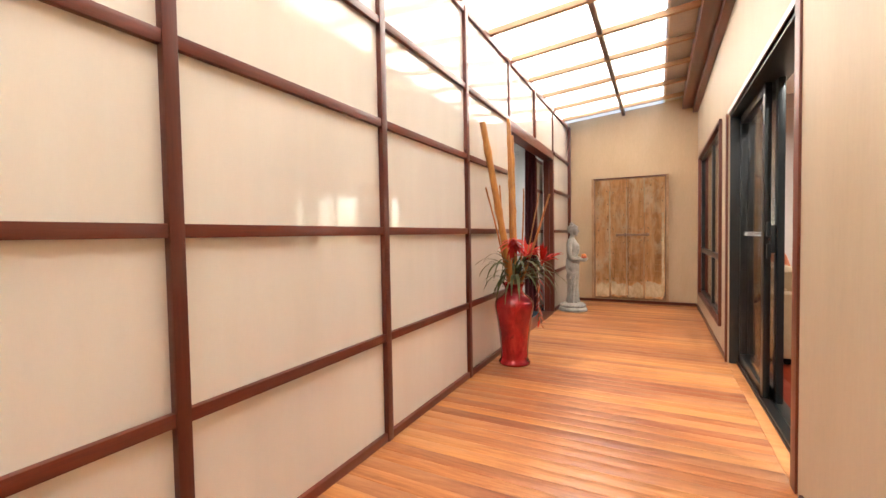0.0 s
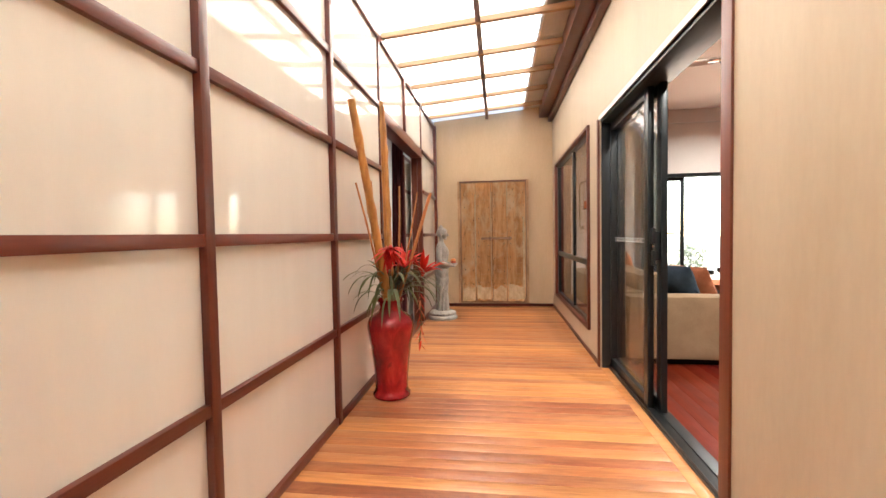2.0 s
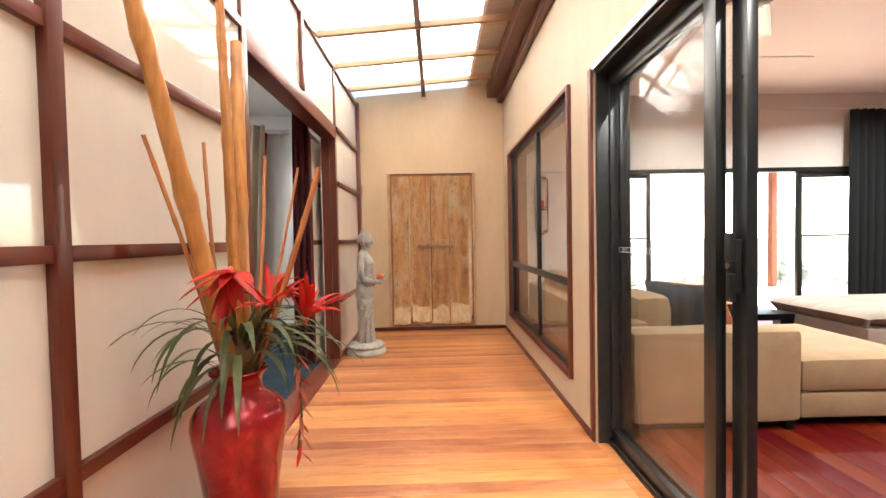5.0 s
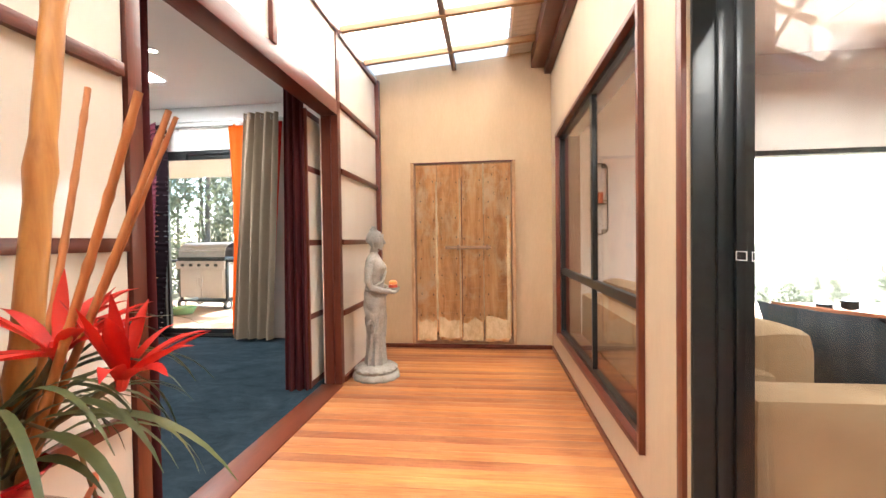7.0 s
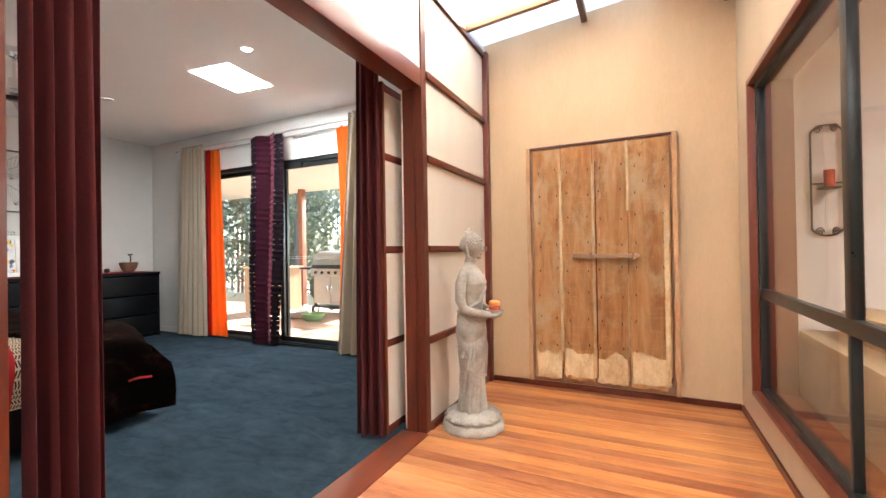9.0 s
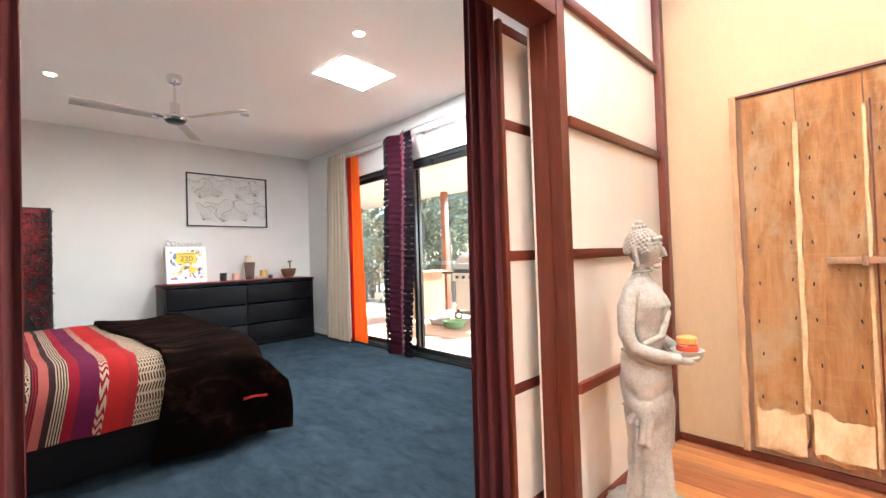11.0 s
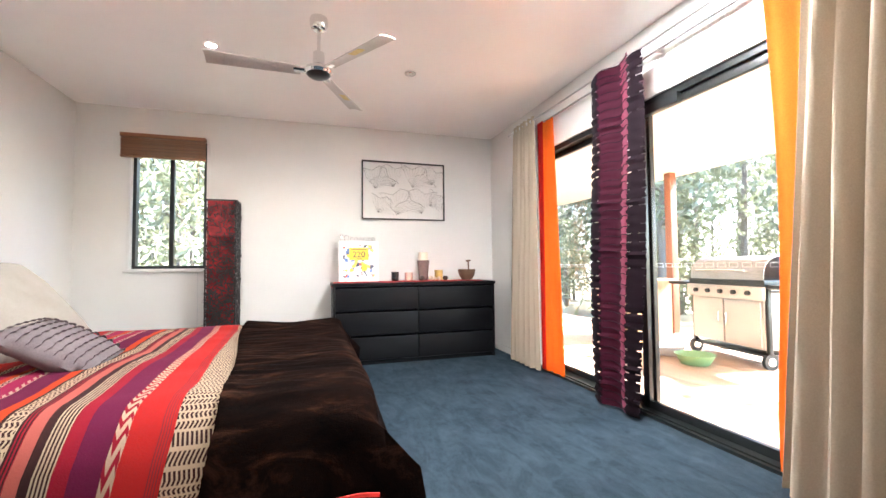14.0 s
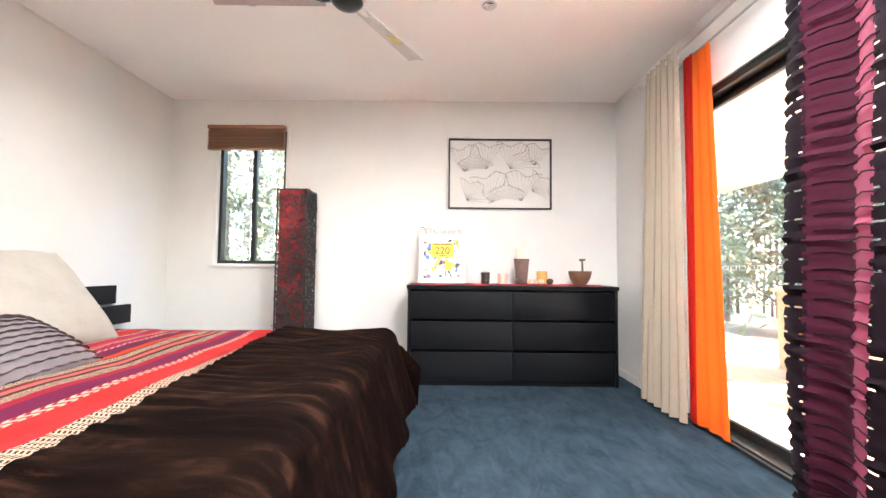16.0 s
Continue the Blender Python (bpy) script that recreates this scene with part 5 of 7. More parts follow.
tc_ = bpy.data.curves.new("number_text", "FONT")
tc_.body, tc_.size, tc_.align_x, tc_.align_y, tc_.extrude = "220", 0.095, "CENTER", "CENTER", 0.0006
tmp = new("number_text_source", tc_)
bpy.context.view_layer.update()
me_txt = bpy.data.meshes.new_from_object(tmp.evaluated_get(bpy.context.evaluated_depsgraph_get()))
bpy.data.objects.remove(tmp)
me_txt.transform(LEAN @ pose(PFX + 0.0005, 6.062, PFB + 0.305, 90, 0, 90))
me_txt.materials.clear()
me_txt.materials.append(M_INKTXT)
txt = new("number_text", me_txt)
txt.parent = sign
for y0, y1, z in ((5.975, 6.15, 0.368), (6.03, 6.095, 0.258)):
    part("small_print", moved(box(PFX - 0.001, PFX + 0.0002, y0, y1, PFB + z - 0.004, PFB + z + 0.004), LEAN), M_INKTXT, sign)
part("drink_picture", moved(box(PFX - 0.004, PFX - 0.001, 6.09, 6.15, PFB + 0.12, PFB + 0.20), LEAN), M_YELLOW, pf)
script = thing("script_ornament", (PFX - 0.03, 6.06, PFT), "curly silver wire ornament standing along a frame top", "ornament")
bm = bmesh.new()
xs = PFX - 0.062
for i, (y, s) in enumerate(((5.87, 1.5), (5.925, 1.3), (5.98, 0.8), (6.03, 0.9), (6.08, 0.8), (6.13, 0.8), (6.18, 0.8), (6.225, 0.8))):
    add_tube(bm, [(xs, y + 0.020 * s * math.cos(a) * (1 if i % 2 else 0.7), PFT + 0.006 + 0.022 * s + 0.022 * s * math.sin(a)) for a in (k * math.pi / 6 - i for k in range(10 + i % 3))], 0.0035, 6)
add_tube(bm, [(xs, 5.86, PFT + 0.003), (xs, 6.25, PFT + 0.003)], 0.004, 6)
part("wire_curls", bm, M_CHROME, script)

# candles and ornaments
M_SMOKE = surface("smoky_glass", (0.13, 0.085, 0.075), (0.20, 0.135, 0.115), 0.15, 8, 60, strength=0.02, coat=0.6)
M_WAX = surface("ivory_wax", (0.70, 0.60, 0.46), (0.80, 0.71, 0.58), 0.5, 15, 80, strength=0.04)
M_PINKWAX = surface("pink_wax", (0.68, 0.42, 0.33), (0.76, 0.52, 0.42), 0.5, 15, 80, strength=0.04)
M_BLACKGLASS = surface("black_glass", (0.008, 0.010, 0.012), (0.015, 0.018, 0.02), 0.12, 8, 60, strength=0, coat=0.6)
M_AMBER = surface("amber_wax", (0.55, 0.34, 0.08), (0.66, 0.45, 0.14), 0.4, 15, 80, strength=0.03, coat=0.3)
M_POT = surface("brown_stoneware", (0.10, 0.055, 0.030), (0.19, 0.11, 0.065), 0.55, 14, 120, strength=0.15)
M_SHELL = surface("pale_shell", (0.62, 0.46, 0.36), (0.74, 0.60, 0.50), 0.45, 18, 80, strength=0.1)
M_DARKCONE = surface("dark_seed", (0.035, 0.018, 0.012), (0.07, 0.04, 0.03), 0.6, 18, 80, strength=0.3)


def cup(name, y, x, r0, r1, h, m, label, cat, wax=None):
    t = thing(name, (x, y, TZ), label, cat)
    part("holder", lathe([(r0 * 0.9, TZ), (r0, TZ + 0.004), (r1, TZ + h), (r1 * 0.93, TZ + h), (r0 * 0.85, TZ + h * 0.45)], x, y, 24), m, t)
    if wax:
        part("wax", lathe([(r0 * 0.8, TZ + h * 0.45), (r1 * 0.88, TZ + h * 0.8), (r1 * 0.5, TZ + h * 0.82)], x, y, 20), wax, t)
        part("wick", tube([(x, y, TZ + h * 0.8), (x, y, TZ + h * 0.92)], 0.0015, 6), M_DARKCONE, t)
    return t


cup("candle_holder", 6.465, -6.38, 0.041, 0.044, 0.105, M_BLACKGLASS, "small black glass candle holder on the red runner", "candle", M_PINKWAX)
cup("candle_holder", 6.63, -6.40, 0.046, 0.048, 0.095, M_PINKWAX, "pink wax candle in a short glass on the runner", "candle", M_WAX)
tall = thing("tall_candle_vase", (-6.40, 6.805, TZ), "tall tapered smoky glass with an ivory pillar candle", "candle")
part("glass_vase", lathe([(0.050, TZ), (0.054, TZ + 0.01), (0.062, TZ + 0.12), (0.074, TZ + 0.235), (0.070, TZ + 0.235), (0.055, TZ + 0.08)], -6.40, 6.805, 28), M_SMOKE, tall)
part("pillar_candle", lathe([(0.046, TZ + 0.08), (0.056, TZ + 0.20), (0.056, TZ + 0.325), (0.050, TZ + 0.33)], -6.40, 6.805, 28), M_WAX, tall, "ivory pillar candle")
part("wick", tube([(-6.40, 6.805, TZ + 0.325), (-6.40, 6.805, TZ + 0.34)], 0.002, 6), M_DARKCONE, tall)
cup("amber_jar", 7.00, -6.42, 0.048, 0.050, 0.12, M_AMBER, "amber glass candle jar on the runner", "candle", M_WAX)
for y, x, r, m, lb in ((6.755, -6.27, 0.033, M_DARKCONE, "dark round seed ball"), (6.86, -6.27, 0.030, M_SHELL, "pale pink shell ball"), (6.91, -6.29, 0.024, M_SHELL, "small pale shell ball"),
                       (7.04, -6.28, 0.031, M_DARKCONE, "dark brown seed ball"), (6.96, -6.27, 0.026, M_SHELL, "cream shell ball")):
    b = bmesh.new()
    for v in add_ball(b, (x, y, TZ + r * 0.9), (r, r, r * 0.9), 16):
        v.co += 0.1 * r * noise.noise_vector(v.co * 60)
    lo = min(v.co.z for v in b.verts)
    bmesh.ops.translate(b, vec=(0, 0, TZ - lo), verts=b.verts)
    solid("decor_ball", b, m, lb + " lying on the red runner", "ornament", "decor balls on the chest", 60)
pot = thing("stoneware_bowl", (-6.40, 7.35, TZ), "brown stoneware bowl with an upright stick spoon", "bowl")
part("bowl", lathe([(0.045, TZ), (0.060, TZ + 0.004), (0.090, TZ + 0.05), (0.104, TZ + 0.10), (0.106, TZ + 0.125), (0.097, TZ + 0.125), (0.09, TZ + 0.09), (0.05, TZ + 0.03)], -6.40, 7.35, 32), M_POT, pot)
part("stick", tube([(-6.40, 7.36, TZ + 0.03), (-6.40, 7.375, TZ + 0.13), (-6.40, 7.372, TZ + 0.225)], 0.009, 10), M_POT, pot)
part("stick_knob", tube([(-6.40, 7.345, TZ + 0.228), (-6.40, 7.40, TZ + 0.232)], [0.012, 0.010], 10), M_POT, pot)

# ---- wire leaf picture ----
P0, P1, PB, PT = 6.115, 7.145, 1.615, 2.325
art = thing("wire_wall_art", (BW + 0.02, 6.63, PB), "black wire wall art of overlapping fan leaves in a frame", "wall art")
for a in ((P0, P1, PB, PB + 0.014), (P0, P1, PT - 0.014, PT), (P0, P0 + 0.014, PB + 0.014, PT - 0.014), (P1 - 0.014, P1, PB + 0.014, PT - 0.014)):
    part("frame_bar", box(BW + 0.002, BW + 0.03, *a, 0.002), M_RUST, art)
M_WIRE = surface("grey_wire", (0.16, 0.155, 0.14), (0.26, 0.25, 0.23), 0.5, 20, 120, metal=0.4, strength=0.02)
for i, (cy, cz, ang, rad) in enumerate(((6.27, 1.99, 70, 0.30), (6.50, 2.02, 115, 0.30), (6.73, 2.02, 60, 0.31), (6.98, 2.06, 100, 0.24), (6.30, 1.70, 50, 0.24), (6.55, 1.68, 75, 0.34), (6.85, 1.70, 110, 0.34), (6.95, 1.80, 30, 0.22))):
    bm = bmesh.new()
    x, rim = BW + 0.016 + 0.002 * (i % 3), []
    for k in range(13):
        a = radians(ang + (k - 6) * 9.5)
        r = rad * (0.86 + 0.14 * math.cos((k - 6) * 1.0)) * (0.93 if k == 6 else 1)
        e = (x, min(P1 - .015, max(P0 + .015, cy + r * math.cos(a))), min(PT - .015, max(PB + .015, cz + r * math.sin(a))))
        rim.append(e)
        md = (x + 0.004, cy + 0.5 * r * math.cos(a + 0.05), cz + 0.5 * r * math.sin(a + 0.05))
        md = (md[0], min(P1 - .015, md[1]), min(PT - .015, md[2]))
        add_tube(bm, [(x, cy, cz), md, e], 0.0011, 4)
    add_tube(bm, rim, 0.0026, 5)
    part("wire_leaf", bm, M_WIRE, art)

# ---- twig tower lamp ----
TX, TY, TW, TH = -6.40, 4.685, 0.135, 1.735
tower = thing("tower_lamp", (TX, TY, 0.0), "tall square tower lamp of dark twigs over red lining", "floor lamp")


def lining_mat():
    m, nt, b = node_mat("red_lining")
    v = coords(nt, (1, 1, 1), False)
    n = noise_tex(nt, v, 5, 5, 0.7)
    nt.links.new(ramp(nt, n, [(0.35, (0.06, 0.005, 0.007)), (0.62, (0.40, 0.014, 0.018))]), b.inputs["Base Color"])
    b.inputs["Roughness"].default_value = 0.6
    return m


part("lining", box(TX - TW + 0.012, TX + TW - 0.012, TY - TW + 0.012, TY + TW - 0.012, 0.02, TH - 0.01), lining_mat(), tower, "dark red paper lining")
M_TWIG = surface("dark_twig", (0.006, 0.005, 0.005), (0.040, 0.036, 0.036), 0.30, 25, 120, strength=0.1, coat=0.3)
for sx_, sy_ in ((-1, -1), (-1, 1), (1, -1), (1, 1)):
    part("corner_post", box(TX + sx_ * TW - 0.006, TX + sx_ * TW + 0.006, TY + sy_ * TW - 0.006, TY + sy_ * TW + 0.006, 0.0, TH, 0.002), M_TWIG, tower)
part("top_rim", boxes((TX - TW, TX + TW, TY - TW - 0.004, TY - TW + 0.010, TH - 0.014, TH), (TX - TW, TX + TW, TY + TW - 0.010, TY + TW + 0.004, TH - 0.014, TH),
                      (TX - TW - 0.004, TX - TW + 0.010, TY - TW + 0.01, TY + TW - 0.01, TH - 0.014, TH), (TX + TW - 0.010, TX + TW + 0.004, TY - TW + 0.01, TY + TW - 0.01, TH - 0.014, TH)), M_TWIG, tower)
rng = random.Random(21)
bm = bmesh.new()
for face in ((1, 0), (0, 1), (0, -1), (-1, 0)):
    for k in range(1700 if face in ((1, 0), (0, 1)) else 350):
        s, z = rng.uniform(-TW, TW), rng.uniform(0.01, TH - 0.01)
        if face in ((1, 0),) and z > 0.85 and s < 0.075 and rng.random() < 0.85 * (0.35 + 0.65 * (z - 0.85) / 0.85):
            continue
        a, ln, off = rng.uniform(0, math.pi), rng.uniform(0.010, 0.032), rng.uniform(-0.008, 0.007)
        p = Vector((TX + face[0] * (TW + off) + (s if face[1] else 0), TY + face[1] * (TW + off) + (s if face[0] else 0), z))
        t_ = Vector((math.cos(a) if face[1] else 0, math.cos(a) if face[0] else 0, math.sin(a)))
        q = Vector((face[0], face[1], 0)) * rng.uniform(-0.008, 0.010)
        add_tube(bm, [p - t_ * ln, p + q, p + t_ * ln], rng.uniform(0.0026, 0.0052), 4, False)
tagged(part("twig_mesh", bm, M_TWIG, tower, "woven mass of short dark twigs"), kind="stuff")

# ---- timber blind ----
M_BLIND = timber("blind_slat_timber", (0.20, 0.075, 0.03), (0.33, 0.15, 0.07), "y", 0.45)
blind = thing("venetian_blind", (BW + 0.04, 4.10, 2.18), "raised brown timber venetian blind over the window", "blind")
part("head_rail", box(BW + 0.014, BW + 0.075, 3.70, 4.47, 2.392, 2.43, 0.003), M_BLIND, blind, "pale-edged head rail")
for k in range(17):
    z = 2.205 + k * 0.0105
    part("slat", moved(box(BW + 0.02, BW + 0.070, 3.705, 4.465, z, z + 0.004), pose(0.002 * math.sin(k * 2.1), 0, 0)), M_BLIND, blind)
part("bottom_rail", box(BW + 0.02, BW + 0.070, 3.703, 4.467, 2.185, 2.202, 0.002), M_BLIND, blind)
part("cord", tube([(BW + 0.045, 4.40, 2.19), (BW + 0.046, 4.402, 1.9), (BW + 0.045, 4.40, 1.72)], 0.002, 6), M_PALE, blind)
part("cord_toggle", lathe([(0.003, 1.69), (0.007, 1.695), (0.004, 1.73)], BW + 0.045, 4.40, 10), M_PALE, blind)
wire = thing("wall_cable", (BW + 0.008, 4.43, 0.02), "thin grey cable running down the wall", "cable")
part("lead", tube([(BW + 0.005, 4.40, BVB - 0.04), (BW + 0.006, 4.402, 0.6), (BW + 0.005, 4.40, 0.08)], 0.003, 6), M_STEEL, wire)

# ---- bed ----
B0, B1, BH, BF = -5.20, -3.23, 3.36, 5.84       # far side, near side, head, foot
bed = thing("platform_bed", (-4.18, 4.6, 0.0), "low black bed frame with a slatted plank headboard", "bed")
for x in (B0 + 0.03, B1 - 0.09):
    for y in (BH + 0.10, BF - 0.12):
        part("leg", box(x, x + 0.06, y, y + 0.06, 0.0, 0.036, 0.004), M_DARKWOOD, bed)
part("platform", box(B0, B1 - 0.02, BH + 0.06, BF - 0.05, 0.035, 0.30, 0.006), M_DARKWOOD, bed)
part("headboard_plank", box(-5.95, B1 + 0.75, BH - 0.03, BH, 0.70, 0.85, 0.004), M_DARKWOOD, bed)
part("headboard_plank", box(-6.08, B1 + 0.88, BH, BH + 0.03, 0.53, 0.685, 0.004), M_DARKWOOD, bed)
for x in (B0 - 0.40, B1 + 0.34):
    part("headboard_post", box(x, x + 0.06, BH - 0.056, BH - 0.032, 0.0, 0.84, 0.003), M_DARKWOOD, bed)
M_MATTRESS = surface("mattress_ticking", (0.30, 0.29, 0.28), (0.40, 0.39, 0.37), 0.9, 20, 200, strength=0.1)
solid("mattress", box(B0 + 0.02, B1 - 0.04, BH + 0.04, BF - 0.17, 0.302, 0.575, 0.05), M_MATTRESS, "thick mattress under the covers", "mattress")


def drape(s, near_drop, far_drop, top, edge0, edge1, r0, r1):
    """Profile across the bed: s from 0 (far hem) to 1 (near hem) -> x, z, rounded over both edges."""
    span = edge1 - edge0
    d = s * (far_drop + span + near_drop) - far_drop
    if d < 0:
        return edge0, top - r0 + d
    if d > span:
        return edge1 + 0.04 * (d - span), top - r1 - (d - span)
    z = top
    if d < r0:
        z = top - r0 + math.sqrt(max(0, r0 * r0 - (r0 - d) ** 2))
    elif d > span - r1:
        z = top - r1 + math.sqrt(max(0, r1 * r1 - (d - span + r1) ** 2))
    return edge0 + d, z


def cover_mat():
    m, nt, b = node_mat("striped_cover")
    tc, sp = nt.nodes.new("ShaderNodeTexCoord"), nt.nodes.new("ShaderNodeSeparateXYZ")
    nt.links.new(tc.outputs["UV"], sp.inputs[0])
    y, x = sp.outputs["Y"], sp.outputs["X"]          # UV in metres: across the stripes, along them
    red, crimson, purple, cream, ink, orange, pink, mag = (0.27, 0.010, 0.009), (0.18, 0.005, 0.015), (0.075, 0.005, 0.029), (0.33, 0.26, 0.18), (0.018, 0.009, 0.009), (0.32, 0.036, 0.008), (0.29, 0.075, 0.06), (0.20, 0.008, 0.045)
    y = math_node(nt, "ADD", 5.19, math_node(nt, "MULTIPLY", math_node(nt, "SUBTRACT", y, 5.135), 1.9))
    y = math_node(nt, "ADD", y, math_node(nt, "MULTIPLY", math_node(nt, "LESS_THAN", y, 3.55), 1.55))
    f = math_node(nt, "DIVIDE", math_node(nt, "SUBTRACT", y, 3.55), 1.75)
    edges = [(3.55, mag), (3.66, orange), (3.72, cream), (3.76, mag), (3.86, cream), (3.90, purple), (4.06, orange), (4.13, ink), (4.145, cream), (4.235, ink), (4.25, crimson), (4.29, pink),
             (4.36, ink), (4.40, cream), (4.50, crimson), (4.58, purple), (4.73, cream), (4.80, red), (4.955, red), (5.04, cream), (5.20, cream)]
    base = ramp(nt, f, [((p - 3.55) / 1.75, c) for p, c in edges], True)

    def between(a, b_):
        return math_node(nt, "MULTIPLY", math_node(nt, "GREATER_THAN", y, a), math_node(nt, "LESS_THAN", y, b_))

    def wave(v, k, duty=0.0):
        return math_node(nt, "GREATER_THAN", math_node(nt, "SINE", math_node(nt, "MULTIPLY", v, k)), duty)
    # broken geometric bands
    tri = math_node(nt, "PINGPONG", x, 0.02)
    diag = math_node(nt, "ADD", y, tri)
    geo = math_node(nt, "MULTIPLY", wave(diag, 250.0, -0.1), wave(x, 260.0, -0.7))
    for a, b_ in ((5.04, 5.30), (4.145, 4.235), (3.72, 3.76)):
        base = mix(nt, math_node(nt, "MULTIPLY", geo, between(a, b_)), base, ink)
    # plaited cords
    plait = wave(math_node(nt, "ADD", math_node(nt, "MULTIPLY", x, 1.0), math_node(nt, "PINGPONG", y, 0.033)), 150.0, 0.1)
    for a, b_, c in ((4.73, 4.80, crimson), (3.86, 3.90, mag)):
        base = mix(nt, math_node(nt, "MULTIPLY", plait, between(a, b_)), base, c)
    fine = wave(y, 314.0, 0.0)
    base = mix(nt, math_node(nt, "MULTIPLY", fine, between(4.40, 4.50)), base, ink)
    base = mix(nt, math_node(nt, "MULTIPLY", fine, between(4.25, 4.29)), base, ink)
    base = mix(nt, math_node(nt, "MULTIPLY", wave(y, 420.0, 0.3), between(4.965, 5.03)), base, (0.13, 0.015, 0.02))
    weave = noise_tex(nt, coords(nt, (1, 1, 1), False), 180, 2)
    base = mix(nt, math_node(nt, "MULTIPLY", weave, 0.25), base, (0.10, 0.03, 0.03))
    nt.links.new(base, b.inputs["Base Color"])
    b.inputs["Roughness"].default_value, b.inputs["Specular IOR Level"].default_value = 0.9, 0.08
    bump(nt, b, weave, 0.25, 0.003)
    return m


CT = 0.612


def cover_point(u, v):
    y = 3.62 + (5.46 - 3.62) * v
    x, z = drape(u, 0.13, 0.19, CT, B0 - 0.01, B1 + 0.09, 0.07, 0.20)
    z += 0.012 * noise.noise((x * 2.2, y * 2.2, 0)) + 0.006 * noise.noise((x * 6, y * 7, 3))
    x += 0.014 * noise.noise((y * 5, z * 3, 1)) * (1 if z < CT - 0.06 else 0)
    return (x, y + 0.12 * (x - B0) / 2.0 - 0.02 - 0.18 * max(0.0, CT - 0.07 - z) * (x > B0 + 1) + 0.012 * noise.noise((x * 3, y, 5)), z)


bm = sheet(cover_point, 70, 60)
uvl = bm.loops.layers.uv.new("UVMap")
for f_ in bm.faces:
    for lp in f_.loops:
        lp[uvl].uv = (0.0, 0.0)
idx = {}
bm.verts.ensure_lookup_table()
for i in range(71):
    for j in range(61):
        idx[i * 61 + j] = (i / 70 * (0.19 + B1 + 0.10 - B0 + 0.13), 3.62 + 1.84 * j / 60)
bm.verts.index_update()
for f_ in bm.faces:
    for lp in f_.loops:
        lp[uvl].uv = idx[lp.vert.index]
bmesh.ops.solidify(bm, geom=bm.faces[:], thickness=0.006)
cover = solid("bed_cover", bm, cover_mat(), "woven bed cover in red, purple, orange and cream stripes", "bed cover", smooth=70)


def fur_mat():
    m, nt, b = node_mat("dark_brown_plush")
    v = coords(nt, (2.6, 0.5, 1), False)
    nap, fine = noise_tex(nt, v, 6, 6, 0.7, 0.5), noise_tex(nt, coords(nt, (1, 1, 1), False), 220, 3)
    # Brown streaks in the colour stand in for highlights on the brushed nap.
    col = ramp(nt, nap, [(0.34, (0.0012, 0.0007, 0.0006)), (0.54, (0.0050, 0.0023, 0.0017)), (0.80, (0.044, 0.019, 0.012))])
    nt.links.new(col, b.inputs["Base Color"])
    b.inputs["Roughness"].default_value, b.inputs["Sheen Weight"].default_value = 0.9, 0.0
    b.inputs["Specular IOR Level"].default_value = 0.02
    b.inputs["Sheen Tint"].default_value = (0.5, 0.3, 0.22, 1)
    bump(nt, b, math_node(nt, "ADD", nap, math_node(nt, "MULTIPLY", fine, 0.4)), 0.5, 0.008)
    return m


def throw_point(u, v):
    """Lies over the foot of the bed and hangs over its sides and end."""
    top = CT + 0.022
    x, z = drape(u, 0.37, 0.26, top, B0 - 0.022, B1 + 0.12, 0.09, 0.21)
    y0, y1 = 5.08 + 0.18 * (x - B0) / 2.0 + 0.02 * math.sin(x * 3) - 0.18 * max(0.0, top - 0.07 - z) * (x > B0 + 1), BF - 0.07
    run = (y1 - y0) + 0.42
    d = v * run
    y = y0 + d
    dn = 0.0
    if d > y1 - y0 - 0.07:
        q = min(1.0, (d - (y1 - y0 - 0.07)) / 0.11)
        y = y1 - 0.07 + 0.09 * math.sin(q * math.pi / 2)
        fall = max(0, d - (y1 - y0) - 0.04)
        dn = 0.07 * (1 - math.cos(q * math.pi / 2)) + fall
        y += 0.30 * fall
    z2 = z - dn
    if z < top - 0.1 and dn > 0:
        z2 = max(0.06, z - dn * 0.35)
        y += 0.03 + 0.04 * noise.noise((x, z * 4, 2))
    wr = 0.020 * noise.noise((x * 3.0, y * 4.0, 4)) + 0.008 * noise.noise((x * 16, y * 6, 1)) + 0.0045 * math.sin(x * 95 + 3 * math.sin(y * 4))
    x += 0.03 * math.sin(y * 14) * max(0, (top - 0.08 - z)) * 2 + wr * (0.6 if z < top - 0.1 else 0)
    y += (0.03 * math.sin(x * 12) * dn * 1.6) if dn > 0.08 else 0
    if v < 0.001:
        z2 -= 0.024
    elif v < 0.03:
        y -= 0.012
    return (x, y, max(0.045 + 0.004 * math.sin(x * 20 + y * 9), z2 + wr))


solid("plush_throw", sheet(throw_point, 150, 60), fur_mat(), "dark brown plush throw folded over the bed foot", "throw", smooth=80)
M_REDTAG = surface("red_binding", (0.50, 0.02, 0.015), (0.65, 0.04, 0.03), 0.7, 20, 100, strength=0.1)
solid("red_ribbon", sheet(lambda u, v: (-3.082 + 0.006 * math.sin(u * 6), 5.64 + 0.14 * u, 0.285 + 0.014 * v + 0.006 * math.sin(u * 5)), 10, 2, 0.003), M_REDTAG, "small red binding strip showing at the throw", "ribbon")


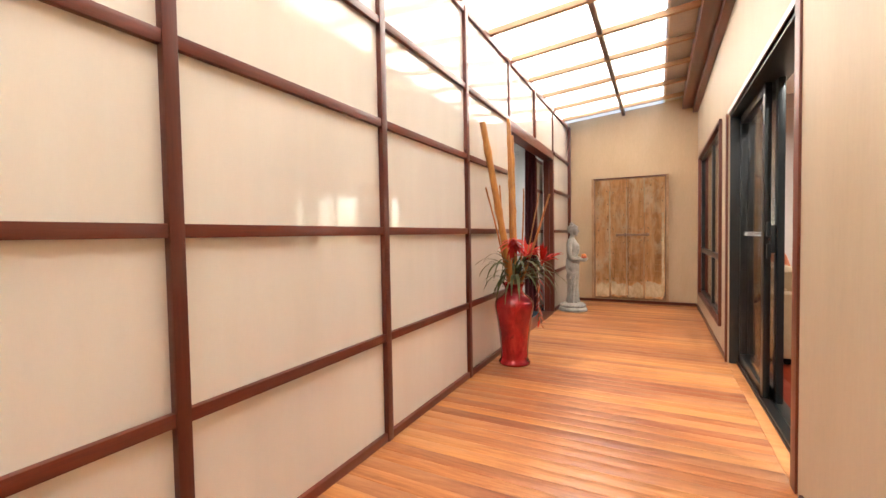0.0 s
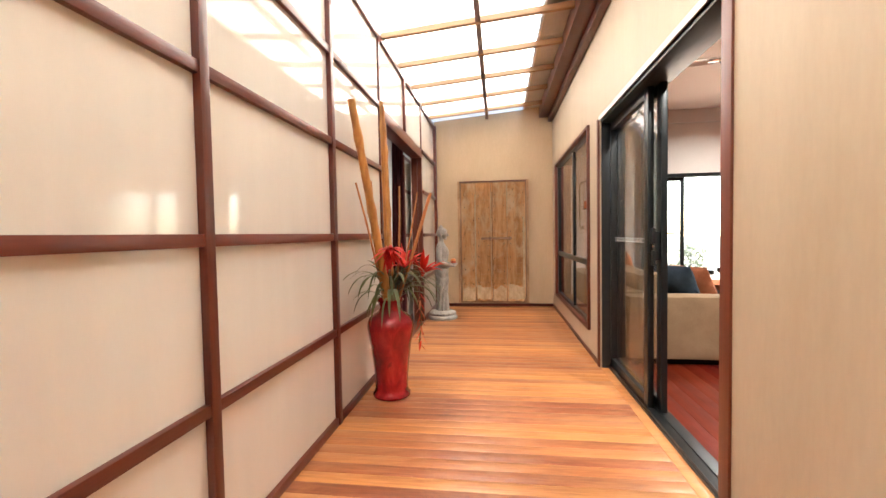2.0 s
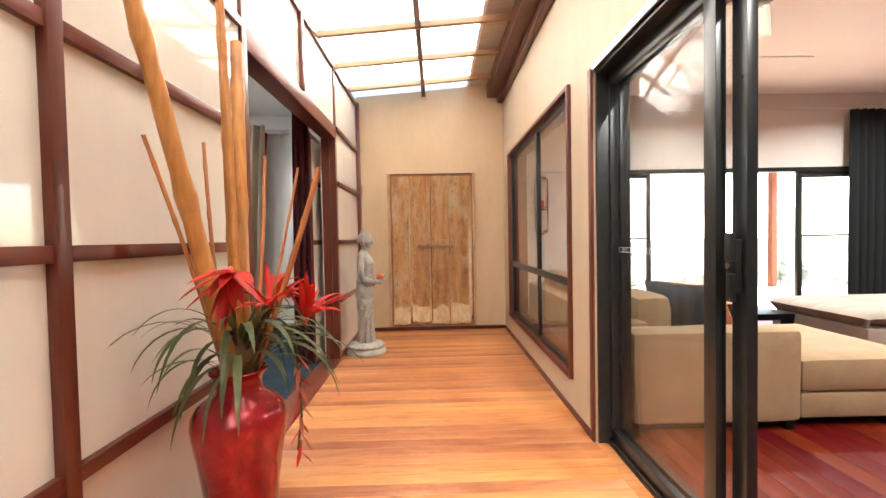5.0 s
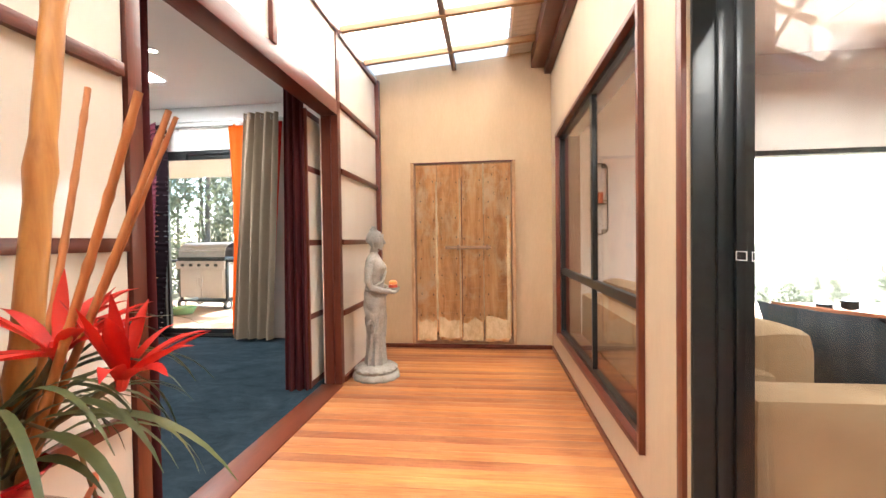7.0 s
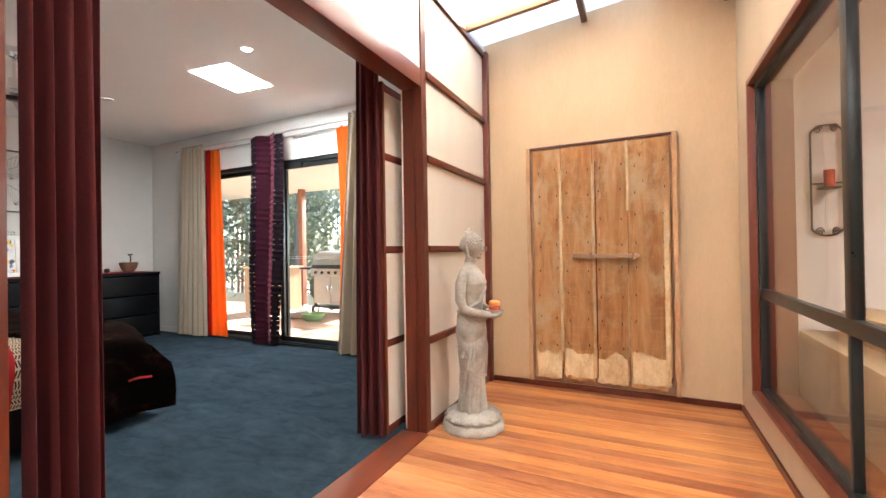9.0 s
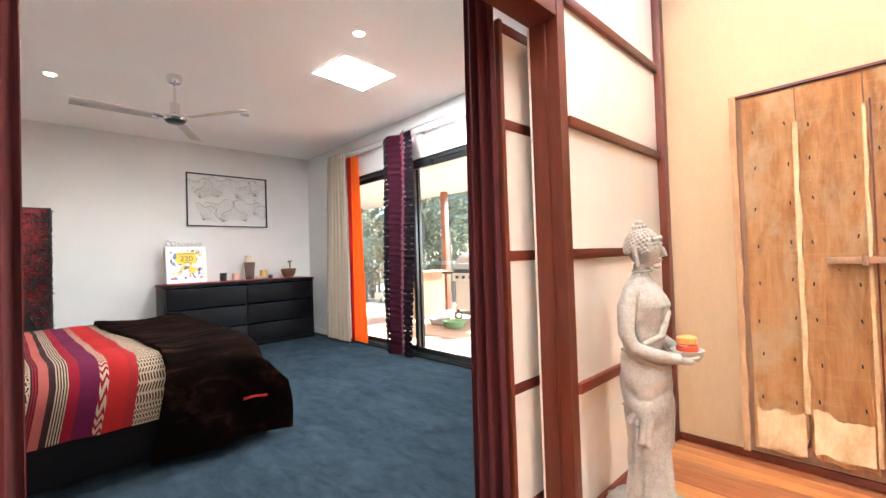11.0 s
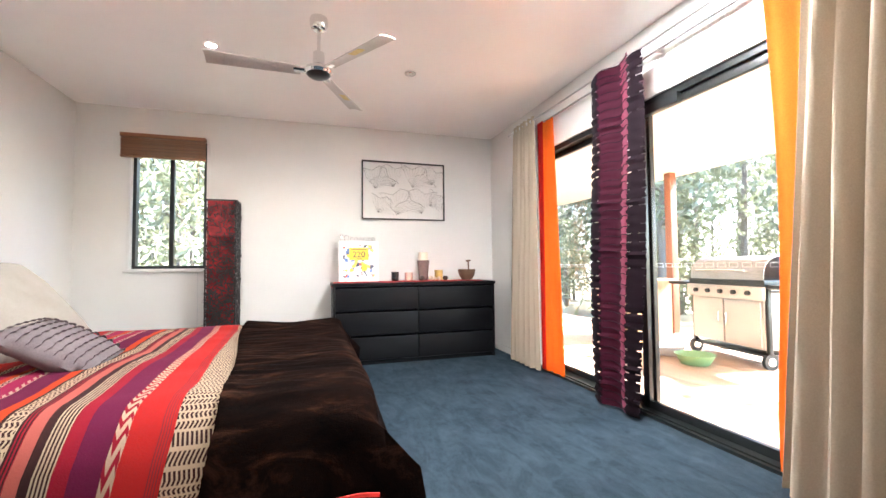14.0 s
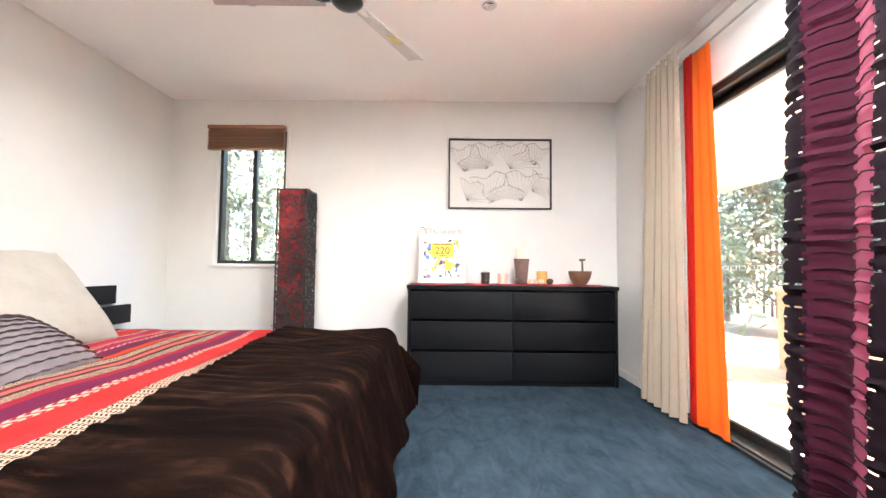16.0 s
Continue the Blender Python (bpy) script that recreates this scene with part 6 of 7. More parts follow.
def pillow(cx, cy, cz, w, d, h, rx, rz, material, label, name="pillow", ruffles=0, tilt=0):
    bm = bmesh.new()
    n = 18
    for s in (1, -1):
        g = []
        for i in range(n + 1):
            row = []
            for j in range(n + 1):
                a, b = 2 * i / n - 1, 2 * j / n - 1
                puff = ((1 - abs(a) ** 2.6) * (1 - abs(b) ** 2.6)) ** 0.5
                pinch = 1 - 0.06 * (1 - abs(b)) * abs(a) ** 3
                row.append(bm.verts.new((a * w / 2 * pinch, b * d / 2 * (1 - 0.06 * (1 - abs(a)) * abs(b) ** 3), s * h / 2 * puff + 0.008 * noise.noise((a * 3, b * 3, s + cx)))))
            g.append(row)
        for i in range(n):
            for j in range(n):
                bm.faces.new((g[i][j], g[i + 1][j], g[i + 1][j + 1], g[i][j + 1]))
    bmesh.ops.remove_doubles(bm, verts=bm.verts, dist=0.002)
    m = pose(cx, cy, cz, rx, tilt, rz)
    t = thing(name, (cx, cy, cz - 0.2), label, name.split("_")[-1])
    part("cover", moved(bm, m), material, t, smooth=80)
    for k in range(ruffles):
        b = -0.86 + 1.72 * k / (ruffles - 1)
        def rp(u, v, b=b):
            a = -0.95 + 1.9 * u
            puff = ((1 - abs(a) ** 2.6) * (1 - abs(b) ** 2.6)) ** 0.5
            return (a * w / 2, b * d / 2 + 0.003 * math.sin(u * 50 + k) + 0.003 * v, h / 2 * puff + 0.003 + 0.010 * v)
        part("ruffle", moved(sheet(rp, 40, 2, 0.002), m), M_RUFFLE, t, smooth=60)
    return t


M_LINEN = surface("cream_pillow_linen", (0.24, 0.218, 0.19), (0.29, 0.268, 0.238), 0.9, 8, 200, strength=0.15)
M_MAUVE = surface("grey_mauve_cushion", (0.105, 0.086, 0.092), (0.16, 0.133, 0.142), 0.85, 10, 160, strength=0.15)
M_RUFFLE = surface("mauve_ruffle", (0.05, 0.034, 0.036), (0.10, 0.072, 0.076), 0.85, 10, 160, strength=0.15)
pillow(-4.52, 4.01, 0.825, 0.80, 0.68, 0.24, -50, -2, M_LINEN, "large cream pillow propped against the headboard")
pillow(-3.68, 3.98, 0.815, 0.76, 0.62, 0.22, -46, 2, M_LINEN, "cream pillow propped against the headboard")
pillow(-4.06, 4.46, 0.680, 0.54, 0.42, 0.15, -30, 7, M_MAUVE, "grey-mauve cushion with rows of ruffles on the bed", "ruffled_cushion", 11)

# ---- bedroom ceiling fixtures ----
FX, FY = -4.50, 5.595
fan = thing("ceiling_fan", (FX, FY, 2.30), "chrome three-blade ceiling fan hanging from the bedroom ceiling", "ceiling fan")


def build_fan(t, cx, cy, top, hub, rot, rad, material):
    part("canopy", lathe([(0.030, top - 0.085), (0.048, top - 0.075), (0.058, top - 0.05), (0.060, top - 0.02), (0.056, top)], cx, cy, 28), material, t)
    part("rod", tube([(cx, cy, hub + 0.10), (cx, cy, top - 0.08)], 0.011, 12), material, t)
    part("motor", lathe([(0.02, hub + 0.135), (0.036, hub + 0.13), (0.038, hub + 0.05), (0.05, hub + 0.035), (0.086, hub + 0.02), (0.092, hub), (0.080, hub - 0.018)], cx, cy, 32), material, t)
    part("cap", lathe([(0.030, hub - 0.042), (0.062, hub - 0.034), (0.078, hub - 0.018)], cx, cy, 28), M_BLACK, t, "dark hub cap")
    for k in range(3):
        m = pose(cx, cy, hub, 0, 0, rot + 120 * k) @ pose(0, 0, 0, 13, 0, 0)
        b = sheet(lambda u, v: (0.115 + (rad - 0.115) * u, (-0.052 + 0.104 * v) * (0.85 + 0.3 * u) + 0.012 * u, 0.008 * math.sin(v * math.pi) - 0.006 * u), 10, 6, 0.005)
        part("blade", moved(b, m), M_BLADE, t, "pale brushed blade")
        part("blade_arm", moved(box(0.06, 0.16, -0.022, 0.022, -0.004, 0.006, 0.002), m), material, t)


M_BLADE = surface("pale_aluminium_blade", (0.52, 0.51, 0.48), (0.64, 0.62, 0.59), 0.35, 5, 120, strength=0.02, metal=0.35)
build_fan(fan, FX, FY, BC, 2.348, 32, 0.67, M_CHROME)
M_STICKER = surface("yellow_sticker", (0.55, 0.42, 0.10), (0.75, 0.62, 0.25), 0.4, 30, 120, strength=0)
for k in (0, 1):
    m = pose(FX, FY, 2.348, 0, 0, 32 + 120 * k) @ pose(0, 0, 0, 13, 0, 0)
    part("sticker", moved(box(0.36, 0.46, -0.030, 0.022, -0.0075, -0.0055), m), M_STICKER, fan, "yellow printed sticker")
M_LAMP = emitter("lamp_glow", (1.0, 0.86, 0.68), 6.0)


def downlight(x, y, z, lit, watts=1.3):
    t = thing("downlight", (x, y, z - 0.006), "small recessed ceiling downlight with a steel ring", "downlight", "recessed ceiling downlights")
    b = bmesh.new()
    add_tube(b, [(x + 0.042 * math.cos(a), y + 0.042 * math.sin(a), z - 0.004) for a in (k * math.pi / 12 for k in range(25))], 0.007, 8, False)
    part("ring", b, M_STEEL, t)
    if lit:
        ld = bpy.data.lights.new("downlight_lamp", "AREA")
        ld.shape, ld.size, ld.energy, ld.color, ld.spread = "DISK", 0.06, watts, (1.0, 0.93, 0.84), radians(150)
        new("downlight_lamp", ld).matrix_basis = look((x, y, z - 0.012), (x, y, 0))
    part("lamp_face", lathe([(0.036, z - 0.003), (0.030, z - 0.006), (0.010, z - 0.008)], x, y, 20), M_LAMP if lit else M_CHROME, t)


# The last one is unseen, added at the grid's empty corner for light.
for x, y, lit in ((-5.07, 4.83, True), (-5.10, 6.36, False), (-2.92, 6.42, True), (-2.92, 4.60, True)):
    downlight(x, y, BC, lit)
skylight = thing("skylight_diffuser", (-3.50, 6.74, BC - 0.012), "bright square skylight diffuser flush in the ceiling", "skylight")
SKM = pose(-3.50, 6.74, BC, 0, 0, 6)
part("diffuser", moved(box(-0.215, 0.215, -0.255, 0.255, -0.012, -0.002, 0.003), SKM), emitter("skylight_glow", (1.0, 0.97, 0.93), 12.5), skylight, "glowing diffuser panel")
for r in ((-0.230, 0.230, -0.270, -0.257), (-0.230, 0.230, 0.257, 0.270), (-0.230, -0.217, -0.257, 0.257), (0.217, 0.230, -0.257, 0.257)):
    part("edge_strip", moved(box(*r, -0.010, -0.001, 0.002), SKM), M_WHITE, skylight)

# ---- living room ----
M_SUEDE = surface("beige_suede", (0.29, 0.185, 0.095), (0.385, 0.26, 0.145), 0.9, 6, 150, strength=0.12, sheen=0.05)
M_GREYSUEDE = surface("taupe_suede", (0.27, 0.22, 0.18), (0.36, 0.30, 0.25), 0.9, 6, 150, strength=0.12, sheen=0.05)


def soft(x0, x1, y0, y1, z0, z1, r=0.03, puff=0.012):
    b = box(x0, x1, y0, y1, z0, z1, r)
    bmesh.ops.subdivide_edges(b, edges=[e for e in b.edges if e.calc_length() > 0.25], cuts=5, use_grid_fill=True)
    c = Vector(((x0 + x1) / 2, (y0 + y1) / 2, (z0 + z1) / 2))
    for v in b.verts:
        v.co += 0.5 * puff * noise.noise_vector(v.co * 3.1)
    return b


sofa = thing("corner_sofa", (1.5, 5.8, 0.0), "beige suede corner sofa with chaise along the window wall", "sofa")
part("arm", soft(0.70, 1.66, 4.68, 4.90, 0.05, 0.57, 0.04), M_SUEDE, sofa)
part("backrest", soft(0.70, 0.92, 4.90, 7.30, 0.05, 0.585, 0.04), M_SUEDE, sofa)
part("base", soft(0.92, 1.66, 4.90, 7.30, 0.05, 0.24, 0.02, 0.004), M_SUEDE, sofa)
part("chaise_base", soft(1.665, 2.46, 4.70, 5.62, 0.06, 0.205, 0.02, 0.004), M_SUEDE, sofa)
part("chaise_cushion", soft(1.665, 2.47, 4.69, 5.63, 0.21, 0.40, 0.045), M_SUEDE, sofa)
part("seat_cushion", soft(0.93, 1.66, 4.91, 6.08, 0.245, 0.42, 0.05), M_SUEDE, sofa)
part("seat_cushion", soft(0.93, 1.66, 6.10, 7.28, 0.245, 0.42, 0.05), M_SUEDE, sofa)
part("back_cushion", soft(0.86, 1.10, 4.95, 6.05, 0.43, 0.74, 0.09, 0.03), M_SUEDE, sofa)
part("back_cushion", soft(0.86, 1.10, 6.10, 7.25, 0.43, 0.74, 0.09, 0.03), M_SUEDE, sofa)
# The second box darkens the gap under the chaise in place of its shadow.
part("plinth", boxes((0.76, 1.60, 4.75, 7.22, 0.0, 0.06), (1.60, 2.36, 4.78, 5.54, 0.012, 0.064)), M_DARKWOOD, sofa, "dark recessed plinth, plus a dark box for shade under the chaise")
for x in (0.74, 1.58, 2.38):
    for y in (4.70, 5.57):
        part("foot", box(x, x + 0.05, y, y + 0.05, 0.0, 0.062, 0.004), M_DARKWOOD, sofa)
for y in (7.18,):
    part("foot", box(0.74, 0.79, y, y + 0.05, 0.0, 0.062, 0.004), M_DARKWOOD, sofa)
M_TEAL = surface("dark_blue_cushion", (0.020, 0.035, 0.055), (0.045, 0.07, 0.10), 0.85, 12, 160, strength=0.15)
M_TERRA = surface("terracotta_cushion", (0.42, 0.12, 0.05), (0.55, 0.20, 0.09), 0.85, 12, 160, strength=0.15)
pillow(1.26, 5.16, 0.60, 0.48, 0.42, 0.15, -68, -70, M_TEAL, "dark blue scatter cushion on the corner sofa", "scatter_cushion")
pillow(1.46, 5.34, 0.59, 0.48, 0.42, 0.15, -60, -62, M_TERRA, "terracotta scatter cushion leaning on the sofa", "scatter_cushion")
pillow(1.16, 6.4, 0.66, 0.46, 0.44, 0.15, -74, -85, M_TERRA, "terracotta scatter cushion against the sofa back", "scatter_cushion")
daybed = thing("day_bed", (3.63, 5.95, 0.0), "taupe suede day bed with a tufted top", "day bed")
part("base", soft(2.90, 4.58, 5.50, 6.40, 0.14, 0.36, 0.02, 0.004), M_GREYSUEDE, daybed)
tuft = sheet(lambda u, v: (2.88 + 1.72 * u, 5.48 + 0.94 * v, 0.505 - 0.012 * (abs(math.sin(u * math.pi * 7)) < 0.12 or abs(math.sin(v * math.pi * 4)) < 0.12) - 0.05 * (max(abs(2 * u - 1), abs(2 * v - 1)) ** 12)), 70, 44)
bmesh.ops.solidify(tuft, geom=tuft.faces[:], thickness=0.13)
part("tufted_cushion", tuft, M_GREYSUEDE, daybed, smooth=70)
for x in (2.96, 4.46):
    for y in (5.56, 6.28):
        part("foot", box(x, x + 0.06, y, y + 0.06, 0.0, 0.14, 0.004), M_DARKWOOD, daybed)
table = thing("coffee_table", (2.35, 6.45, 0.0), "dark low coffee table with square legs", "coffee table")
part("tabletop", box(1.90, 2.82, 6.05, 6.90, 0.33, 0.385, 0.005), M_DARKWOOD, table)
for x in (1.92, 2.76):
    for y in (6.07, 6.81):
        part("leg", box(x, x + 0.07, y, y + 0.07, 0.0, 0.33, 0.004), M_DARKWOOD, table)
M_COPPER = surface("orange_timber_bowl", (0.45, 0.11, 0.035), (0.60, 0.20, 0.07), 0.4, 8, 80, strength=0.1)
solid("wide_bowl", lathe([(0.10, 0.386), (0.14, 0.39), (0.25, 0.44), (0.31, 0.475), (0.30, 0.48), (0.22, 0.445), (0.10, 0.41)], 2.34, 6.40, 36), M_COPPER, "wide shallow orange-brown bowl on the coffee table", "bowl", smooth=60)
holder = thing("candle_stand", (2.05, 6.35, 0.386), "black stepped stand with three cup holders", "candle stand")
for k, (x, y) in enumerate(((2.00, 6.22), (2.08, 6.30), (2.16, 6.20))):
    h = 0.16 + 0.035 * k
    part("stem", tube([(x, y, 0.386), (x, y, 0.386 + h)], 0.008, 8), M_BLACK, holder)
    part("cup", lathe([(0.025, 0.386 + h), (0.045, 0.395 + h), (0.045, 0.445 + h), (0.040, 0.445 + h)], x, y, 16), M_BLACK, holder)
part("stand_base", box(1.95, 2.22, 6.14, 6.36, 0.386, 0.396, 0.003), M_BLACK, holder)
lfan = thing("ceiling_fan", (1.55, 4.85, 2.45), "chrome three-blade ceiling fan in the living room", "ceiling fan")
build_fan(lfan, 1.55, 4.85, LC, 2.50, 50, 0.62, M_CHROME)
# One is real; the other three are unseen, added to light the room.
for x, y in ((2.6, 6.3), (4.6, 6.3), (3.3, 4.0), (1.2, 2.5)):
    downlight(x, y, LC, True, 7.0)
vent = thing("ceiling_hatch", (3.0, 6.75, LC - 0.01), "flush white ceiling hatch with a thin edge", "ceiling hatch")
part("hatch_panel", box(2.6, 3.4, 6.5, 7.0, LC - 0.008, LC - 0.001, 0.002), M_CEIL, vent)
curtain("charcoal curtain drawn back in the living room", M_CHARCOAL, "living room curtains", 0, p0=(4.78, LN - 0.10), p1=(5.50, LN - 0.10), out=(0, 1), ztop=2.62, zbot=0.03, folds=7, depth=0.04, seed=12)
curtain("grey sheer curtain drawn back in the living room", M_GREYSHEER, "living room curtains", 0, p0=(1.72, LN - 0.10), p1=(2.02, LN - 0.10), out=(0, 1), ztop=2.62, zbot=0.03, folds=5, depth=0.035, seed=13)
lrod = thing("curtain_rod", (3.6, LN - 0.10, 2.62), "white curtain rail across the living room wall", "curtain rod")
part("rod", tube([(1.4, LN - 0.10, 2.63), (5.8, LN - 0.10, 2.63)], 0.010, 10), M_WHITE, lrod)
for x in (1.6, 3.1, 4.2, 5.7):
    part("bracket", boxes((x - 0.008, x + 0.008, LN - 0.10, LN, 2.635, 2.65)), M_WHITE, lrod)
iron = thing("iron_wall_candleholder", (0.95, LN - 0.03, 1.14), "black wrought iron wall candle holder with scrolls", "wall ornament")
bm = bmesh.new()
for x in (0.87, 1.03):
    add_tube(bm, [(x, LN - 0.012, 1.18), (x, LN - 0.012, 1.82)], 0.006, 6)
for z, s in ((1.80, 1), (1.20, -1)):
    add_tube(bm, [(0.95 + 0.08 * math.cos(a), LN - 0.012, z + s * 0.055 * math.sin(a)) for a in (k * math.pi / 10 for k in range(11))], 0.006, 6)
    for c in (0.91, 0.99):
        add_tube(bm, [(c + 0.022 * (1 - k / 20) * math.cos(k * 0.6), LN - 0.012, z + 0.03 * s + 0.03 * (1 - k / 20) * math.sin(k * 0.6)) for k in range(18)], 0.004, 6)
add_tube(bm, [(0.87, LN - 0.012, 1.48), (1.03, LN - 0.012, 1.48)], 0.006, 6)
add_box(bm, 0.90, 1.00, LN - 0.08, LN - 0.008, 1.44, 1.452)
part("scrollwork", bm, M_RUST, iron)
part("candle", lathe([(0.028, 1.453), (0.028, 1.56), (0.010, 1.563)], 0.95, LN - 0.05, 16), M_WAXRED, iron, "red candle")

# ---- deck ----
deck = tagged(new("deck", mesh_of("deck", boxes((-10.5, 9.5, DECK0, DECK1, DZ - 0.30, DZ - 0.06)), M_DECK)), "timber deck outside the glass doors", "deck", "", "structure")
M_SOFFIT = surface("white_soffit", (0.74, 0.71, 0.66), (0.80, 0.77, 0.72), 0.7, 2, 60, strength=0.02)
soffit = structure("roof_deck", boxes((-10.5, 9.5, DECK0 - 0.01, DECK1 + 0.25, 2.50, 2.62)), M_SOFFIT, "white lined roof over the deck", "roof")
M_POSTRED = timber("deck_post_timber", (0.17, 0.055, 0.025), (0.28, 0.11, 0.055), "z", 0.55)
for x in (-6.85, 6.7, -10.2, 0.0):
    t = thing("deck_post", (x, DECK1 - 0.10, DZ), "red-brown timber post holding the deck roof", "post", "posts along the deck edge")
    part("shaft", box(x - 0.06, x + 0.06, DECK1 - 0.16, DECK1 - 0.04, DZ, 2.50, 0.008), M_POSTRED, t)
    part("foot_plate", box(x - 0.075, x + 0.075, DECK1 - 0.175, DECK1 - 0.025, DZ, DZ + 0.03, 0.004), M_STEEL, t)

bbq = thing("barbecue", (-5.25, 10.35, DZ), "steel barbecue trolley with rounded hood and two doors", "barbecue")
M_HOOD = surface("steel_hood", (0.30, 0.29, 0.28), (0.42, 0.41, 0.40), 0.35, 8, 120, strength=0.03, metal=0.5)
M_STEELPALE = surface("pale_steel_panel", (0.46, 0.42, 0.38), (0.56, 0.52, 0.47), 0.45, 5, 120, strength=0.03, metal=0.3)
QB = pose(-5.25, 10.35, DZ, 0, 0, -8)


def bq(name, b, m, label="", parent=None):
    return part(name, moved(b, QB), m, parent or bbq, label)


bq("cabinet", box(-0.48, 0.48, -0.24, 0.24, 0.20, 0.80, 0.008), M_STEELPALE)
for s in (-1, 1):
    d = bq("door", box(s * 0.235 - 0.225, s * 0.235 + 0.225, -0.262, -0.242, 0.22, 0.70, 0.006), M_STEELPALE)
    bq("handle", tube([(s * 0.05, -0.268, 0.42), (s * 0.05, -0.285, 0.44), (s * 0.05, -0.285, 0.54), (s * 0.05, -0.268, 0.56)], 0.008, 8), M_CHROME, "", d)
bq("control_panel", box(-0.52, 0.52, -0.29, -0.245, 0.72, 0.86, 0.008), M_STEELPALE)
for k in range(5):
    bq("knob", tube([(-0.36 + 0.18 * k, -0.29, 0.79), (-0.36 + 0.18 * k, -0.32, 0.79)], 0.026, 14), M_BLACK)
bq("cooktop", box(-0.52, 0.52, -0.26, 0.27, 0.86, 0.93, 0.008), M_BLACK)
bq("hood", sheet(lambda u, v: (-0.50 + u, 0.0 - 0.25 * math.cos(v * math.pi), 0.93 + 0.26 * math.sin(v * math.pi) ** 0.7), 8, 16, 0.008), M_HOOD, "rounded steel hood")
bq("hood_handle", tube([(-0.34, -0.27, 1.02), (-0.34, -0.31, 1.03), (0.34, -0.31, 1.03), (0.34, -0.27, 1.02)], 0.011, 8), M_CHROME)
for s in (-1, 1):
    bq("side_shelf", box(s * 0.72 - 0.20, s * 0.72 + 0.20, -0.24, 0.24, 0.84, 0.88, 0.006), M_BLACK)
    for y in (-0.20, 0.20):
        bq("leg", box(s * 0.50 - 0.02, s * 0.50 + 0.02, y - 0.02, y + 0.02, 0.06, 0.84, 0.004), M_BLACK)
        w = bq("wheel", tube([(s * 0.50 - 0.02, y, 0.085), (s * 0.50 + 0.02, y, 0.085)], 0.085 if y < 0 else 0.08, 20), M_BLACK)
        bq("rim", tube([(s * 0.50 - 0.022, y, 0.085), (s * 0.50 + 0.022, y, 0.085)], 0.045, 16), M_CHROME, "", w)
bq("lower_shelf", box(-0.50, 0.50, -0.22, 0.22, 0.12, 0.15, 0.004), M_BLACK)
M_KEN = timber("pale_box_timber", (0.34, 0.20, 0.10), (0.48, 0.31, 0.17), "z", 0.6)
ken = thing("timber_pet_box", (-6.85, 10.0, DZ), "pale timber pet house with a dark doorway on the deck", "pet house")
KX0, KX1, KY0, KY1, KZ = -7.25, -6.45, 9.85, 10.55, DZ + 0.86
part("front", boxes((KX0, KX0 + 0.16, KY0, KY0 + 0.03, DZ, KZ), (KX1 - 0.16, KX1, KY0, KY0 + 0.03, DZ, KZ), (KX0 + 0.16, KX1 - 0.16, KY0, KY0 + 0.03, DZ + 0.62, KZ)), M_KEN, ken)
part("side", box(KX0, KX0 + 0.03, KY0 + 0.03, KY1, DZ, KZ), M_KEN, ken)
part("side", box(KX1 - 0.03, KX1, KY0 + 0.03, KY1, DZ, KZ), M_KEN, ken)
part("back", box(KX0 + 0.03, KX1 - 0.03, KY1 - 0.03, KY1, DZ, KZ), M_DARKWOOD, ken)
part("top", box(KX0 - 0.04, KX1 + 0.04, KY0 - 0.04, KY1 + 0.04, KZ, KZ + 0.035, 0.004), M_KEN, ken)
M_PLASTICW = surface("white_plastic", (0.70, 0.70, 0.70), (0.78, 0.78, 0.77), 0.4, 10, 80, strength=0.01)
M_PLASTICG = surface("green_plastic", (0.22, 0.42, 0.20), (0.30, 0.52, 0.27), 0.4, 10, 80, strength=0.01)
for x, y, m, lb in ((-5.75, 9.72, M_PLASTICW, "white plastic bowl standing on the deck"), (-5.25, 9.60, M_PLASTICG, "pale green plastic bowl standing on the deck")):
    solid("plastic_bowl", lathe([(0.12, DZ), (0.14, DZ + 0.004), (0.20, DZ + 0.11), (0.205, DZ + 0.115), (0.19, DZ + 0.112), (0.12, DZ + 0.012)], x, y, 28), m, lb, "bowl", "bowls on the deck", 60)

# ---- ground and trees ----


def ground_z(x, y):
    s = min(1.0, max(0.0, (y - 12) / 45.0))
    e = min(1.0, max(0.0, (x - 0) / 12.0))
    return -1.3 - 13.0 * s * s * (3 - 2 * s) * (0.25 + 0.75 * e)


M_GROUND = surface("leaf_litter_ground", (0.10, 0.08, 0.045), (0.20, 0.17, 0.09), 0.95, 0.6, 8, strength=0.4)


def warp(t):
    return math.copysign(abs(t) ** 3, t) * 900 + t * 60


ground = structure("ground", sheet(lambda u, v: (warp(2 * u - 1), 6 + warp(2 * v - 1), ground_z(warp(2 * u - 1), 6 + warp(2 * v - 1)) + 0.15 * noise.noise((u * 60, v * 60, 0))), 90, 90), M_GROUND, "dry bushland ground falling away from the house", "ground")


def foliage(name, a, b_):
    m, nt, b = node_mat(name)
    g = nt.nodes.new("ShaderNodeNewGeometry")
    col = mix(nt, g.outputs["Random Per Island"], a, b_)
    nt.links.new(col, b.inputs["Base Color"])
    b.inputs["Roughness"].default_value = 0.6
    tl, mx = nt.nodes.new("ShaderNodeBsdfTranslucent"), nt.nodes.new("ShaderNodeMixShader")
    nt.links.new(col, tl.inputs["Color"])
    mx.inputs[0].default_value = 0.3
    nt.links.new(b.outputs[0], mx.inputs[1])
    nt.links.new(tl.outputs[0], mx.inputs[2])
    nt.links.new(mx.outputs[0], nt.nodes["Material Output"].inputs["Surface"])
    return m


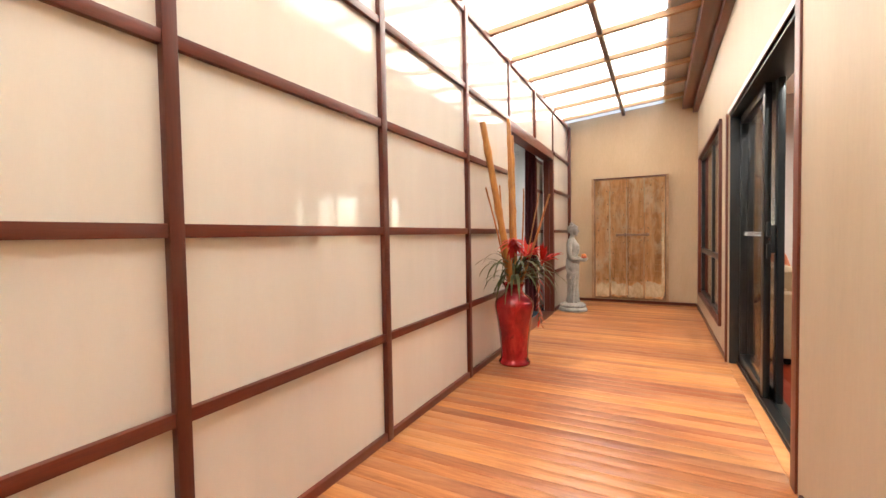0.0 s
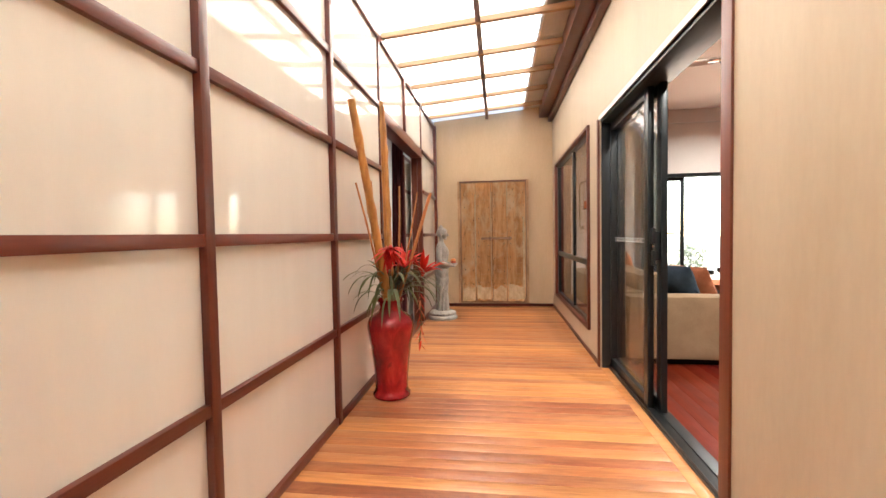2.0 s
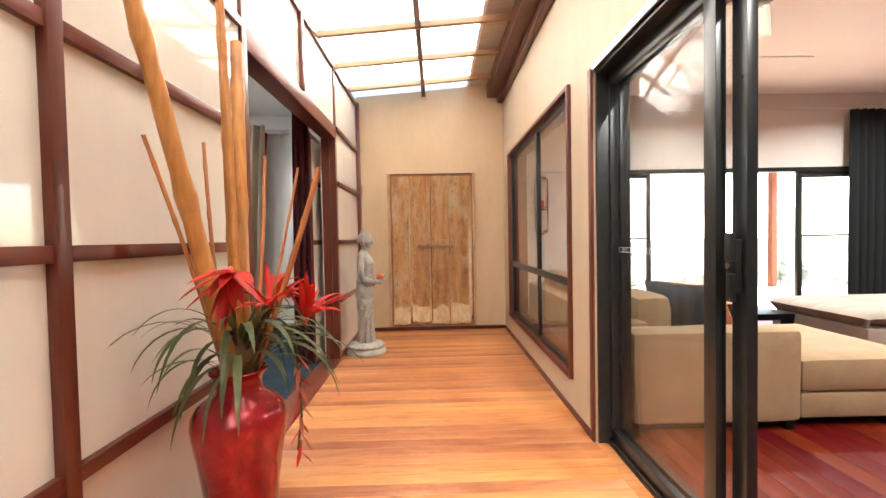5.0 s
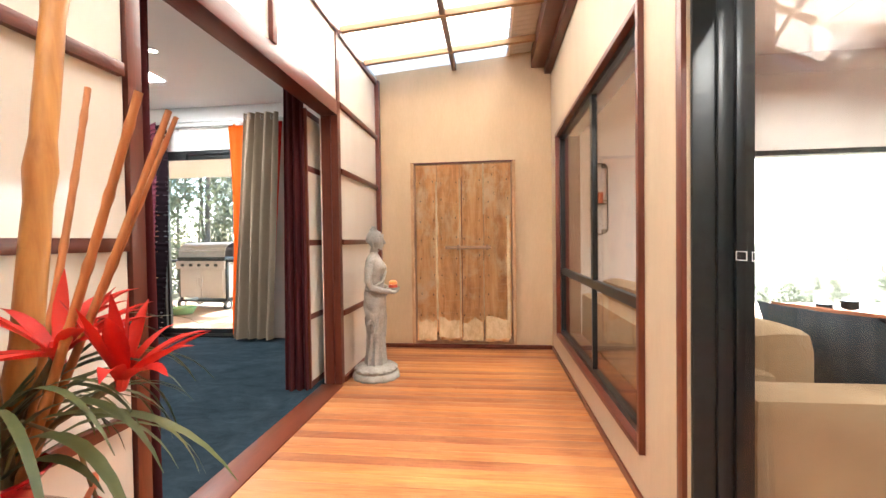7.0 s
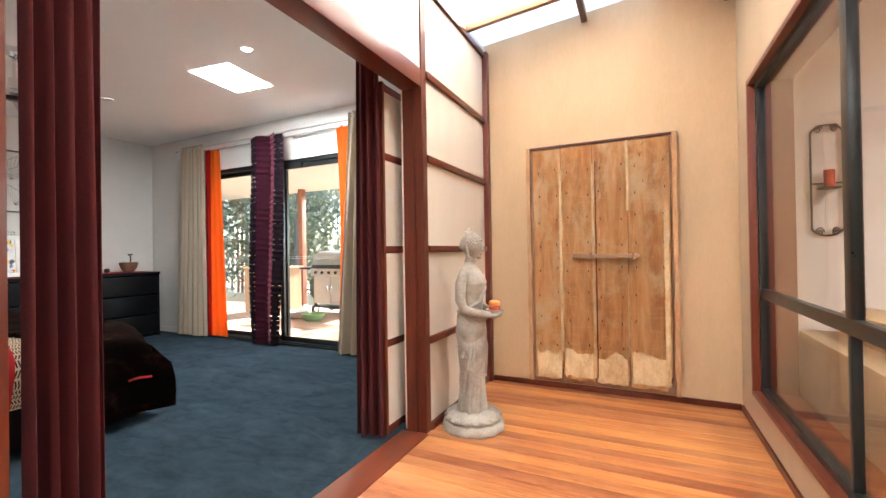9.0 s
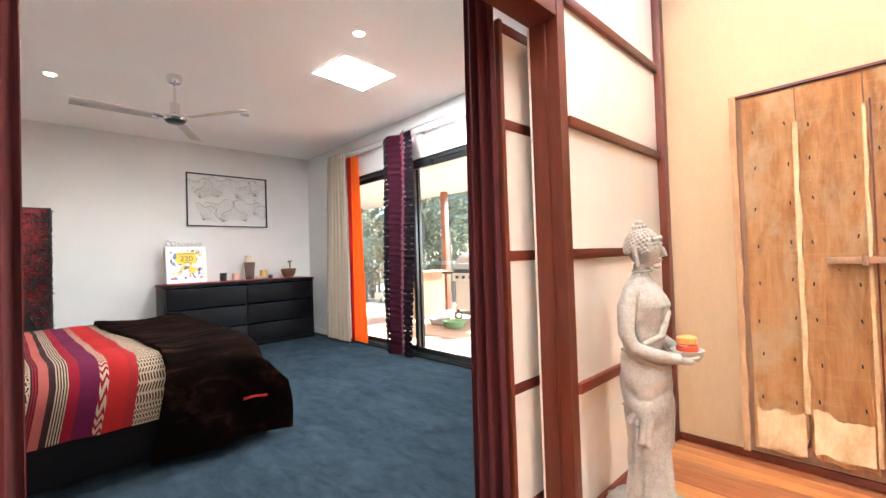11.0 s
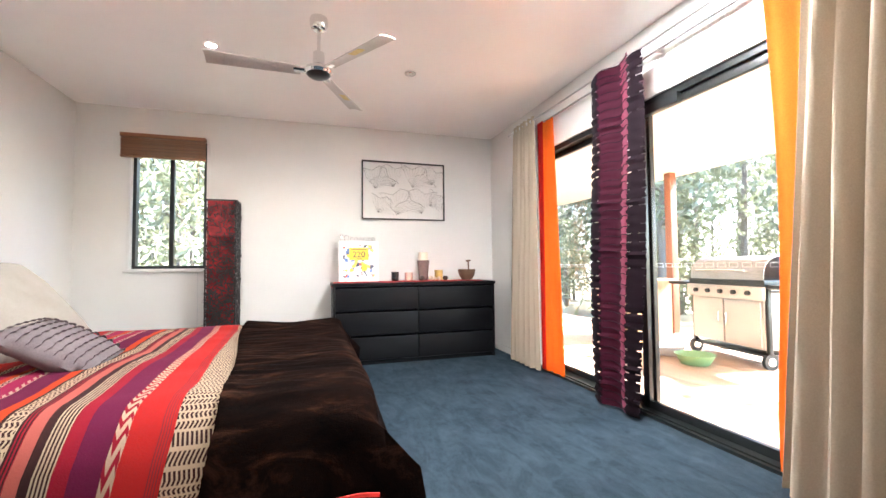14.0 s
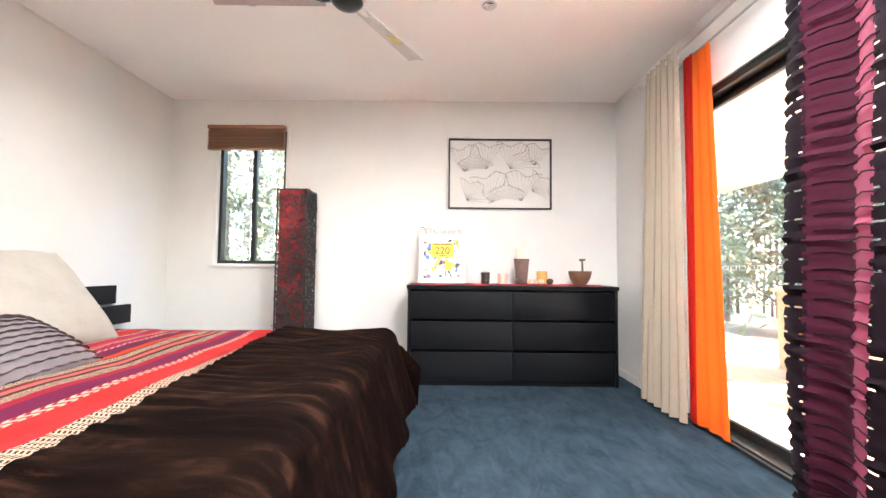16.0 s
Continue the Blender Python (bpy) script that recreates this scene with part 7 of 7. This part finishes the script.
M_LEAF = foliage("eucalypt_leaf", (0.095, 0.105, 0.058), (0.20, 0.205, 0.125))
M_BARK = surface("pale_bark", (0.09, 0.07, 0.055), (0.20, 0.165, 0.13), 0.9, 3, 40, (1, 1, 0.3), 0.4)


def tree(seed, height, crown, low, leaves, at):
    """Tapered trunk with limbs; clumps of leaf blades at the limb ends."""
    r = random.Random(seed)
    t = thing("tree", (0, 0, 0), "slender bush tree with pale trunk and sparse crown", "tree", "bush trees round the house")
    bm, tips = bmesh.new(), []
    pts = [Vector((0.25 * height * 0.05 * noise.noise((seed, k * 0.6, 0)) * k, 0.25 * height * 0.05 * noise.noise((seed, 9, k * 0.6)) * k, height * k / 8)) for k in range(9)]
    r0 = height * 0.014 + 0.05
    add_tube(bm, pts, [r0 * (1 - 0.1 * k) for k in range(9)], 9)
    for k in range(13):
        f = low + (0.98 - low) * k / 12
        p = pts[int(f * 8)].lerp(pts[min(8, int(f * 8) + 1)], f * 8 - int(f * 8))
        a = k * 2.4 + r.uniform(-.4, .4)
        ln = crown * r.uniform(0.55, 1.0) * (1.1 - 0.5 * f)
        q = p + Vector((math.cos(a) * ln, math.sin(a) * ln, ln * r.uniform(0.3, 0.9)))
        m = p.lerp(q, 0.5) + Vector((0, 0, -0.08 * ln))
        add_tube(bm, [p, m, q], [r0 * 0.32, r0 * 0.2, r0 * 0.07], 5, False)
        tips += [q, m.lerp(q, 0.5), q + Vector((r.uniform(-.3, .3), r.uniform(-.3, .3), r.uniform(0, .4))) * crown * 0.5]
    part("trunk", bm, M_BARK, t)
    verts, faces = [], []
    for k in range(leaves):
        c = tips[r.randrange(len(tips))]
        sp = crown * 0.22
        c = c + Vector((r.gauss(0, sp), r.gauss(0, sp), r.gauss(0, sp * 0.7)))
        u = Vector((r.uniform(-1, 1), r.uniform(-1, 1), r.uniform(-1.2, 0.3))).normalized()
        w = u.cross(Vector((r.uniform(-1, 1), r.uniform(-1, 1), r.uniform(-1, 1)))).normalized()
        ln, wd = r.uniform(0.10, 0.24) * (0.5 + height / 14), r.uniform(0.025, 0.06) * (0.5 + height / 14)
        i = len(verts)
        verts += [c - u * ln, c - w * wd, c + u * ln, c + w * wd]
        faces.append((i, i + 1, i + 2, i + 3))
    me = bpy.data.meshes.new("crown")
    me.from_pydata(verts, [], faces)
    me.materials.append(M_LEAF)
    o = new("crown", me)
    o.parent = t
    t.matrix_basis = at
    return t


def spot(x, y, rot, s):
    return pose(x, y, ground_z(x, y) - 0.1, 0, 0, rot) @ Matrix.Diagonal((s, s, s, 1))


kinds = [tree(31, 11, 2.6, 0.35, 2600, spot(-13, 17, 0, 1)), tree(32, 14, 2.8, 0.5, 2400, spot(-9, 21, 0, 1)), tree(33, 7, 2.4, 0.12, 3000, spot(-17, 14, 0, 1))]
rng = random.Random(77)
places = []
for k in range(34):      # bush beyond the bedroom deck
    places.append((rng.uniform(-44, 2), rng.uniform(17, 46)))
for k in range(20):      # bush beyond the back window
    places.append((rng.uniform(-34, -11), rng.uniform(-14, 9)))
for k in range(44):      # the falling slope beyond the living room
    places.append((rng.uniform(4, 90), rng.uniform(34, 100)))
for i, (x, y) in enumerate(places):
    src = kinds[i % 3]
    s = rng.uniform(0.75, 1.25) * (0.55 if x > 3 else 1.0)
    copy_thing(src, spot(x, y, rng.uniform(0, 360), s)).scale = (s, s, s)


def far_woods(label, x0, x1, y0, y1, tall, clumps, seed):
    """Distant bush: many slim stems and loose clumps of leaf blades in one sheet of stuff."""
    r = random.Random(seed)
    verts, faces = [], []
    for k in range(clumps):
        x, y = r.uniform(x0, x1), r.uniform(y0, y1)
        c0 = Vector((x, y, ground_z(x, y) + tall * r.random() ** 0.8))
        sp = r.uniform(0.5, 1.3)
        for j in range(120):
            c = c0 + Vector((r.gauss(0, sp), r.gauss(0, sp), r.gauss(0, sp * 0.7)))
            u = Vector((r.uniform(-1, 1), r.uniform(-1, 1), r.uniform(-1.2, 0.3))).normalized()
            w = u.cross(Vector((r.uniform(-1, 1), r.uniform(-1, 1), r.uniform(-1, 1)))).normalized()
            ln, wd = r.uniform(0.14, 0.32), r.uniform(0.04, 0.09)
            i = len(verts)
            verts += [c - u * ln, c - w * wd, c + u * ln, c + w * wd]
            faces.append((i, i + 1, i + 2, i + 3))
    me = bpy.data.meshes.new("far_woods")
    me.from_pydata(verts, [], faces)
    me.materials.append(M_LEAF)
    woods = tagged(new("far_woods", me), label, "woods", "", "stuff")
    bm = bmesh.new()
    for k in range(clumps // 5):
        x, y = r.uniform(x0, x1), r.uniform(y0, y1)
        g, h, lean = ground_z(x, y) - 0.3, tall * r.uniform(0.7, 1.2), r.uniform(-0.06, 0.06)
        add_tube(bm, [(x, y, g), (x + lean * h * 0.5, y, g + h * 0.5), (x + lean * h * 1.3, y, g + h)], [0.16, 0.12, 0.04], 6, False)
    tagged(part("stems", bm, M_BARK, woods, "slim pale stems"), kind="stuff")


far_woods("pale green eucalypt bush beyond the deck", -48, 4, 21, 46, 15.0, 520, 91)
far_woods("pale green bush beyond the back window", -34, -15, -8, 15, 12.0, 200, 92)

# ---- floorboards and deck boards ----
rng = random.Random(5)
bw = 0.0835
board = mesh_of("floorboard", box(-(XR - XL) / 2 + 0.004, (XR - XL) / 2 - 0.002, -bw / 2 + 0.0005, bw / 2 - 0.0005, -0.020, 0.0, 0.0008), M_FLOOR, 30)
y = YE - bw / 2
while y > YS + bw / 2:
    piece("floorboard", board, floor_corridor, ((XL + XR) / 2, y, rng.uniform(-0.0006, 0.0004)), rng.choice((0, 180)))
    y -= bw
bw = 0.118
lboard = mesh_of("living_floorboard", box(-bw / 2 + 0.0008, bw / 2 - 0.0008, -(LN - YS) / 2, (LN - YS) / 2, -0.020, 0.0, 0.0008), M_LFLOOR, 30)
x = 0.66 + bw / 2
while x < LE:
    piece("floorboard", lboard, floor_living, (x, (LN + YS) / 2, rng.uniform(-0.0006, 0.0004)), rng.choice((0, 180)))
    x += bw
bw = 0.142
dboard = mesh_of("deck_board", box(-10.0, 9.5, -bw / 2 + 0.002, bw / 2 - 0.002, -0.03, 0.0, 0.003), M_DECK, 30)
y = DECK0 + bw / 2
while y < DECK1:
    piece("deck_board", dboard, deck, (0, y, DZ - 0.001 + rng.uniform(-0.001, 0.001)))
    y += bw
